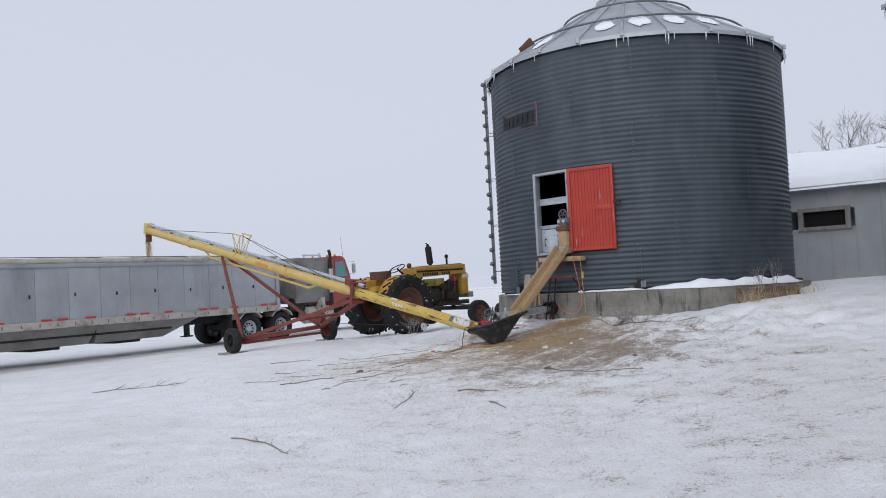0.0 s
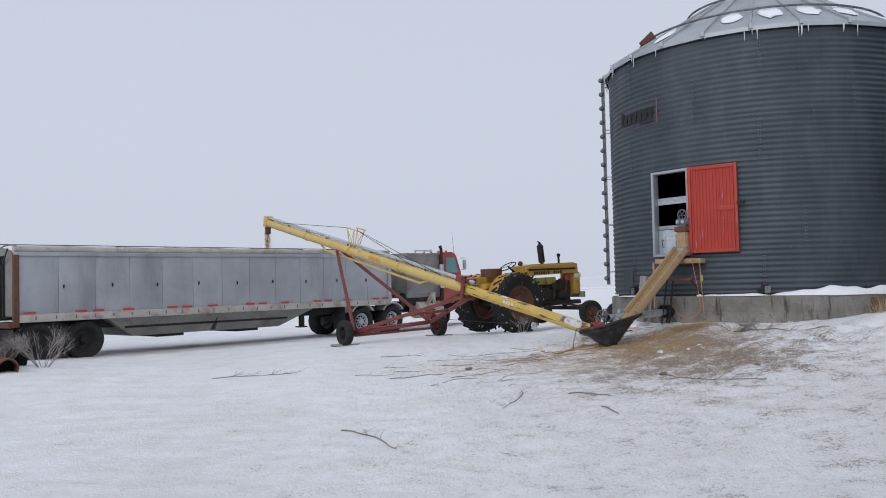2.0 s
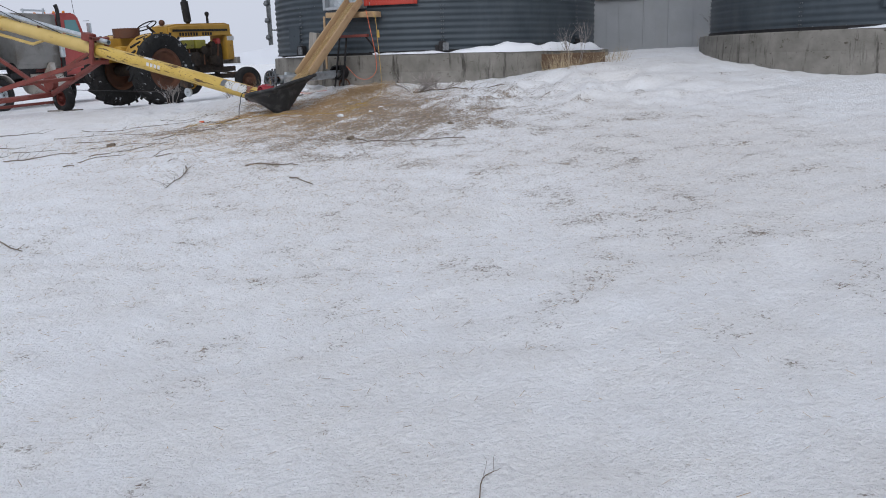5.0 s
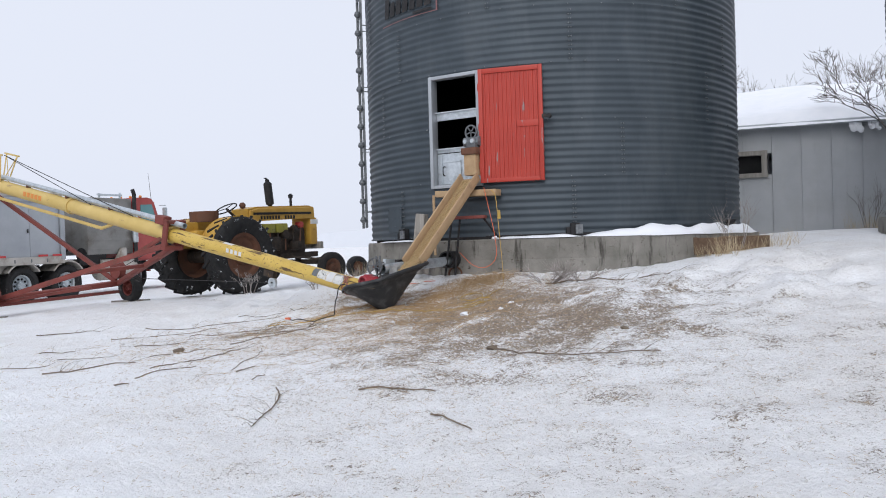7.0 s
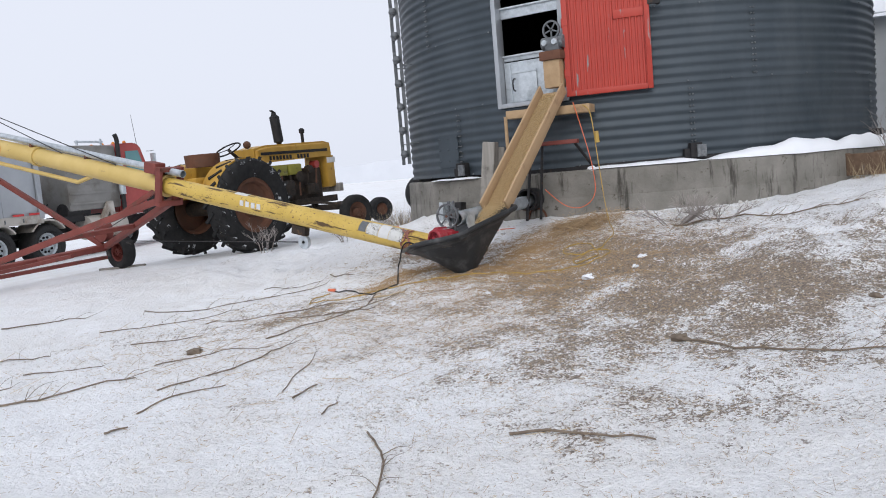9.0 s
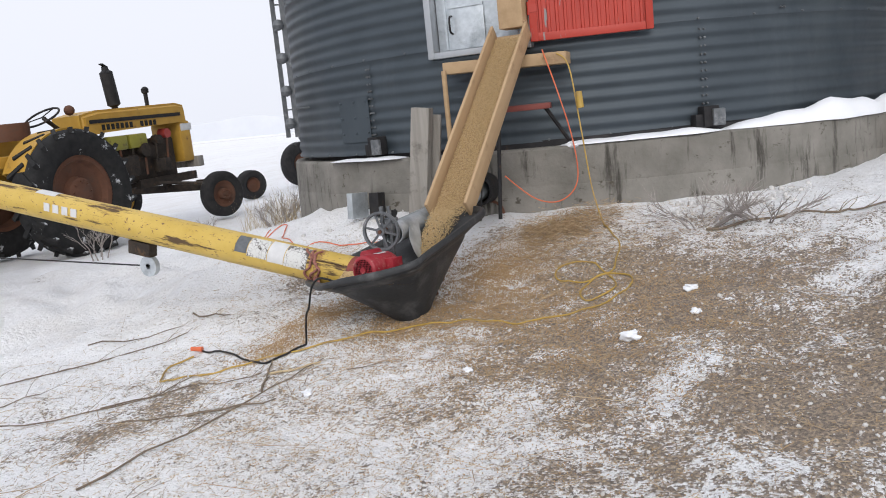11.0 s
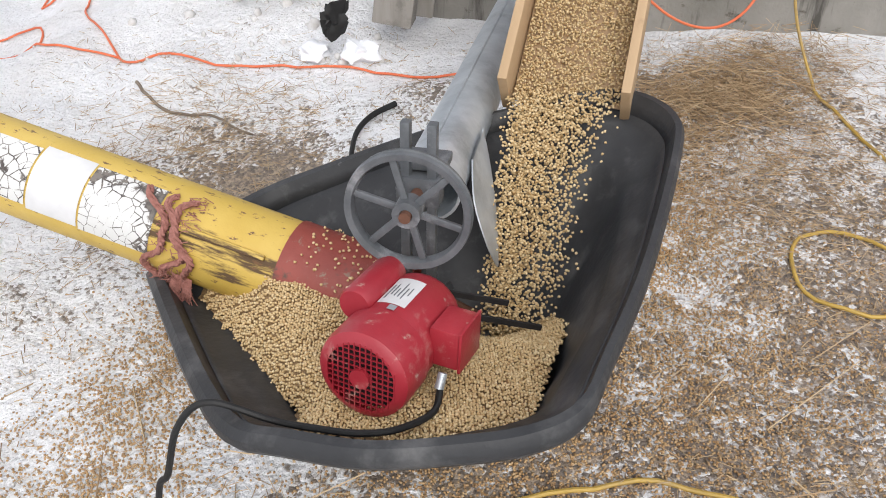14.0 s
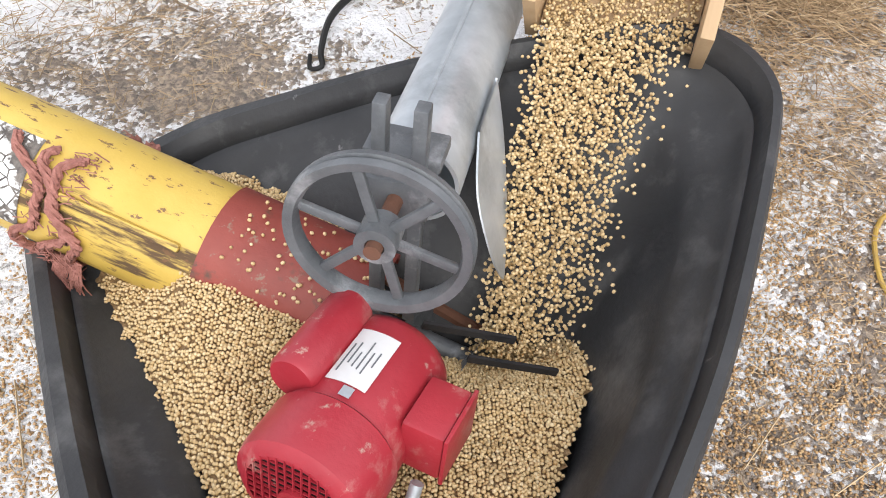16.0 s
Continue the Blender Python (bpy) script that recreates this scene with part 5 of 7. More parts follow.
side_b = spline([(0.40, -0.066, -0.01), (0.36, -0.092, -0.08), (0.28, -0.122, -0.16), (0.205, -0.14, -0.225)], 4)
sheet = [[bm.verts.new(Vector(p) + Vector((0, o, 0))) for p in line] for line in (side_a, side_b) for o in (0, -0.003)]
for i in range(len(side_a) - 1):
    for g, h in ((0, 2), (3, 1), (2, 3), (1, 0)):
        bm.faces.new((sheet[g][i], sheet[g][i + 1], sheet[h][i + 1], sheet[h][i]))
part("guard_plate", bm, M_galv, unl, "hanging galvanised guard plate")
for y, z0 in ((-0.05, -0.21), (-0.12, -0.26)):
    bm = B()
    beam(bm, (0.06, y, z0), (0.10, y - 0.13, z0 - 0.035), 0.006, 0.012)
    part("cross_bar", bm, M_dark, unl, "dark steel cross bar")

ma = Vector((0.82, 0.57, -0.05)).normalized()
mr = Vector((ma.y, -ma.x, 0)).normalized()
mu = mr.cross(ma)
MO = Matrix(((ma.x, -mr.x, mu.x, 0.50), (ma.y, -mr.y, mu.y, 14.94), (ma.z, -mr.z, mu.z, 0.962), (0, 0, 0, 1)))
MO = MO @ Matrix.Translation((0.2, 0, 0.04)) @ Matrix.Scale(0.96, 4) @ Matrix.Translation((-0.2, 0, -0.04))
mot = thing("electric_motor", MO, "dusty red electric motor half sunk in soybeans", "motor")
bm = B()
lathe(bm, ((0.066, -0.004), (0.072, -0.004), (0.086, 0.006), (0.089, 0.02), (0.089, 0.085), (0.084, 0.09)), 40, m90)
part("fan_cowl", bm, M_motor, mot, "red fan cowl")
bm = B()
lathe(bm, ((0.074, 0.085), (0.082, 0.088), (0.084, 0.1), (0.084, 0.235), (0.078, 0.25), (0.05, 0.268), (0.022, 0.27), (0.022, 0.29), (0.0, 0.29)), 40, m90)
part("body", bm, M_motor, mot, "red motor body")
bm = B()
k = 0.0108
for i in range(-6, 7):
    o = i * k
    h = math.sqrt(max(0, 0.071 ** 2 - o * o))
    box(bm, (-0.004, o, 0), (0.003, 0.0017, 2 * h))
    box(bm, (-0.002, 0, o), (0.003, 2 * h, 0.0017))
part("grille", bm, M_motor, mot, "red wire mesh grille", False)
bm = B()
lathe(bm, ((0.0, -0.009), (0.019, -0.009), (0.019, 0.0)), 24, m90)
part("boss", bm, M_motor, mot)
# near-black disc paints the shade behind the mesh; no fan is built
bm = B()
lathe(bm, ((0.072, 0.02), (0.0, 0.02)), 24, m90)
part("fan_shade_disc", bm, M_inner_shade, mot, "near-black disc painting the shade behind the grille")
cap = B()
mc = Matrix.Translation((0, 0.068, 0.070))
lathe(cap, ((0.0, 0.096), (0.03, 0.097), (0.034, 0.103), (0.034, 0.24), (0.03, 0.247), (0.0, 0.248)), 28, mc @ m90)
box(cap, (0.17, 0.045, 0.05), (0.14, 0.06, 0.05), None, 0.008)
part("capacitor_cover", cap, M_motor, mot, "rounded red capacitor cover")
jb = B()
box(jb, (0.16, -0.102, 0.018), (0.088, 0.058, 0.078), pose(0, 0, 0, 0, 0, 0), 0.006)
box(jb, (0.16, -0.134, 0.018), (0.094, 0.006, 0.084), None, 0.002)
box(jb, (0.16, -0.078, 0.01), (0.07, 0.02, 0.06))
part("junction_box", jb, M_motor, mot, "red junction box")
lab = B()
lathe(lab, ((0.0852, 0.115), (0.0852, 0.21)), 10, m90, radians(158), radians(196))
lob = part("name_plate", lab, M_whiteplain, mot, "white paper rating label")
lb = B()
for i in range(6):
    a = radians(163 + i * 5)
    box(lb, (0.155 + 0.01 * (i % 2), 0.0858 * math.sin(a), -0.0858 * math.cos(a)), (0.05 - 0.012 * (i % 3), 0.0016, 0.0012))
part("print_line", lb, M_iron, lob, "", False)
bm = B()
lathe(bm, ((0.0855, 0.096), (0.0855, 0.112)), 4, m90, radians(178), radians(188))
part("sticker", bm, M_galv, mot)
bm = B()
rod(bm, (0.10, -0.11, -0.02), (0.085, -0.11, -0.045), 0.009, None, 12)
part("cable_gland", bm, M_galv, mot)
bm = B()
box(bm, (0.17, 0, -0.1), (0.14, 0.16, 0.02), None, 0.004)
part("foot", bm, M_dark, mot)

# power lead over the rim, and its plug
lead = spline([MO @ Vector((0.09, -0.11, -0.04)), MO @ Vector((0.045, -0.118, -0.065)), MO @ Vector((-0.03, -0.085, -0.06)), (0.47, 14.885, 0.905), (0.42, 14.925, 0.905), (0.36, 14.97, 0.915), (0.275, 15.03, 0.945), (0.225, 15.05, 0.90), (0.20, 15.08, 0.78),
               (0.175, 15.11, 0.66), (0.12, 15.12, 0.0), (0.03, 15.10, 0.0), (-0.07, 15.13, 0.0), (-0.15, 15.28, 0.0), (-0.22, 15.50, 0.0), (-0.29, 15.68, 0.0), (-0.36, 15.78, 0.0)], 8)
lead = [Vector((p[0], p[1], max(p[2], ground_z(p[0], p[1]) + 0.010))) for p in lead]
cord = thing("power_cord", Matrix.Identity(4), "black motor lead ending in an orange plug on the snow", "cord")
part("cable", sweep(B(), lead, 0.0062, 8), M_black, cord)
bm = B()
p = lead[-1]
rod(bm, p + Vector((0, 0, 0.012)), p + Vector((-0.06, 0.05, 0.014)), 0.017, 0.013, 12)
part("plug", bm, M_ocord, cord, "orange plug")


def on_snow(pts, lift=0.006, n=8):
    s = spline([(x, y, 0) for x, y in pts], n)
    return [Vector((p.x, p.y, ground_z(p.x, p.y) + lift)) for p in s]


# ---- wooden chute ----
CT, CBm = Vector((2.29, 16.33, 2.34)), Vector((1.25, 15.375, 1.165))
cd = (CBm - CT).normalized()
cr = Vector((cd.y, -cd.x, 0)).normalized()
cu = cr.cross(cd)
if cu.z < 0:
    cu, cr = -cu, -cr
CH = Matrix(((cd.x, cr.x, cu.x, CT.x), (cd.y, cr.y, cu.y, CT.y), (cd.z, cr.z, cu.z, CT.z), (0, 0, 0, 1)))
CL = (CBm - CT).length
chute = thing("chute", CH, "raw pine plank chute full of sliding soybeans", "chute")
bm = B()
box(bm, (CL / 2, 0, -0.01), (CL, 0.25, 0.02), None, 0.002)
part("bottom_board", bm, M_wood, chute)
for s in (-1, 1):
    bm = B()
    box(bm, (CL / 2 + 0.01, s * 0.137, 0.04), (CL + 0.02, 0.022, 0.13), None, 0.003)
    part("side_board", bm, M_wood, chute, "raw pine side board")
rng = np.random.RandomState(5)
pts = []
n = 17000
x, y = rng.uniform(0.05, CL + 0.0, n), rng.uniform(-0.12, 0.12, n)
z = rng.uniform(0.004, 0.022, n)
P = np.stack([x, y, z], -1)
Mm = np.array(CH)
P = P @ Mm[:3, :3].T + Mm[:3, 3]
beans("soybeans_in_chute", P, 6, "soybeans lying along the plank chute", 0.0036, OCT_V, OCT_F)
# beans dropping off the lip
n = 5200
t = rng.rand(n) ** 0.9
side = -1 if cr.x > 0 else 1
y = side * (0.115 - 0.23 * rng.beta(1.1, 1.9, n)) * (1 - 0.35 * t)
drop = 0.36 * t
P = np.stack([CBm.x + cr.x * y + cd.x * 0.56 * t + rng.normal(0, 0.012, n), CBm.y + cr.y * y + cd.y * 0.56 * t + rng.normal(0, 0.012, n), CBm.z - drop * t - 0.02 * t + rng.normal(0, 0.012, n) + 0.01], -1)
beans("falling_soybeans", P, 7, "soybeans dropping from the chute into the hopper", 0.0033)
# stream from the auger head into the trailer
n = 700
t = rng.rand(n)
sp = AUG @ Vector((LEN, 0, -0.3))
P = np.stack([sp.x + rng.normal(0, 0.045, n), sp.y + rng.normal(0, 0.045, n), sp.z - 0.75 * t], -1)
beans("falling_soybeans", P, 9, "soybeans dropping from the auger head into the trailer", 0.014, OCT_V, OCT_F)

# spout and gear motor above the chute
sp0 = CT + Vector((0.04, 0.03, 0.04))
gm2 = thing("spout_motor", Matrix.Translation(sp0) @ Matrix.Rotation(math.atan2(cd.y, cd.x), 4, "Z"), "grey spout drive motor with a spoked wheel above the chute", "motor")
bm = B()
box(bm, (0.0, 0, 0.16), (0.16, 0.2, 0.3), None, 0.01)
part("spout", bm, M_wood, gm2, "dusty tan spout")
bm = B()
box(bm, (0.0, 0, 0.36), (0.22, 0.26, 0.10), None, 0.015)
part("gear_box", bm, M_rust, gm2, "rusty gear case")
bm = B()
box(bm, (0.0, 0.02, 0.48), (0.17, 0.17, 0.15), None, 0.03)
rod(bm, (0.0, -0.12, 0.5), (0.0, 0.14, 0.5), 0.07, None, 20)
part("motor", bm, M_iron, gm2, "grey motor")
for y in (-0.06, 0.06):
    bm = B()
    lathe(bm, ((0.0, 0.0), (0.036, 0.0), (0.03, -0.02), (0, -0.022)), 16, Matrix.Translation((0.085, y, 0.5)) @ pose(0, 0, 0, 0, -90, 0))
    part("dial", bm, M_galv, gm2, "pale round cap")
bm = B()
wm = Matrix.Translation((0.02, 0.0, 0.64)) @ pose(0, 0, 0, 0, 90, 0)
lathe(bm, ((0.085, -0.012), (0.105, -0.012), (0.105, 0.012), (0.085, 0.012), (0.085, -0.012)), 28, wm)
for i in range(5):
    a = 2 * math.pi * i / 5
    beam(bm, wm @ Vector((0.01 * math.cos(a), 0.01 * math.sin(a), 0)), wm @ Vector((0.09 * math.cos(a), 0.09 * math.sin(a), 0)), 0.012, 0.016)
part("spoked_wheel", bm, M_iron, gm2, "small grey spoked wheel")

# plank sill under the doorway, prop timber, red trestle, dark pipe
bm = B()
p0, p1 = Vector((1.88, 16.72, 2.145)), Vector((2.62, 16.08, 2.125))
beam(bm, p0, p1, 0.2, 0.09, 0.006)
tagged(obj("plank", bm, M_wood, None), "new pine plank shelf under the bin doorway", "plank")
tb = thing("timber", Matrix.Identity(4), "weathered grey squared timber leaning on the concrete ring", "timber")
bm = B()
beam(bm, (1.53, 16.74, 0.98), (1.62, 16.67, 1.86), 0.13, 0.15, 0.01)
part("post", bm, M_oldwood, tb)
bm = B()
beam(bm, (1.65, 16.79, 0.98), (1.73, 16.74, 1.8), 0.05, 0.14, 0.008)
part("board", bm, M_oldwood, tb)
tre = thing("trestle", Matrix.Identity(4), "small red-topped steel trestle propping the chute", "trestle")
bm = B()
beam(bm, (1.95, 16.42, 1.78), (2.42, 16.05, 1.78), 0.09, 0.045, 0.006)
part("top_bar", bm, M_redframe, tre, "red top bar")
for a, b2 in (((2.0, 16.38, 1.78), (1.86, 16.3, 0.95)), ((2.38, 16.08, 1.78), (2.62, 16.12, 1.47)), ((2.1, 16.3, 1.78), (1.98, 16.18, 0.96))):
    bm = B()
    rod(bm, a, b2, 0.016, None, 8)
    part("leg", bm, M_dark, tre)
bm = B()
rod(bm, (1.77, 16.52, 1.25), (1.77, 16.52, 2.12), 0.02, None, 10)
part("handle", bm, M_wood, tre, "wooden shovel handle")
pe = thing("pipe_sleeve", Matrix.Translation((1.93, 16.42, 1.18)) @ Matrix.Rotation(math.atan2(ua.y, ua.x), 4, "Z"), "rusty dark steel sleeve pipe through the concrete", "pipe")
bm = B()
lathe(bm, ((0.105, -0.05), (0.125, -0.05), (0.125, 0.6), (0.105, 0.6), (0.105, -0.05)), 32, m90)
part("sleeve", bm, M_dark, pe)
bm = B()
lathe(bm, ((0.10, 0.0), (0.12, 0.0), (0.12, 0.45), (0.10, 0.45), (0.10, 0.0)), 24, Matrix.Translation((0.15, -0.03, -0.22)) @ m90)
part("lower_sleeve", bm, M_rust, pe)
for c, s, mt, nm in (((1.22, 17.42, 1.09), (0.22, 0.06, 0.22), M_galv, "galvanised sheet offcut"), ((1.36, 17.3, 1.09), (0.1, 0.1, 0.2), M_dark, "dark metal stub")):
    bm = B()
    box(bm, (0, 0, 0), s, None, 0.006)
    tagged(obj("metal_scrap", bm, mt, None, "", True, Matrix.Translation(c) @ pose(0, 0, 0, 0, 4, 35)), nm + " stuck in the snow by the foundation", "scrap")
bm = B()
bmesh.ops.create_icosphere(bm, subdivisions=3, radius=0.1)
for v in bm.verts:
    k = 0.6 + 0.5 * noise.noise(v.co * 14) + 0.35 * noise.noise(v.co * 33)
    v.co = Vector((v.co.x * 0.75 * k + 0.25 * v.co.z, v.co.y * 0.4 * k, v.co.z * 0.95 * k))
tagged(obj("bag", bm, M_black, None, "", True, Matrix.Translation((1.3, 16.75, 1.02))), "crumpled black bag by the timber", "bag")


# ---- grain trailer ----
TRL = Matrix.Translation((-13.37, 18.9, 0.0)) @ pose(0, 0, 0, 0, 0, math.degrees(math.atan2(0.811, 0.585))) @ pose(0, 0, 0, 0, -0.55, 0)
TL, TW, ZB, ZT = 12.57, 2.5, 1.24, 2.74
trailer = thing("grain_trailer", TRL, "long dull aluminium hopper-bottom grain trailer with a rolled tarp", "trailer")
npan = 13
for side in (0, TW):
    for i in range(npan):
        x0, x1 = 0.12 + (TL - 0.24) * i / npan, 0.12 + (TL - 0.24) * (i + 1) / npan
        bm = B()
        box(bm, ((x0 + x1) / 2, side, (ZB + ZT) / 2), (x1 - x0 - 0.008, 0.04, ZT - ZB), None, 0.004)
        part("side_panel", bm, M_alum, trailer)
for i in range(9):
    bm = B()
    box(bm, (1.2 + i * 1.28, -0.03, ZB + 0.72 + 0.02 * (i % 2)), (0.035, 0.03, 0.1), None, 0.004)
    part("side_marker", bm, M_dark, trailer)
for side in (-0.02, TW + 0.02):
    bm = B()
    box(bm, (TL / 2, side, ZB - 0.06), (TL, 0.07, 0.2), None, 0.01)
    part("bottom_rail", bm, M_tarp, trailer, "dirty pale bottom rail")
    bm = B()
    box(bm, (TL / 2, side, ZT + 0.05), (TL, 0.08, 0.11), None, 0.01)
    part("top_rail", bm, M_alum, trailer)
for i in range(10):
    x = 0.35 + i * 1.28
    for dx in (0, 0.45) if i % 2 else (0,):
        bm = B()
        box(bm, (x + dx, -0.06, ZB + 0.07), (0.3, 0.006, 0.05))
        part("reflector", bm, M_redmark, trailer, "red reflective tape")
for i in range(24):
    bm = B()
    box(bm, (0.5 + i * 0.5, -0.058, ZB - 0.06), (0.03, 0.012, 0.09))
    part("rail_clip", bm, M_iron, trailer)
bm = B()
rngt = random.Random(3)
pts = [(0.0 + TL * i / 30, 0.03, ZT + 0.17 + 0.012 * rngt.uniform(-1, 1)) for i in range(31)]
sweep(bm, pts, 0.085, 14)
part("tarp_roll", bm, M_tarp, trailer, "dirty white rolled tarp")
for i in range(9):
    x = 0.3 + i * (TL - 0.6) / 8
    bm = B()
    sweep(bm, spline([(x, 0.02, ZT + 0.1), (x, 0.6, ZT + 0.27), (x, TW / 2, ZT + 0.34), (x, TW - 0.6, ZT + 0.27), (x, TW, ZT + 0.1)], 6), 0.018, 8)
    part("tarp_bow", bm, M_iron, trailer, "curved tarp bow")
bm = B()
rod(bm, (0, TW * 0.5, ZT + 0.35), (TL, TW * 0.5, ZT + 0.35), 0.012, None, 6)
part("ridge_strap", bm, M_iron, trailer)
for y in (-0.02, TW + 0.02):
    bm = B()
    box(bm, (0.04, y, (ZB + ZT) / 2 - 0.12), (0.14, 0.1, ZT - ZB + 0.3), None, 0.015)
    part("corner_post", bm, M_rust, trailer, "rust-streaked rear corner post")
    bm = B()
    box(bm, (TL - 0.04, y, (ZB + ZT) / 2), (0.14, 0.1, ZT - ZB + 0.1), None, 0.015)
    part("corner_post", bm, M_alum, trailer)
bm = B()
box(bm, (0, TW / 2, (ZB + ZT) / 2), (0.06, TW - 0.1, ZT - ZB), None, 0.01)
lathe(bm, ((0, -0.03), (TW / 2, -0.03), (TW / 2, 0.03), (0, 0.03)), 24, Matrix.Translation((0.0, TW / 2, ZT)) @ Matrix.Diagonal((1, 1, 0.2, 1)) @ pose(0, 0, 0, 0, 90, 0))
part("rear_wall", bm, M_alumdirty, trailer, "stained pale rear wall")
for y in (0.55, 0.75, 1.5):
    bm = B()
    box(bm, (-0.06, y, (ZB + ZT) / 2), (0.05, 0.05, ZT - ZB + 0.05))
    part("rear_post", bm, M_dark, trailer)
bm = B()
sweep(bm, spline([(-0.05, 0.25, ZT + 0.2), (-0.25, 0.35, 2.2), (-0.45, 0.5, 1.35), (-0.3, 0.55, 1.3)], 6), 0.018, 8)
part("tarp_crank", bm, M_dark, trailer, "bent tarp crank rod")
bm = B()
box(bm, (-0.06, TW / 2, 1.02), (0.14, TW, 0.14), None, 0.01)
part("rear_bumper", bm, M_rust, trailer)
bm = B()
box(bm, (TL, TW / 2, (ZB + ZT) / 2), (0.06, TW - 0.1, ZT - ZB), None, 0.01)
part("front_wall", bm, M_alum, trailer)
bm = B()
box(bm, (TL / 2, TW / 2, ZT - 0.25), (TL - 0.1, TW - 0.06, 0.02))
part("grain_load", bm, M_beanbed, trailer, "load of soybeans")
# hopper bottoms
for x0, x1, b0, b1 in ((2.3, 5.75, 3.15, 5.55), (5.7, 9.3, 5.75, 8.0)):
    bm = B()
    zt, zb = ZB - 0.12, 0.56
    v = [bm.verts.new(p) for p in ((x0, 0.02, zt), (x1, 0.02, zt), (x1, TW - 0.02, zt), (x0, TW - 0.02, zt), (b0, 0.28, zb), (b1, 0.28, zb), (b1, TW - 0.28, zb), (b0, TW - 0.28, zb))]
    for f in ((0, 1, 5, 4), (1, 2, 6, 5), (2, 3, 7, 6), (3, 0, 4, 7), (4, 5, 6, 7), (3, 2, 1, 0)):
        bm.faces.new([v[i] for i in f])
    h = part("hopper_bottom", bm, M_alumdirty, trailer, "dirty sloping hopper bottom")
    bm = B()
    box(bm, ((b0 + b1) / 2, 0.16, 0.82), (b1 - b0 + 0.5, 0.05, 0.06))
    part("rib", bm, M_dark, h)
    bm = B()
    box(bm, ((b0 + b1) / 2, TW / 2, zb - 0.04), (0.8, TW - 0.7, 0.08), None, 0.01)
    part("slide_gate", bm, M_dark, h, "dark slide gate")
bm = B()
box(bm, (TL / 2, 0.5, ZB - 0.3), (TL - 0.8, 0.1, 0.22))
box(bm, (TL / 2, TW - 0.5, ZB - 0.3), (TL - 0.8, 0.1, 0.22))
box(bm, (1.2, TW / 2, 0.75), (1.9, 1.0, 0.25))
part("chassis", bm, M_dark, trailer)
for y in (0.35, TW - 0.35):
    bm = B()
    box(bm, (8.95, y, 0.85), (0.14, 0.14, 0.7), None, 0.01)
    box(bm, (8.95, y, 0.49), (0.3, 0.28, 0.04), None, 0.01)
    part("landing_leg", bm, M_dark, trailer)
side_turn = pose(0, 0, 0, -90, 0, 0)
for x in (0.6, 1.78):
    for y in (0.28, TW - 0.28):
        wheel(trailer, Matrix.Translation((x, y, 0.56)) @ side_turn @ (Matrix.Identity(4) if y < 1 else pose(0, 0, 0, 180)), 0.505, 0.56, 0.27, M_dark, None, 0, -0.13)

# ---- truck ----
truck = thing("truck", TRL, "red conventional truck tractor coupled to the grain trailer", "truck")
for x in (11.3, 12.72):
    for y in (0.28, TW - 0.28):
        wheel(truck, Matrix.Translation((x, y, 0.60 - 0.06)) @ side_turn @ (Matrix.Identity(4) if y < 1 else pose(0, 0, 0, 180)), 0.5, 0.56, 0.28, M_galv, None, 0, -0.12, 10)
for y in (0.2, TW - 0.2):
    wheel(truck, Matrix.Translation((17.5, y, 0.5)) @ side_turn @ (Matrix.Identity(4) if y < 1 else pose(0, 0, 0, 180)), 0.5, 0.3, 0.28, M_galv, None, 0, -0.05, 10)
bm = B()
for y in (0.8, TW - 0.8):
    box(bm, (14.4, y, 0.86), (7.6, 0.09, 0.26))
box(bm, (12.0, TW / 2, 0.62), (1.9, 1.2, 0.2))
part("frame_rails", bm, M_dark, truck)
for x in (11.3, 12.72):
    bm = B()
    lathe(bm, ((0.56, -0.3), (0.60, -0.3), (0.60, 0.3), (0.56, 0.3), (0.56, -0.3)), 16, Matrix.Translation((x, 0.28, 0.56)) @ side_turn, radians(215), radians(325))
    part("mudguard", bm, M_tarp, truck, "pale half mudguard")
bm = B()
box(bm, (10.45, 0.25, 0.72), (0.04, 0.6, 0.8), None, 0.01)
part("mud_flap", bm, M_tyre, truck)
bm = B()
box(bm, (10.75, 0.35, 1.02), (0.55, 0.3, 0.3), None, 0.01)
part("deck_plate", bm, M_tarp, truck)
bm = B()
box(bm, (14.45, TW / 2, 2.1), (1.75, 2.2, 1.66), None, 0.06)
for k in range(5):
    box(bm, (14.45, 0.14, 1.45 + k * 0.26), (1.7, 0.02, 0.05))
part("sleeper_box", bm, M_alumdirty, truck, "grey ribbed sleeper box")
bm = B()
box(bm, (14.5, 0.2, 3.02), (0.9, 0.08, 0.05))
rod(bm, (14.1, 0.2, 2.92), (14.1, 0.2, 3.06), 0.03), rod(bm, (14.9, 0.2, 2.92), (14.9, 0.2, 3.1), 0.03)
part("roof_rack", bm, M_galv, truck)
cab = B()
prof = ((15.35, 1.05), (15.35, 2.82), (15.5, 2.97), (16.15, 3.0), (16.35, 2.9), (16.62, 2.2), (16.7, 1.05))
plate(cab, prof, 2.1, Matrix.Translation((0, TW / 2 + 1.05, 0)) @ pose(0, 0, 0, 90, 0, 0))
bmesh.ops.bevel(cab, geom=cab.edges[:], offset=0.05, segments=2, affect="EDGES")
part("cab", cab, M_cabred, truck, "faded red cab")
bm = B()
plate(bm, ((15.72, 2.2), (15.72, 2.76), (16.2, 2.78), (16.42, 2.2)), 0.02, Matrix.Translation((0, TW / 2 - 1.045, 0)) @ pose(0, 0, 0, 90, 0, 0))
part("side_window", bm, M_glass, truck, "teal tinted side window")
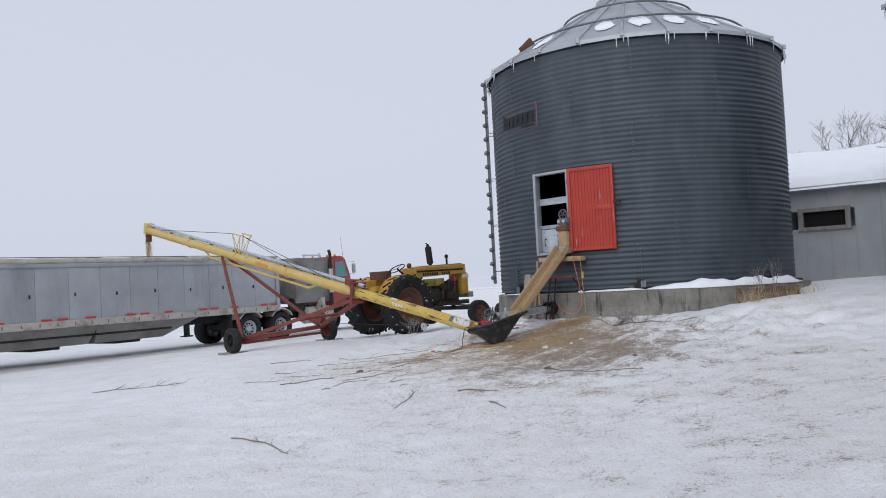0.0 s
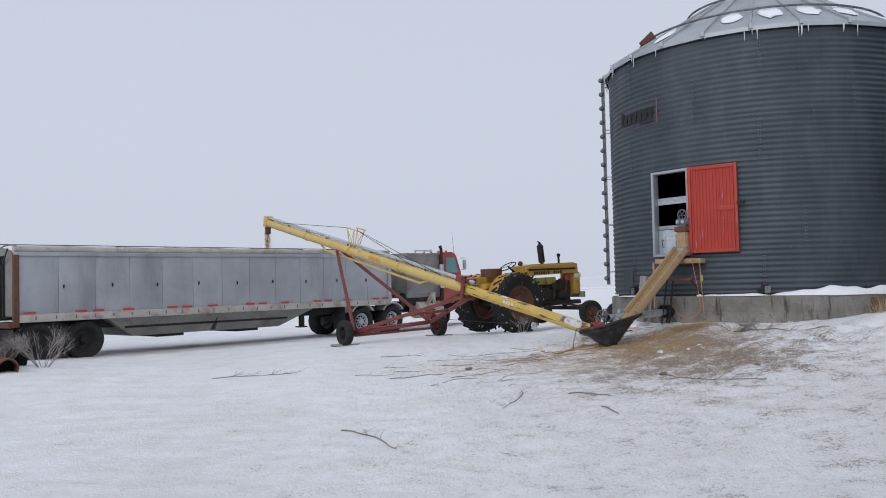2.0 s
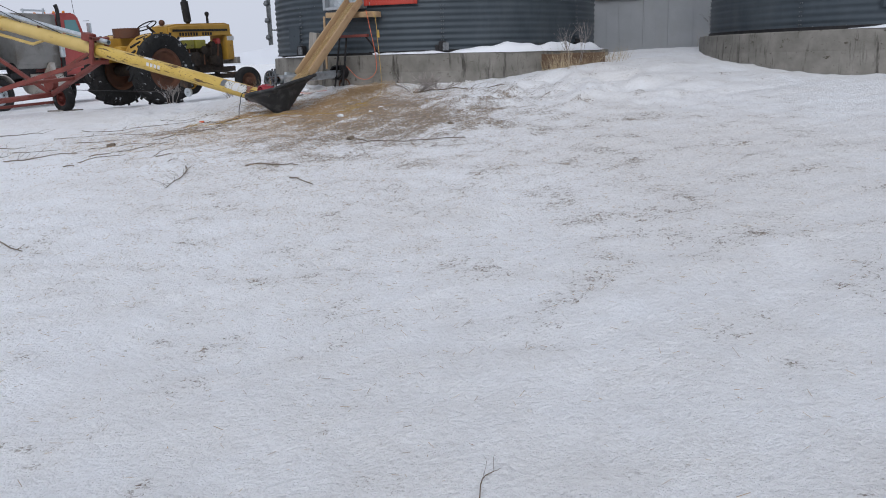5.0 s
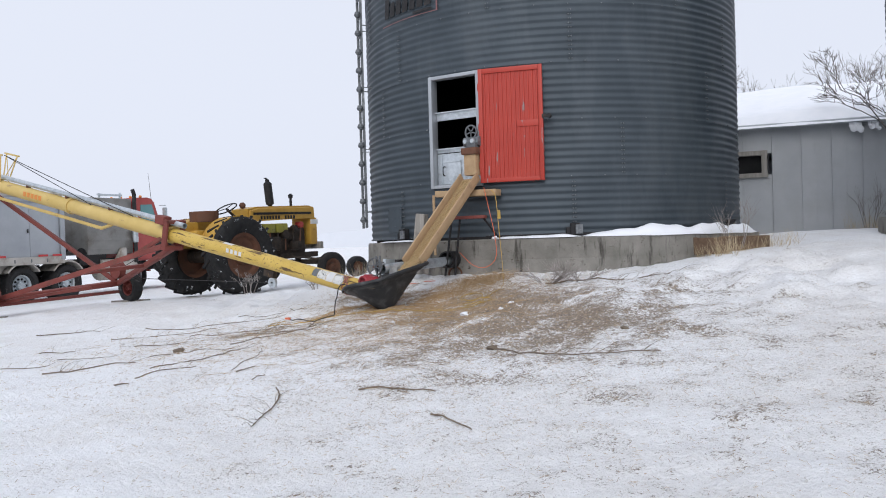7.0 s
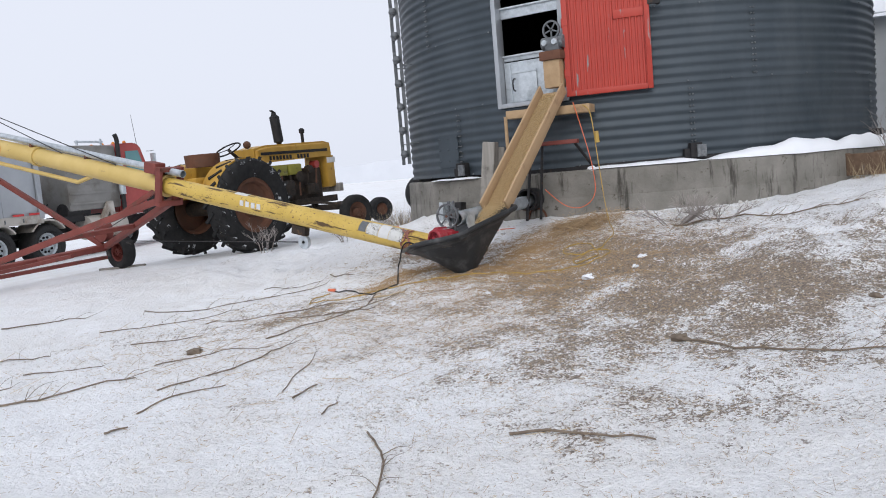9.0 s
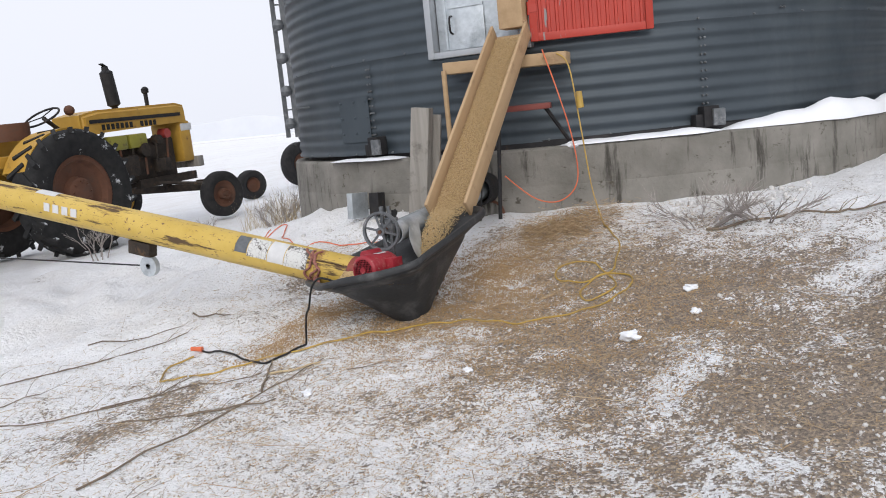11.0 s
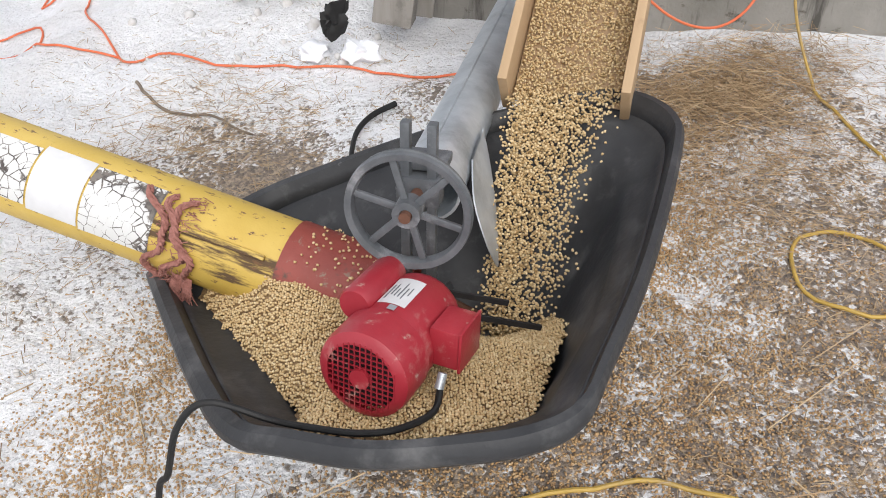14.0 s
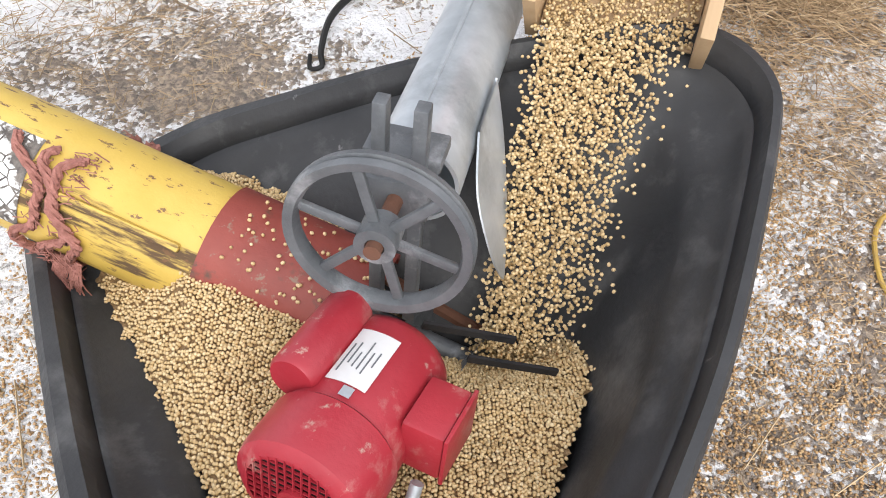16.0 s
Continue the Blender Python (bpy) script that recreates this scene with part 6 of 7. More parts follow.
bm = B()
box(bm, (0, 0, 0), (0.02, 1.8, 0.62), Matrix.Translation((16.52, TW / 2, 2.53)) @ pose(0, 0, 0, 0, -21, 0))
part("windscreen", bm, M_glass, truck)
bm = B()
box(bm, (17.5, TW / 2, 1.55), (1.9, 1.5, 1.05), None, 0.14)
part("bonnet", bm, M_cabred, truck, "faded red bonnet")
for y in (0.2, TW - 0.2):
    bm = B()
    lathe(bm, ((0.56, -0.2), (0.62, -0.2), (0.62, 0.2), (0.56, 0.2), (0.56, -0.2)), 16, Matrix.Translation((17.5, y, 0.52)) @ side_turn, radians(190), radians(350))
    part("wing", bm, M_cabred, truck)
bm = B()
rod(bm, (14.1, 0.32, 0.82), (15.35, 0.32, 0.82), 0.31, None, 28)
part("fuel_tank", bm, M_tarp, truck, "cream fuel tank")
bm = B()
rod(bm, (13.55, 0.4, 1.28), (14.3, 0.4, 1.28), 0.2, None, 20)
box(bm, (14.0, 0.5, 1.08), (1.3, 0.5, 0.16))
part("air_tank", bm, M_dark, truck)
bm = B()
plate(bm, ((14.45, 1.0), (14.75, 1.45), (14.95, 1.45), (15.0, 1.0), (14.85, 1.0), (14.8, 1.2), (14.65, 1.0)), 0.05, Matrix.Translation((0, 0.12, 0)) @ pose(0, 0, 0, 90, 0, 0))
part("step_bracket", bm, M_tarp, truck)
bm = B()
sweep(bm, spline([(15.32, 0.05, 1.0), (15.32, 0.05, 2.7), (15.32, 0.05, 3.05), (15.26, 0.05, 3.2)], 4), 0.06, 14)
part("exhaust_stack", bm, M_dark, truck)
bm = B()
lathe(bm, ((0.085, 0), (0.085, 0.9)), 16, Matrix.Translation((15.32, 0.05, 1.6)))
part("stack_shield", bm, M_galv, truck)
bm = B()
box(bm, (16.55, -0.02, 2.5), (0.06, 0.16, 0.36), None, 0.02)
rod(bm, (16.5, 0.15, 2.75), (16.55, -0.06, 2.75), 0.012), rod(bm, (16.5, 0.15, 2.3), (16.55, -0.06, 2.3), 0.012)
part("mirror", bm, M_galv, truck)
bm = B()
rod(bm, (16.2, 0.2, 2.95), (16.0, 0.1, 3.75), 0.008, 0.004, 6)
part("aerial", bm, M_dark, truck)
for y in (0.5, 0.9, 1.3, 1.7):
    bm = B()
    bmesh.ops.create_icosphere(bm, subdivisions=2, radius=0.05, matrix=Matrix.Translation((16.05, y, 3.03)))
    part("roof_lamp", bm, M_orangelamp, truck)
for k in range(3):
    bm = B()
    sweep(bm, spline([(13.4, 0.7 + 0.1 * k, 1.5), (13.1 - 0.1 * k, 0.7, 1.25 - 0.1 * k), (12.8, 0.8, 1.4)], 6), 0.02, 8)
    part("air_hose", bm, M_black, truck)

# ---- farm tractor ----
hd = math.degrees(math.atan2(0.69, 0.72))
TRC = Matrix.Translation((-1.63, 22.19, 0.585)) @ pose(0, 0, 0, 0, -1.5, hd)
tractor = thing("farm_tractor", TRC, "old oxidised yellow farm tractor with snow-caked rear tyres", "tractor")
for y, flip in ((-0.74, 1), (0.74, -1)):
    m = Matrix.Translation((0, y, 0.72)) @ pose(0, 0, 0, 90 if flip < 0 else -90, 0, 0)
    wheel(tractor, m, 0.77, 0.42, 0.44, M_rust, M_snowtyre, 20, -0.05)
for y, flip in ((-1.0, 1), (1.0, -1)):
    m = Matrix.Translation((2.4, y, 0.33)) @ pose(0, 0, 0, 0, 0, -14) @ pose(0, 0, 0, 90 if flip < 0 else -90, 0, 0)
    wheel(tractor, m, 0.335, 0.2, 0.19, M_rust if y < 0 else M_tractor, M_tyre, 0, -0.04)
bm = B()
prof = ((0.72, 1.36), (0.72, 1.66), (1.0, 1.71), (2.55, 1.73), (2.72, 1.69), (2.74, 1.40), (2.55, 1.44), (1.0, 1.40))
plate(bm, prof, 0.6, Matrix.Translation((0, 0.3, 0)) @ pose(0, 0, 0, 90, 0, 0))
bmesh.ops.bevel(bm, geom=[e for e in bm.edges if abs(e.verts[0].co.y - e.verts[1].co.y) < 0.01 and max(e.verts[0].co.z, e.verts[1].co.z) > 1.64], offset=0.05, segments=3, affect="EDGES")
part("hood", bm, M_tractor, tractor, "faded yellow hood")
bm = B()
box(bm, (1.7, -0.306, 1.56), (1.75, 0.01, 0.05))
part("hood_stripe", bm, M_dark, tractor, "dark side stripe")
for i in range(11):
    bm = B()
    box(bm, (1.05 + i * 0.085 + (0.12 if i > 6 else 0), -0.305, 1.475), (0.05, 0.01, 0.075))
    part("letter_block", bm, M_dark, tractor, "dark block mark")
bm = B()
box(bm, (2.66, 0, 1.15), (0.24, 0.58, 0.62), None, 0.05)
part("grille_shell", bm, M_tractor, tractor, "yellow grille shell")
bm = B()
box(bm, (2.68, 0, 1.36), (0.235, 0.586, 0.11), None, 0.01)
part("headlamp_band", bm, M_whiteplain, tractor, "pale headlamp band")
bm = B()
for k in range(6):
    box(bm, (2.785, -0.2 + k * 0.08, 1.1), (0.02, 0.03, 0.45))
part("grille_bars", bm, M_dark, tractor)
bm = B()
box(bm, (1.65, 0, 0.95), (1.6, 0.42, 0.6), None, 0.05)
part("engine_block", bm, M_engine, tractor, "greasy dark engine")
for c, s in (((1.35, -0.24, 0.9), (0.5, 0.14, 0.3)), ((2.1, -0.24, 0.85), (0.3, 0.12, 0.2))):
    bm = B()
    box(bm, c, s, None, 0.04)
    part("engine_housing", bm, M_engine, tractor)
for x, z, r in ((1.75, 1.1, 0.1), (2.05, 1.22, 0.07)):
    bm = B()
    rod(bm, (x, -0.32, z), (x, -0.2, z), r, None, 16)
    part("engine_pulley", bm, M_engine, tractor)
for k in range(6):
    bm = B()
    rod(bm, (1.1 + k * 0.22, -0.26, 0.75), (1.05 + k * 0.24, -0.28, 1.3), 0.018, None, 6)
    part("engine_pipe", bm, M_rust if k % 2 else M_engine, tractor)
for x in (1.28, 1.66):
    bm = B()
    box(bm, (x, -0.23, 1.24), (0.34, 0.14, 0.2), None, 0.03)
    part("valve_cover", bm, M_lime, tractor, "yellow-green engine cover")
bm = B()
rod(bm, (2.25, -0.3, 1.3), (2.25, -0.16, 1.3), 0.07, None, 16)
part("filter", bm, M_cabred, tractor, "red filter can")
bm = B()
box(bm, (0.45, 0, 0.75), (1.1, 0.4, 0.45), None, 0.06)
rod(bm, (0, -0.7, 0.72), (0, 0.7, 0.72), 0.13, None, 20)
part("transmission", bm, M_engine, tractor)
bm = B()
box(bm, (2.2, -0.2, 0.62), (1.2, 0.1, 0.12)), box(bm, (2.2, 0.2, 0.62), (1.2, 0.1, 0.12))
part("front_frame", bm, M_engine, tractor)
bm = B()
beam(bm, (2.4, -0.85, 0.46), (2.4, 0.85, 0.46), 0.1, 0.11, 0.01)
rod(bm, (2.4, -0.88, 0.3), (2.4, -0.88, 0.58), 0.045), rod(bm, (2.4, 0.88, 0.3), (2.4, 0.88, 0.58), 0.045)
rod(bm, (2.25, -0.85, 0.52), (1.9, -0.1, 0.62), 0.022), rod(bm, (2.4, 0, 0.46), (2.4, 0, 0.75), 0.07)
box(bm, (2.55, -0.55, 0.5), (0.1, 0.16, 0.1))
part("front_axle", bm, M_engine, tractor, "rusty wide front axle")
bm = B()
box(bm, (2.82, -0.05, 0.82), (0.12, 0.62, 0.16), None, 0.01)
part("front_bumper", bm, M_oldwood, tractor, "faded front bumper block")
for s in (-1, 1):
    bm = B()
    pts = [(0.72 * math.cos(radians(a)) * 1.06, 0.72 + 0.74 * math.sin(radians(a)) * 1.06) for a in range(25, 156, 10)]
    v = []
    for x, z in pts:
        v.append([bm.verts.new((x, s * y, zz)) for y, zz in ((0.40, z - 0.02), (0.42, z), (0.78, z + 0.01), (0.78, z - 0.02))])
    for i in range(len(pts) - 1):
        for k in range(3):
            bm.faces.new((v[i][k], v[i][k + 1], v[i + 1][k + 1], v[i + 1][k]))
    bmesh.ops.recalc_face_normals(bm, faces=bm.faces[:])
    plate(bm, [(x, z) for x, z in pts] + [(-0.5, 0.9), (0.5, 0.9)], 0.02, Matrix.Translation((0, s * 0.41, 0)) @ pose(0, 0, 0, 90, 0, 0))
    part("fender", bm, M_tractor, tractor, "yellow rear fender")
bm = B()
box(bm, (-0.35, 0, 1.18), (0.75, 0.75, 0.14), None, 0.03)
part("platform", bm, M_tractor, tractor)
bm = B()
rod(bm, (-0.22, 0.0, 1.42), (-0.22, 0.0, 1.63), 0.28, 0.29, 20)
part("seat", bm, M_rust, tractor, "rust-brown round seat")
bm = B()
box(bm, (-0.75, 0.1, 1.32), (0.5, 0.5, 0.2), None, 0.03)
part("tool_box", bm, M_tractor, tractor)
bm = B()
rod(bm, (0.75, 0, 1.38), (0.38, 0, 1.67), 0.028, None, 10)
part("steering_column", bm, M_engine, tractor)
bm = B()
sm = Matrix.Translation((0.36, 0, 1.68)) @ pose(0, 0, 0, 0, -28, 0)
sweep(bm, [sm @ Vector((0.23 * math.cos(i * math.pi / 14), 0.23 * math.sin(i * math.pi / 14), 0)) for i in range(29)], 0.014, 8)
for i in range(3):
    a = i * 2.09
    rod(bm, sm @ Vector((0, 0, 0)), sm @ Vector((0.22 * math.cos(a), 0.22 * math.sin(a), 0)), 0.008, None, 6)
part("steering_wheel", bm, M_dark, tractor, "thin black steering wheel")
bm = B()
bmesh.ops.create_icosphere(bm, subdivisions=2, radius=0.07, matrix=Matrix.Translation((0.72, -0.1, 1.74)))
part("dash_knob", bm, M_rust, tractor)
bm = B()
lathe(bm, ((0.04, 0), (0.045, 0.04), (0.09, 0.07), (0.09, 0.52), (0.05, 0.55), (0.04, 0.6)), 20, Matrix.Translation((1.5, -0.12, 1.7)) @ pose(0, 0, 0, 0, -6, 0))
part("exhaust_muffler", bm, M_dark, tractor, "black upright muffler")
bm = B()
box(bm, (0, 0, 0), (0.1, 0.07, 0.012), Matrix.Translation((1.42, -0.12, 2.31)) @ pose(0, 0, 0, 0, 28, 0))
part("rain_cap", bm, M_dark, tractor)
bm = B()
lathe(bm, ((0.03, 0), (0.03, 0.2), (0.05, 0.21), (0.055, 0.27), (0.02, 0.3), (0.0, 0.3)), 14, Matrix.Translation((2.15, -0.1, 1.7)))
part("air_intake", bm, M_dark, tractor)

# implement tyres standing behind the bin
for x, y, r in ((1.62, 25.6, 0.26), (2.75, 26.4, 0.42)):
    sp = thing("spare_tyre", Matrix.Translation((x, y, ground_z(x, y) + r)) @ pose(0, 0, 0, 0, 0, 20), "dark worn tyre standing in the snow", "tyre", "standing tyres")
    wheel(sp, pose(0, 0, 0, 90, 0, 0), r, 0.24, r * 0.5, M_rust, None, 0, 0.0)


# ---- cords ----
yc = thing("extension_cord", Matrix.Identity(4), "muddy yellow extension cord coiled on the chaff", "cord")
YC = ((-0.49, 15.29), (-0.28, 15.26), (-0.09, 15.22), (0.08, 15.10), (0.3, 15.04), (0.54, 14.95), (0.75, 14.86), (1.02, 14.77), (1.16, 14.64), (1.25, 14.49), (1.46, 14.48), (1.68, 14.44), (1.93, 14.48),
      (2.09, 14.66), (2.0, 14.81), (1.8, 14.75), (1.7, 14.58), (1.83, 14.52), (1.97, 14.65), (2.03, 15.0), (1.9, 15.12), (1.77, 15.01), (1.83, 14.84), (2.04, 14.81), (2.2, 14.97), (2.38, 15.2), (2.52, 15.6))
pts = on_snow(YC, 0.008, 6)
pts += [Vector(p) for p in spline([pts[-1], (2.56, 15.78, 1.15), (2.55, 15.86, 1.6), (2.54, 15.95, 2.05), (2.5, 16.05, 2.16)], 6)[1:]]
part("cable", sweep(B(), pts, 0.0054, 7), M_ycord, yc)
bm = B()
rod(bm, (2.555, 15.85, 1.74), (2.555, 15.86, 1.86), 0.026, 0.022, 12)
part("connector", bm, M_ycord, yc, "yellow connector")
part("cable", sweep(B(), on_snow(((-0.50, 15.29), (-0.63, 15.40), (-0.63, 15.50), (-0.56, 15.66), (-0.42, 15.72)), 0.008, 6), 0.0054, 7), M_ycord, yc)
oc = thing("extension_cord", Matrix.Identity(4), "bright orange extension cord lying over snow", "cord")
OC = ((1.05, 19.6), (0.75, 18.9), (0.5, 18.4), (0.75, 18.3), (0.62, 17.9), (0.62, 17.42), (0.66, 17.18), (0.91, 17.0), (1.24, 16.75), (1.5, 16.45), (1.7, 16.25))
part("cable", sweep(B(), on_snow(OC, 0.008, 8), 0.0048, 7), M_ocord, oc)
part("cable", sweep(B(), on_snow(((-0.07, 17.69), (0.27, 17.62), (0.43, 17.92), (0.17, 18.1), (0.4, 17.5), (0.62, 17.3)), 0.008, 8), 0.0048, 7), M_ocord, oc)
part("cable", sweep(B(), spline([(2.06, 16.2, 1.28), (2.2, 16.0, 1.1), (2.36, 15.9, 1.07), (2.5, 15.88, 1.2), (2.5, 15.9, 1.5), (2.45, 16.0, 1.9), (2.42, 16.12, 2.2)], 8), 0.0048, 7), M_ocord, oc)


# ---- sticks, stalks, branches ----
def stick(pts, r, label, mat=M_bark, twigs=0, seed=0, name="stick"):
    rng = random.Random(seed)
    r = r * 0.58
    s = on_snow(pts, r * 0.8 + 0.004, 5)
    s = [p + Vector((rng.uniform(-1, 1), rng.uniform(-1, 1), 0)) * r * 0.8 for p in s]
    it = thing(name, Matrix.Identity(4), label, "stick" if name == "stick" else "branch")
    part("stem", sweep(B(), s, r, 7, r * 0.55), mat, it)
    d = (s[-1] - s[0])
    for k in range(twigs):
        i = rng.randrange(len(s) // 3, len(s))
        q = s[i]
        ang = math.atan2(d.y, d.x) + rng.uniform(-0.9, 0.9)
        ln = rng.uniform(0.08, 0.3) * min(1.0, d.length)
        e = q + Vector((math.cos(ang) * ln, math.sin(ang) * ln, rng.uniform(0.0, 0.12)))
        e.z = max(e.z, ground_z(e.x, e.y) + 0.006)
        mid = (q + e) / 2 + Vector((rng.uniform(-.02, .02), rng.uniform(-.02, .02), rng.uniform(0, .03)))
        part("twig", sweep(B(), spline([q, mid, e], 3), r * 0.35, 5, r * 0.12), mat, it)


SOLO = (
    (((0.03, 11.32), (0.3, 11.1), (0.57, 10.86)), 0.014, 0), (((0.42, 10.29), (0.52, 10.1), (0.59, 9.82)), 0.013, 0),
    (((-3.73, 16.87), (-3.25, 16.93), (-2.89, 16.79)), 0.012, 4), (((-2.86, 13.6), (-2.53, 13.59), (-2.0, 13.74)), 0.014, 6), (((-1.87, 12.8), (-1.63, 13.0), (-1.35, 13.07)), 0.010, 2),
    (((-0.95, 12.41), (-0.79, 12.66)), 0.011, 0), (((-2.0, 12.42), (-1.88, 12.5)), 0.012, 0), (((-2.29, 16.76), (-1.43, 16.13), (-0.41, 16.25)), 0.010, 8), (((-2.92, 14.46), (-2.32, 14.33)), 0.009, 3),
    (((-3.29, 15.22), (-2.88, 15.19)), 0.010, 2), (((-0.81, 12.09), (-0.7, 12.28)), 0.008, 2), (((-1.07, 14.21), (-0.24, 14.66), (0.2, 14.85)), 0.009, 6), (((-1.8, 13.25), (-1.21, 13.57), (-0.86, 14.03)), 0.010, 6),
    (((-1.0, 12.71), (-0.79, 13.24), (-0.72, 13.53)), 0.007, 2), (((-0.97, 15.23), (-0.74, 15.22), (-0.51, 15.15), (-0.13, 14.99)), 0.008, 3), (((-0.18, 14.73), (-0.04, 15.1)), 0.012, 0),
    (((0.26, 14.60), (0.47, 14.52)), 0.005, 0), (((-1.04, 16.48), (-0.43, 16.41)), 0.008, 0), (((-0.32, 16.61), (-0.11, 16.26)), 0.011, 1), (((-0.56, 14.72), (-0.13, 14.56)), 0.012, 1),
    (((0.61, 16.99), (0.65, 16.8), (0.78, 16.66), (0.87, 16.51)), 0.011, 0), (((-2.65, 9.7), (-2.13, 9.15), (-1.78, 8.62)), 0.013, 9), (((-2.88, 6.86), (-2.38, 6.28)), 0.008, 0),
    (((0.30, 3.98), (0.36, 4.12), (0.44, 4.18)), 0.004, 2), (((-1.6, 15.4), (-0.9, 15.2), (-0.4, 15.3)), 0.008, 4), (((-2.6, 15.9), (-1.9, 15.7), (-1.3, 15.75)), 0.009, 5), (((-2.2, 15.0), (-1.6, 14.9)), 0.010, 3),
    (((-1.9, 14.0), (-1.4, 14.1), (-1.05, 13.95)), 0.008, 4), (((-3.6, 14.2), (-2.9, 14.05)), 0.010, 5), (((-0.9, 14.9), (-0.5, 14.75)), 0.008, 2))
for i, (pts, r, tw) in enumerate(SOLO):
    stick(pts, r, "dry brown dead stalk lying on trampled snow", M_bark, tw, i)
stick(((-0.09, 14.9), (0.05, 14.84), (0.17, 14.82)), 0.013, "peeled pale stick lying on dirty snow", M_pale, 1, 50)
stick(((1.37, 12.08), (1.5, 11.72), (1.73, 11.42), (2.1, 11.15), (2.5, 11.0)), 0.012, "long dry weed stalk with a bushy head", M_bark, 14, 51, "branch")
stick(((2.88, 14.93), (3.66, 14.67), (4.02, 14.58), (4.5, 14.3)), 0.016, "long dead branch lying on the snow bank", M_bark, 10, 52, "branch")
stick(((-0.61, 11.7), (-0.59, 11.33), (-0.66, 11.04), (-0.8, 10.7)), 0.011, "forked dry weed lying on the snow", M_bark, 16, 53, "branch")
stick(((-6.36, 14.52), (-5.62, 14.59), (-4.8, 14.67)), 0.014, "dry branch with fine twigs on the snow", M_bark, 16, 54, "branch")
bm = B()
sweep(bm, spline([Vector((x, y, ground_z(x, y) + z)) for x, y, z in ((1.05, 16.19, .01), (1.035, 16.155, .01), (1.06, 16.14, .012), (1.075, 16.18, .014), (1.13, 16.25, .02), (1.21, 16.30, .025), (1.31, 16.32, .02))], 5), 0.005, 8, 0.011)
tagged(obj("hook_strap", bm, M_black, None), "black rubber tie strap with a wire hook", "strap")
for x, y, s in ((1.37, 12.08, 0.07), (-1.62, 14.3, 0.08), (2.6, 11.9, 0.05)):
    bm = B()
    bmesh.ops.create_icosphere(bm, subdivisions=3, radius=s)
    for v in bm.verts:
        v.co *= 0.75 + 0.5 * noise.noise(v.co * 22)
        v.co.z *= 0.5
    tagged(obj("root_clod", bm, M_bark, None, "", True, Matrix.Translation((x, y, ground_z(x, y) + s * 0.2))), "dark earthy root clod on the snow", "clod")


# ---- shrubs, weeds, trees ----
def shrub(at, h, n, label, mat, seed, spread=0.5, name="shrub", depth=3, r0=0.012):
    rng = random.Random(seed)
    bm = B()

    def grow(p, d, ln, r, lev):
        q = p + d * ln
        mid = (p + q) / 2 + Vector((rng.uniform(-1, 1), rng.uniform(-1, 1), rng.uniform(-.5, 1))) * ln * 0.08
        sweep(bm, [p, mid, q], r, 5 if lev else 6, r * 0.55)
        if lev < depth:
            for k in range(rng.randint(2, 4)):
                t = rng.uniform(0.45, 1.0)
                nd = (d + Vector((rng.uniform(-1, 1), rng.uniform(-1, 1), rng.uniform(-0.2, 0.7))) * 0.75).normalized()
                grow(p + (q - p) * t, nd, ln * rng.uniform(0.5, 0.75), r * 0.55, lev + 1)
    z = ground_z(*at)
    for k in range(n):
        a = rng.uniform(0, 2 * math.pi)
        d = Vector((math.cos(a) * spread, math.sin(a) * spread, 1)).normalized()
        grow(Vector((at[0] + 0.08 * math.cos(a), at[1] + 0.08 * math.sin(a), z - 0.02)), d, h * rng.uniform(0.35, 0.5), r0, 0)
    return tagged(obj(name, bm, mat, None), label, name)


shrub((-10.6, 15.9), 1.0, 14, "frosted bare weed bush in front of the trailer", M_frost, 1, 0.8, "shrub", 4, 0.008)
shrub((-11.3, 15.6), 0.85, 10, "frosted bare weed bush in front of the trailer", M_frost, 2, 0.8, "shrub", 4, 0.008)
shrub((-13.6, 16.5), 1.1, 9, "frosted bare weed bush beside old culverts", M_frost, 3, 0.7)
shrub((-15.3, 17.0), 2.3, 9, "leafless winter shrub at the yard edge", M_twig, 4, 0.5, "shrub", 4, 0.02)
shrub((-16.8, 19.0), 2.6, 8, "leafless winter shrub at the yard edge", M_twig, 5, 0.5, "shrub", 4, 0.02)
shrub((-0.95, 20.3), 0.55, 5, "frosted weed stalk before the tractor tyre", M_frost, 6, 0.4, "shrub", 3, 0.008)
shrub((0.3, 20.6), 0.4, 5, "frosted weed stalk before the tractor tyre", M_frost, 7, 0.5, "shrub", 3, 0.008)
shrub((1.35, 21.5), 0.55, 10, "frosted dry weeds beside the foundation", M_frost, 8, 0.8, "shrub", 3, 0.008)
shrub((1.1, 20.7), 0.45, 9, "frosted dry weeds beside the foundation", M_frost, 9, 0.8, "shrub", 3, 0.008)
shrub((2.95, 15.05), 0.6, 14, "flattened grey weed stems on the snow bank", M_frost, 10, 1.6, "shrub", 2, 0.006)
shrub((3.3, 14.8), 0.55, 10, "flattened grey weed stems on the snow bank", M_frost, 11, 1.8, "shrub", 2, 0.006)
shrub((5.9, 15.35), 1.0, 5, "tall dry weed beside the bin", M_frost, 12, 0.25, "shrub", 2, 0.006)
for i, (x, y, h) in enumerate(((11.6, 19.6, 1.3), (12.0, 19.3, 1.0), (13.2, 18.7, 1.0), (12.5, 19.0, 0.7))):
    shrub((x, y), h, 5, "dry weed stalks before the shed", M_twig, 20 + i, 0.25, "shrub", 2, 0.007)


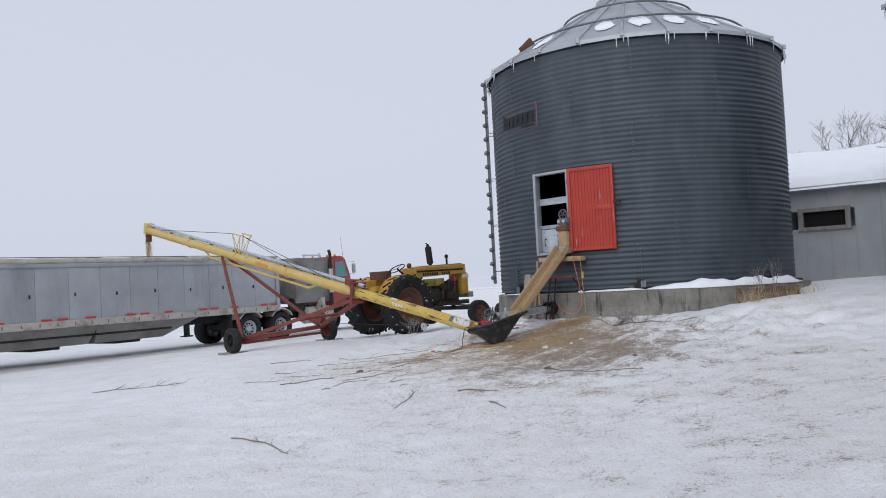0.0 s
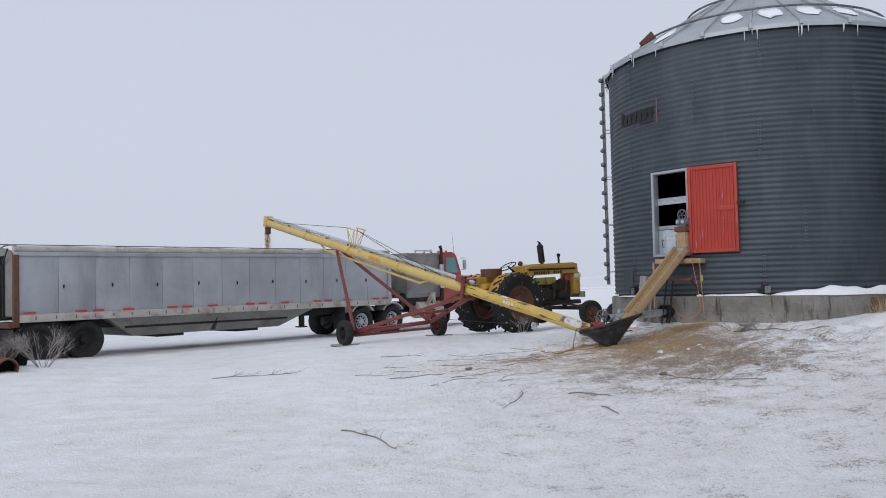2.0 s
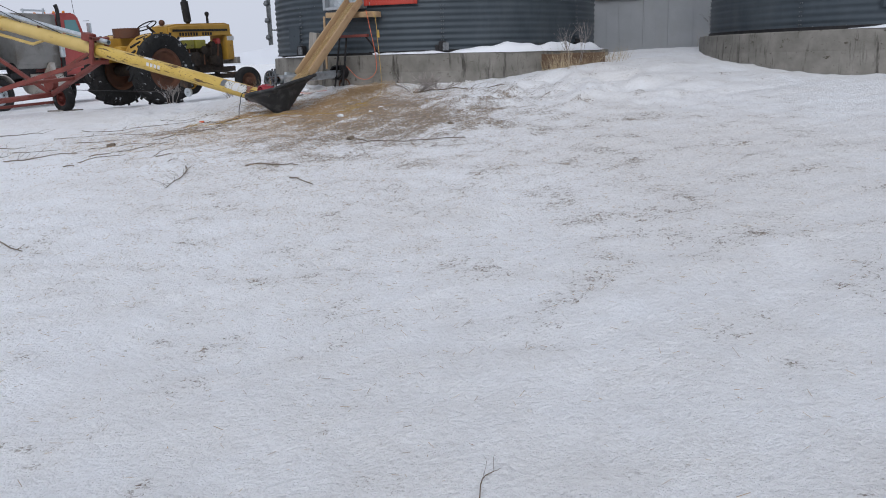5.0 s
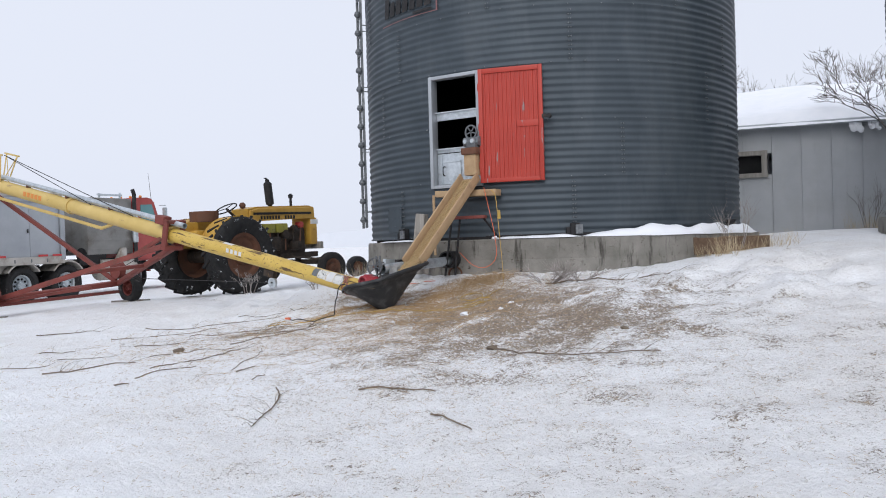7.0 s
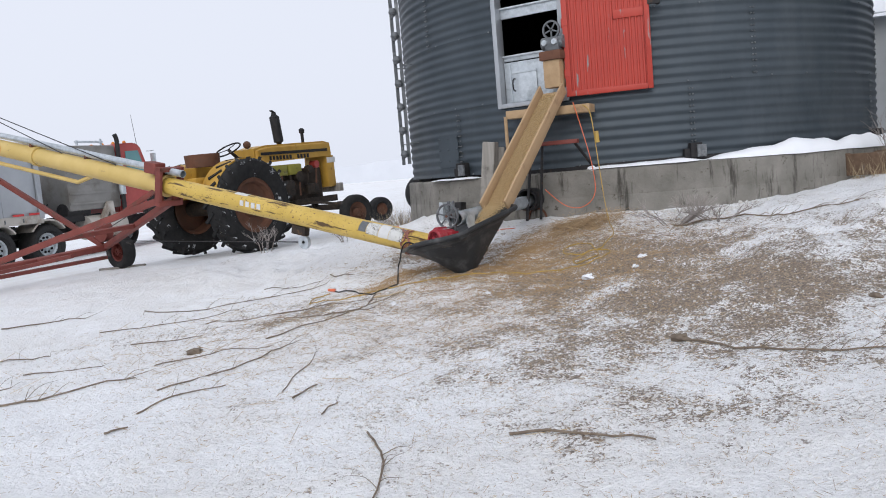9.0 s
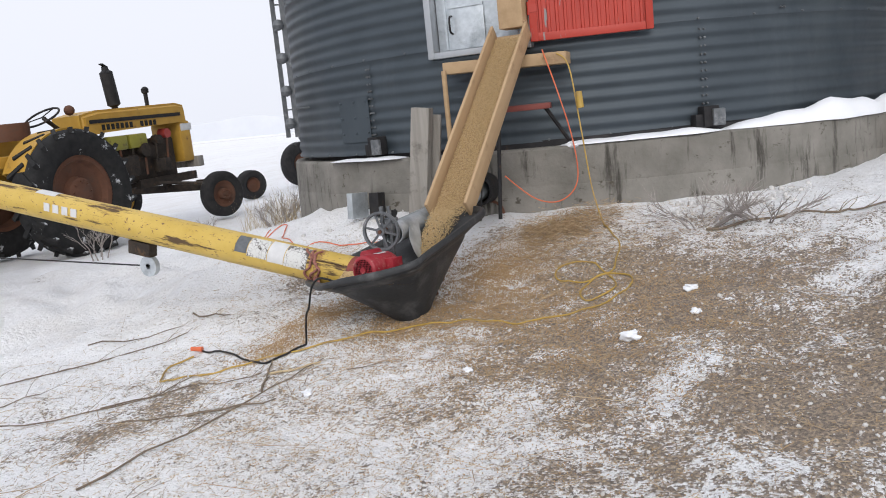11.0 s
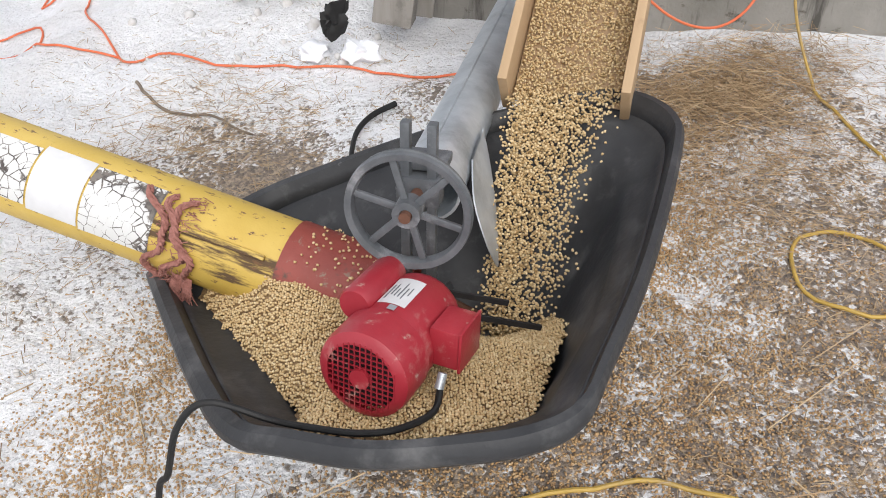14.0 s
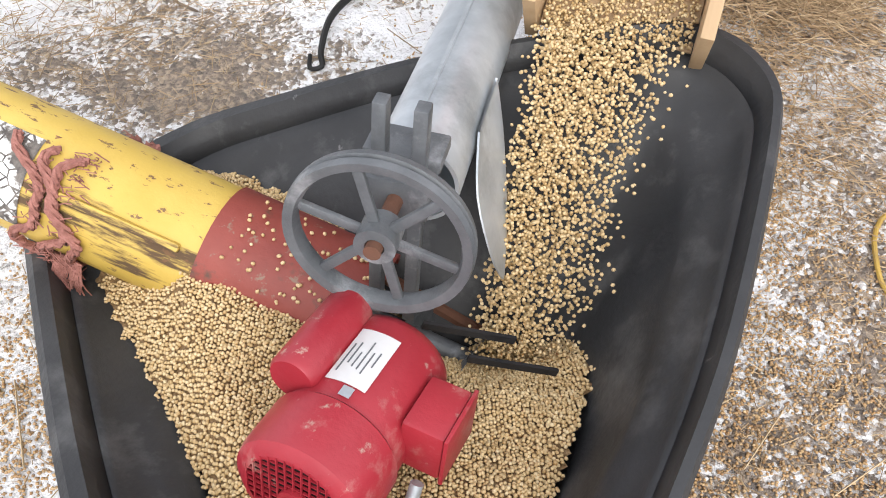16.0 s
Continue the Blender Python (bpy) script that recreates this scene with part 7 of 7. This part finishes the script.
def bare_tree(at, h, seed, label):
    rng = random.Random(seed)
    z = ground_z(*at)
    t = thing("tree", Matrix.Translation((*at, z)), label, "tree", "bare trees")
    bm = B()
    trunk_top = Vector((0.1, 0, h * 0.4))
    sweep(bm, spline([(0, 0, -0.1), (0.04, 0.02, h * 0.2), trunk_top], 4), 0.009 * h, 10, 0.006 * h)
    part("trunk", bm, M_twig, t)
    bm = B()

    def grow(p, d, ln, r, lev):
        q = p + d * ln
        mid = (p + q) / 2 + Vector((rng.uniform(-1, 1), rng.uniform(-1, 1), rng.uniform(-1, 1))) * ln * 0.1
        sweep(bm, [p, mid, q], r, 5 if lev < 3 else 3, r * 0.6)
        if lev < 5:
            for k in range(rng.randint(2, 3)):
                nd = (d + Vector((rng.uniform(-1, 1), rng.uniform(-1, 1), rng.uniform(-0.3, 0.6))) * 0.8).normalized()
                grow(p + (q - p) * rng.uniform(0.5, 1), nd, ln * rng.uniform(0.55, 0.8), max(r * 0.6, 0.006), lev + 1)
    for k in range(5):
        a = k * 1.3 + rng.uniform(-.3, .3)
        grow(trunk_top * rng.uniform(0.6, 1), Vector((math.cos(a) * 0.7, math.sin(a) * 0.7, 0.9)).normalized(), h * 0.24, 0.0042 * h, 0)
    part("crown", bm, M_twig, t, "fine leafless branches")


bare_tree((12.4, 19.5), 4.7, 1, "thin leafless tree standing before the shed wall")
bare_tree((18.2, 36.0), 7.8, 2, "leafless tree behind the shed")
bare_tree((24.0, 36.0), 9.0, 3, "leafless tree behind the shed")
bare_tree((20.5, 40.0), 9.5, 4, "leafless tree behind the shed")

# ---- old culverts and drums at the yard edge ----
for x, y, z, r, ln, turn, tilt in ((-12.35, 15.7, -0.08, 0.37, 1.0, 70, 0), (-11.65, 15.95, -0.1, 0.34, 0.9, 100, 0), (-13.2, 15.6, -0.02, 0.34, 0.8, -20, 0), (-11.5, 15.05, -0.08, 0.2, 0.8, 25, 0), (-10.95, 15.15, -0.08, 0.19, 0.8, 48, 0), (-12.9, 16.5, -0.05, 0.42, 1.1, 50, 0)):
    gz = ground_z(x, y)
    c = thing("culvert", Matrix.Translation((x, y, gz + r * 0.75 + z)) @ pose(0, 0, 0, 90, 0, turn), "rusty dark culvert drum lying in snow", "culvert", "scrap drums")
    bm = B()
    prof = [(r - 0.02, -ln / 2)] + [(r + (0.012 if k % 2 else 0.0), -ln / 2 + ln * k / 14) for k in range(15)] + [(r - 0.02, ln / 2), (r - 0.02, -ln / 2)]
    lathe(bm, prof, 28)
    part("shell", bm, M_dark if r > 0.19 else M_rust, c)
    # added disc blocks the view through; its near-black stands for inner shade
    bm = B()
    lathe(bm, ((0.0, 0.0), (r - 0.015, 0.0)), 28)
    part("inner_shade_disc", bm, M_inner_shade, c, "near-black disc painting the shade inside")
bm = B()
beam(bm, (-13.3, 14.7, ground_z(-13.3, 14.7) + 0.45), (-12.2, 14.6, ground_z(-12.2, 14.6) + 0.02), 0.16, 0.05, 0.01)
tagged(obj("plank", bm, M_oldwood, None), "old grey plank leaning in the snow", "plank")

# ---- timber crib with dead grass by the slab ----
crib = thing("timber_crib", Matrix.Translation((5.09, 14.98, 1.24)) @ pose(0, 0, 0, 0, 0, 20), "low weathered timber crib full of dry grass", "crib")
for c, s in (((1.0, 0, 0.03), (1.05, 0.06, 0.26)), ((1.0, 0.5, 0.03), (1.05, 0.06, 0.26)), ((0.5, 0.25, 0.03), (0.06, 0.44, 0.24)), ((1.5, 0.25, 0.03), (0.06, 0.44, 0.24))):
    bm = B()
    box(bm, c, s, None, 0.012)
    part("board", bm, M_crib, crib)


# ---- blades, straw, spilt grain, snow clods ----
BL_V = [(-0.5, 0, 0), (0.5, 0, 0), (0.35, 0.05, 0.5), (-0.35, 0.05, 0.5), (0, 0.2, 1)]
BL_F = [(0, 1, 2), (0, 2, 3), (3, 2, 4)]


def blades(name, centres, n, h, spread, seed, label, mat, lean=0.5):
    rng = np.random.RandomState(seed)
    pl = []
    for cx, cy, r, k in centres:
        m = int(n * k)
        a, d = rng.uniform(0, 2 * np.pi, m), r * np.sqrt(rng.rand(m))
        x, y = cx + d * np.cos(a), cy + d * np.sin(a)
        z = height(x, y) - 0.01
        hh = h * rng.uniform(0.35, 1.1, m)
        t = rng.uniform(0, 2 * np.pi, m)
        lx, ly = rng.normal(0, lean, m) * hh, rng.normal(0, lean, m) * hh
        w = 0.005
        R = np.zeros((m, 3, 4))
        R[:, 0, 0], R[:, 1, 0] = w * np.cos(t), w * np.sin(t)
        R[:, 0, 1], R[:, 1, 1] = -hh * 0.2 * np.sin(t), hh * 0.2 * np.cos(t)
        R[:, 0, 2], R[:, 1, 2], R[:, 2, 2] = lx, ly, hh
        R[:, 0, 3], R[:, 1, 3], R[:, 2, 3] = x, y, z
        pl.append(R)
    return tagged(many(name, BL_V, BL_F, np.concatenate(pl).reshape(-1, 12), mat), label, "grass", kind="stuff")


blades("dry_grass", ((5.6, 15.25, 0.35, 0.4), (6.1, 15.45, 0.3, 0.3), (6.6, 15.5, 0.4, 0.3)), 500, 0.26, 0.3, 6, "low tuft of dead tan grass in the crib", M_grass, 0.45)
blades("dry_grass", ((11.8, 19.4, 0.8, 0.6), (13.3, 18.6, 0.8, 0.6), (14.5, 17.9, 0.8, 0.4), (5.3, 14.6, 0.15, 0.15)), 500, 0.45, 0.3, 1, "tufts of dead tan grass", M_grass, 0.35)
blades("dry_grass", ((-19, 24, 4, 1.0), (-24, 30, 6, 1.0), (-18, 18, 3, 0.8), (1.2, 20.9, 0.5, 0.5)), 500, 0.5, 0.3, 2, "frosted tan grass along the yard edge", M_grass, 0.3)

ST_V = [(-0.5, -0.5, 0), (-0.5, 0.5, 0), (-0.5, 0, 0.8), (0.5, -0.4, 0), (0.5, 0.4, 0), (0.5, 0, 0.7)]
ST_F = [(0, 3, 4), (0, 4, 1), (1, 4, 5), (1, 5, 2), (2, 5, 3), (2, 3, 0)]


def straws(name, patches, lo, hi, w, seed, label, mat, lift=0.0):
    rng = np.random.RandomState(seed)
    pl = []
    for cx, cy, sx, sy, m in patches:
        x, y = rng.normal(cx, sx, m), rng.normal(cy, sy, m)
        ln = rng.uniform(lo, hi, m)
        t = rng.uniform(0, 2 * np.pi, m)
        tilt = rng.normal(0, 0.28, m)
        ww = w * rng.uniform(0.6, 1.5, m)
        R = np.zeros((m, 3, 4))
        R[:, 0, 0], R[:, 1, 0], R[:, 2, 0] = ln * np.cos(t), ln * np.sin(t), ln * tilt
        R[:, 0, 1], R[:, 1, 1] = -ww * np.sin(t), ww * np.cos(t)
        R[:, 2, 2] = ww
        R[:, 0, 3], R[:, 1, 3] = x, y
        R[:, 2, 3] = height(x, y) + 0.001 + np.abs(ln * tilt) * 0.5 + lift * rng.rand(m)
        inside = ((x - 4.42) ** 2 + (y - 18.94) ** 2 < 3.45 ** 2) | ((np.abs(x - 0.86) < 0.35) & (np.abs(y - 15.1) < 0.3))
        pl.append(R[~inside])
    return tagged(many(name, ST_V, ST_F, np.concatenate(pl).reshape(-1, 12), mat), label, "straw", kind="stuff")


straws("straw", ((1.2, 14.2, 1.0, 0.9, 9000), (2.2, 15.2, 0.6, 0.5, 5000), (0.6, 12.8, 1.6, 1.3, 9000), (-0.6, 14.6, 1.1, 0.9, 6000), (0.6, 16.6, 0.5, 0.4, 2500), (1.5, 10.5, 2.0, 1.6, 5000), (0.5, 7.5, 2.5, 2.0, 3500)), 0.010, 0.045, 0.0017, 3,
       "short straw and chaff trodden into the snow", M_straw)
straws("hay", ((2.3, 15.75, 0.22, 0.13, 3600), (2.0, 15.4, 0.25, 0.2, 900), (0.72, 16.55, 0.22, 0.16, 450)), 0.025, 0.10, 0.0016, 4, "matted brown hay by the concrete ring", M_hay, 0.05)
straws("long_stalks", ((-1.0, 14.7, 1.2, 0.8, 200), (0.4, 13.2, 1.4, 0.9, 90), (1.8, 14.6, 0.8, 0.6, 40)), 0.08, 0.3, 0.0026, 5, "thin broken stalks strewn on the snow", M_straw)


def spill(name, patches, r, seed, label, mat=None, v=None, f=None, sink=0.3):
    rng = np.random.RandomState(seed)
    P = []
    for cx, cy, sx, sy, m in patches:
        x, y = rng.normal(cx, sx, m), rng.normal(cy, sy, m)
        P.append(np.stack([x, y, height(x, y) + r * sink + r * 1.2 * rng.rand(m)], -1))
    return beans(name, np.concatenate(P), seed + 1, label, r, v or OCT_V, f or OCT_F, mat)


spill("spilt_soybeans", ((0.42, 15.62, 0.16, 0.12, 2400), (0.14, 15.45, 0.16, 0.16, 2000), (0.0, 15.3, 0.12, 0.08, 1050), (0.72, 14.92, 0.25, 0.16, 4200), (1.55, 15.4, 0.16, 0.16, 5250), (1.35, 15.0, 0.25, 0.25, 5250), (1.2, 14.5, 0.6, 0.4, 7500), (1.7, 14.2, 0.7, 0.5, 5250),
                         (0.9, 15.85, 0.3, 0.1, 3300), (1.75, 15.7, 0.25, 0.2, 3750), (0.9, 13.6, 0.8, 0.5, 3750)), 0.0037, 21, "soybeans spilt on the ground round the hopper", M_beanspilt, None, None, 0.1)
CL = bmesh.new()
bmesh.ops.create_icosphere(CL, subdivisions=2, radius=1.0)
for v in CL.verts:
    v.co *= 0.8 + 0.45 * noise.noise(v.co * 1.7 + Vector((3, 1, 7)))
CL_V = [tuple(v.co) for v in CL.verts]
CL_F = [tuple(v.index for v in q.verts) for q in CL.faces]
CL.free()


def clods(name, patches, lo, hi, seed, label):
    rng = np.random.RandomState(seed)
    pl = []
    for cx, cy, sx, sy, m in patches:
        x, y = rng.normal(cx, sx, m), rng.normal(cy, sy, m)
        s = lo + (hi - lo) * rng.rand(m) ** 4
        R = rot3(rng, m) * (s[:, None] * rng.uniform(0.7, 1.2, (m, 3)))[:, None, :]
        pl.append(np.concatenate([R, np.stack([x, y, height(x, y) + 0.15 * s], -1)[:, :, None]], -1))
    return tagged(many(name, CL_V, CL_F, np.concatenate(pl).reshape(-1, 12), M_crumb, True), label, "snow", kind="stuff")


clods("snow_crumbs", ((1.7, 13.3, 1.0, 0.8, 1500), (1.3, 11.7, 1.6, 1.0, 3000), (2.2, 15.0, 0.5, 0.4, 150), (0.3, 15.9, 0.6, 0.4, 200), (-0.4, 15.0, 0.7, 0.6, 400), (1.2, 9.5, 2.2, 1.8, 2200), (4.3, 13.6, 1.0, 0.7, 800)), 0.003, 0.013, 31,
      "crumbs of broken crusted snow")
clods("snow_lumps", ((3.35, 15.5, 0.2, 0.08, 110), (3.8, 15.3, 0.3, 0.10, 110), (1.15, 17.25, 0.25, 0.2, 60), (1.35, 16.8, 0.1, 0.08, 25)), 0.008, 0.035, 33,
      "lumps of shovelled snow against the foundation")
for i, (x, y, s) in enumerate(((1.55, 13.9, 0.06), (0.75, 14.14, 0.03), (2.22, 14.26, 0.05), (0.01, 14.47, 0.035), (1.99, 13.94, 0.035), (1.38, 16.72, 0.09), (1.25, 16.85, 0.08), (2.52, 15.95, 0.05))):
    bm = B()
    bmesh.ops.create_icosphere(bm, subdivisions=3, radius=s)
    for v in bm.verts:
        v.co *= 0.75 + 0.5 * noise.noise(v.co / s * 1.6 + Vector((i, 0, 0))) + 0.15 * noise.noise(v.co / s * 5)
        v.co.z *= 0.6
    z = 1.46 if i == 7 else ground_z(x, y)
    tagged(obj("snow_clod", bm, M_snow, None, "", True, Matrix.Translation((x, y, z + s * 0.25))), "clod of crusted white snow", "snow clod", "snow clods")
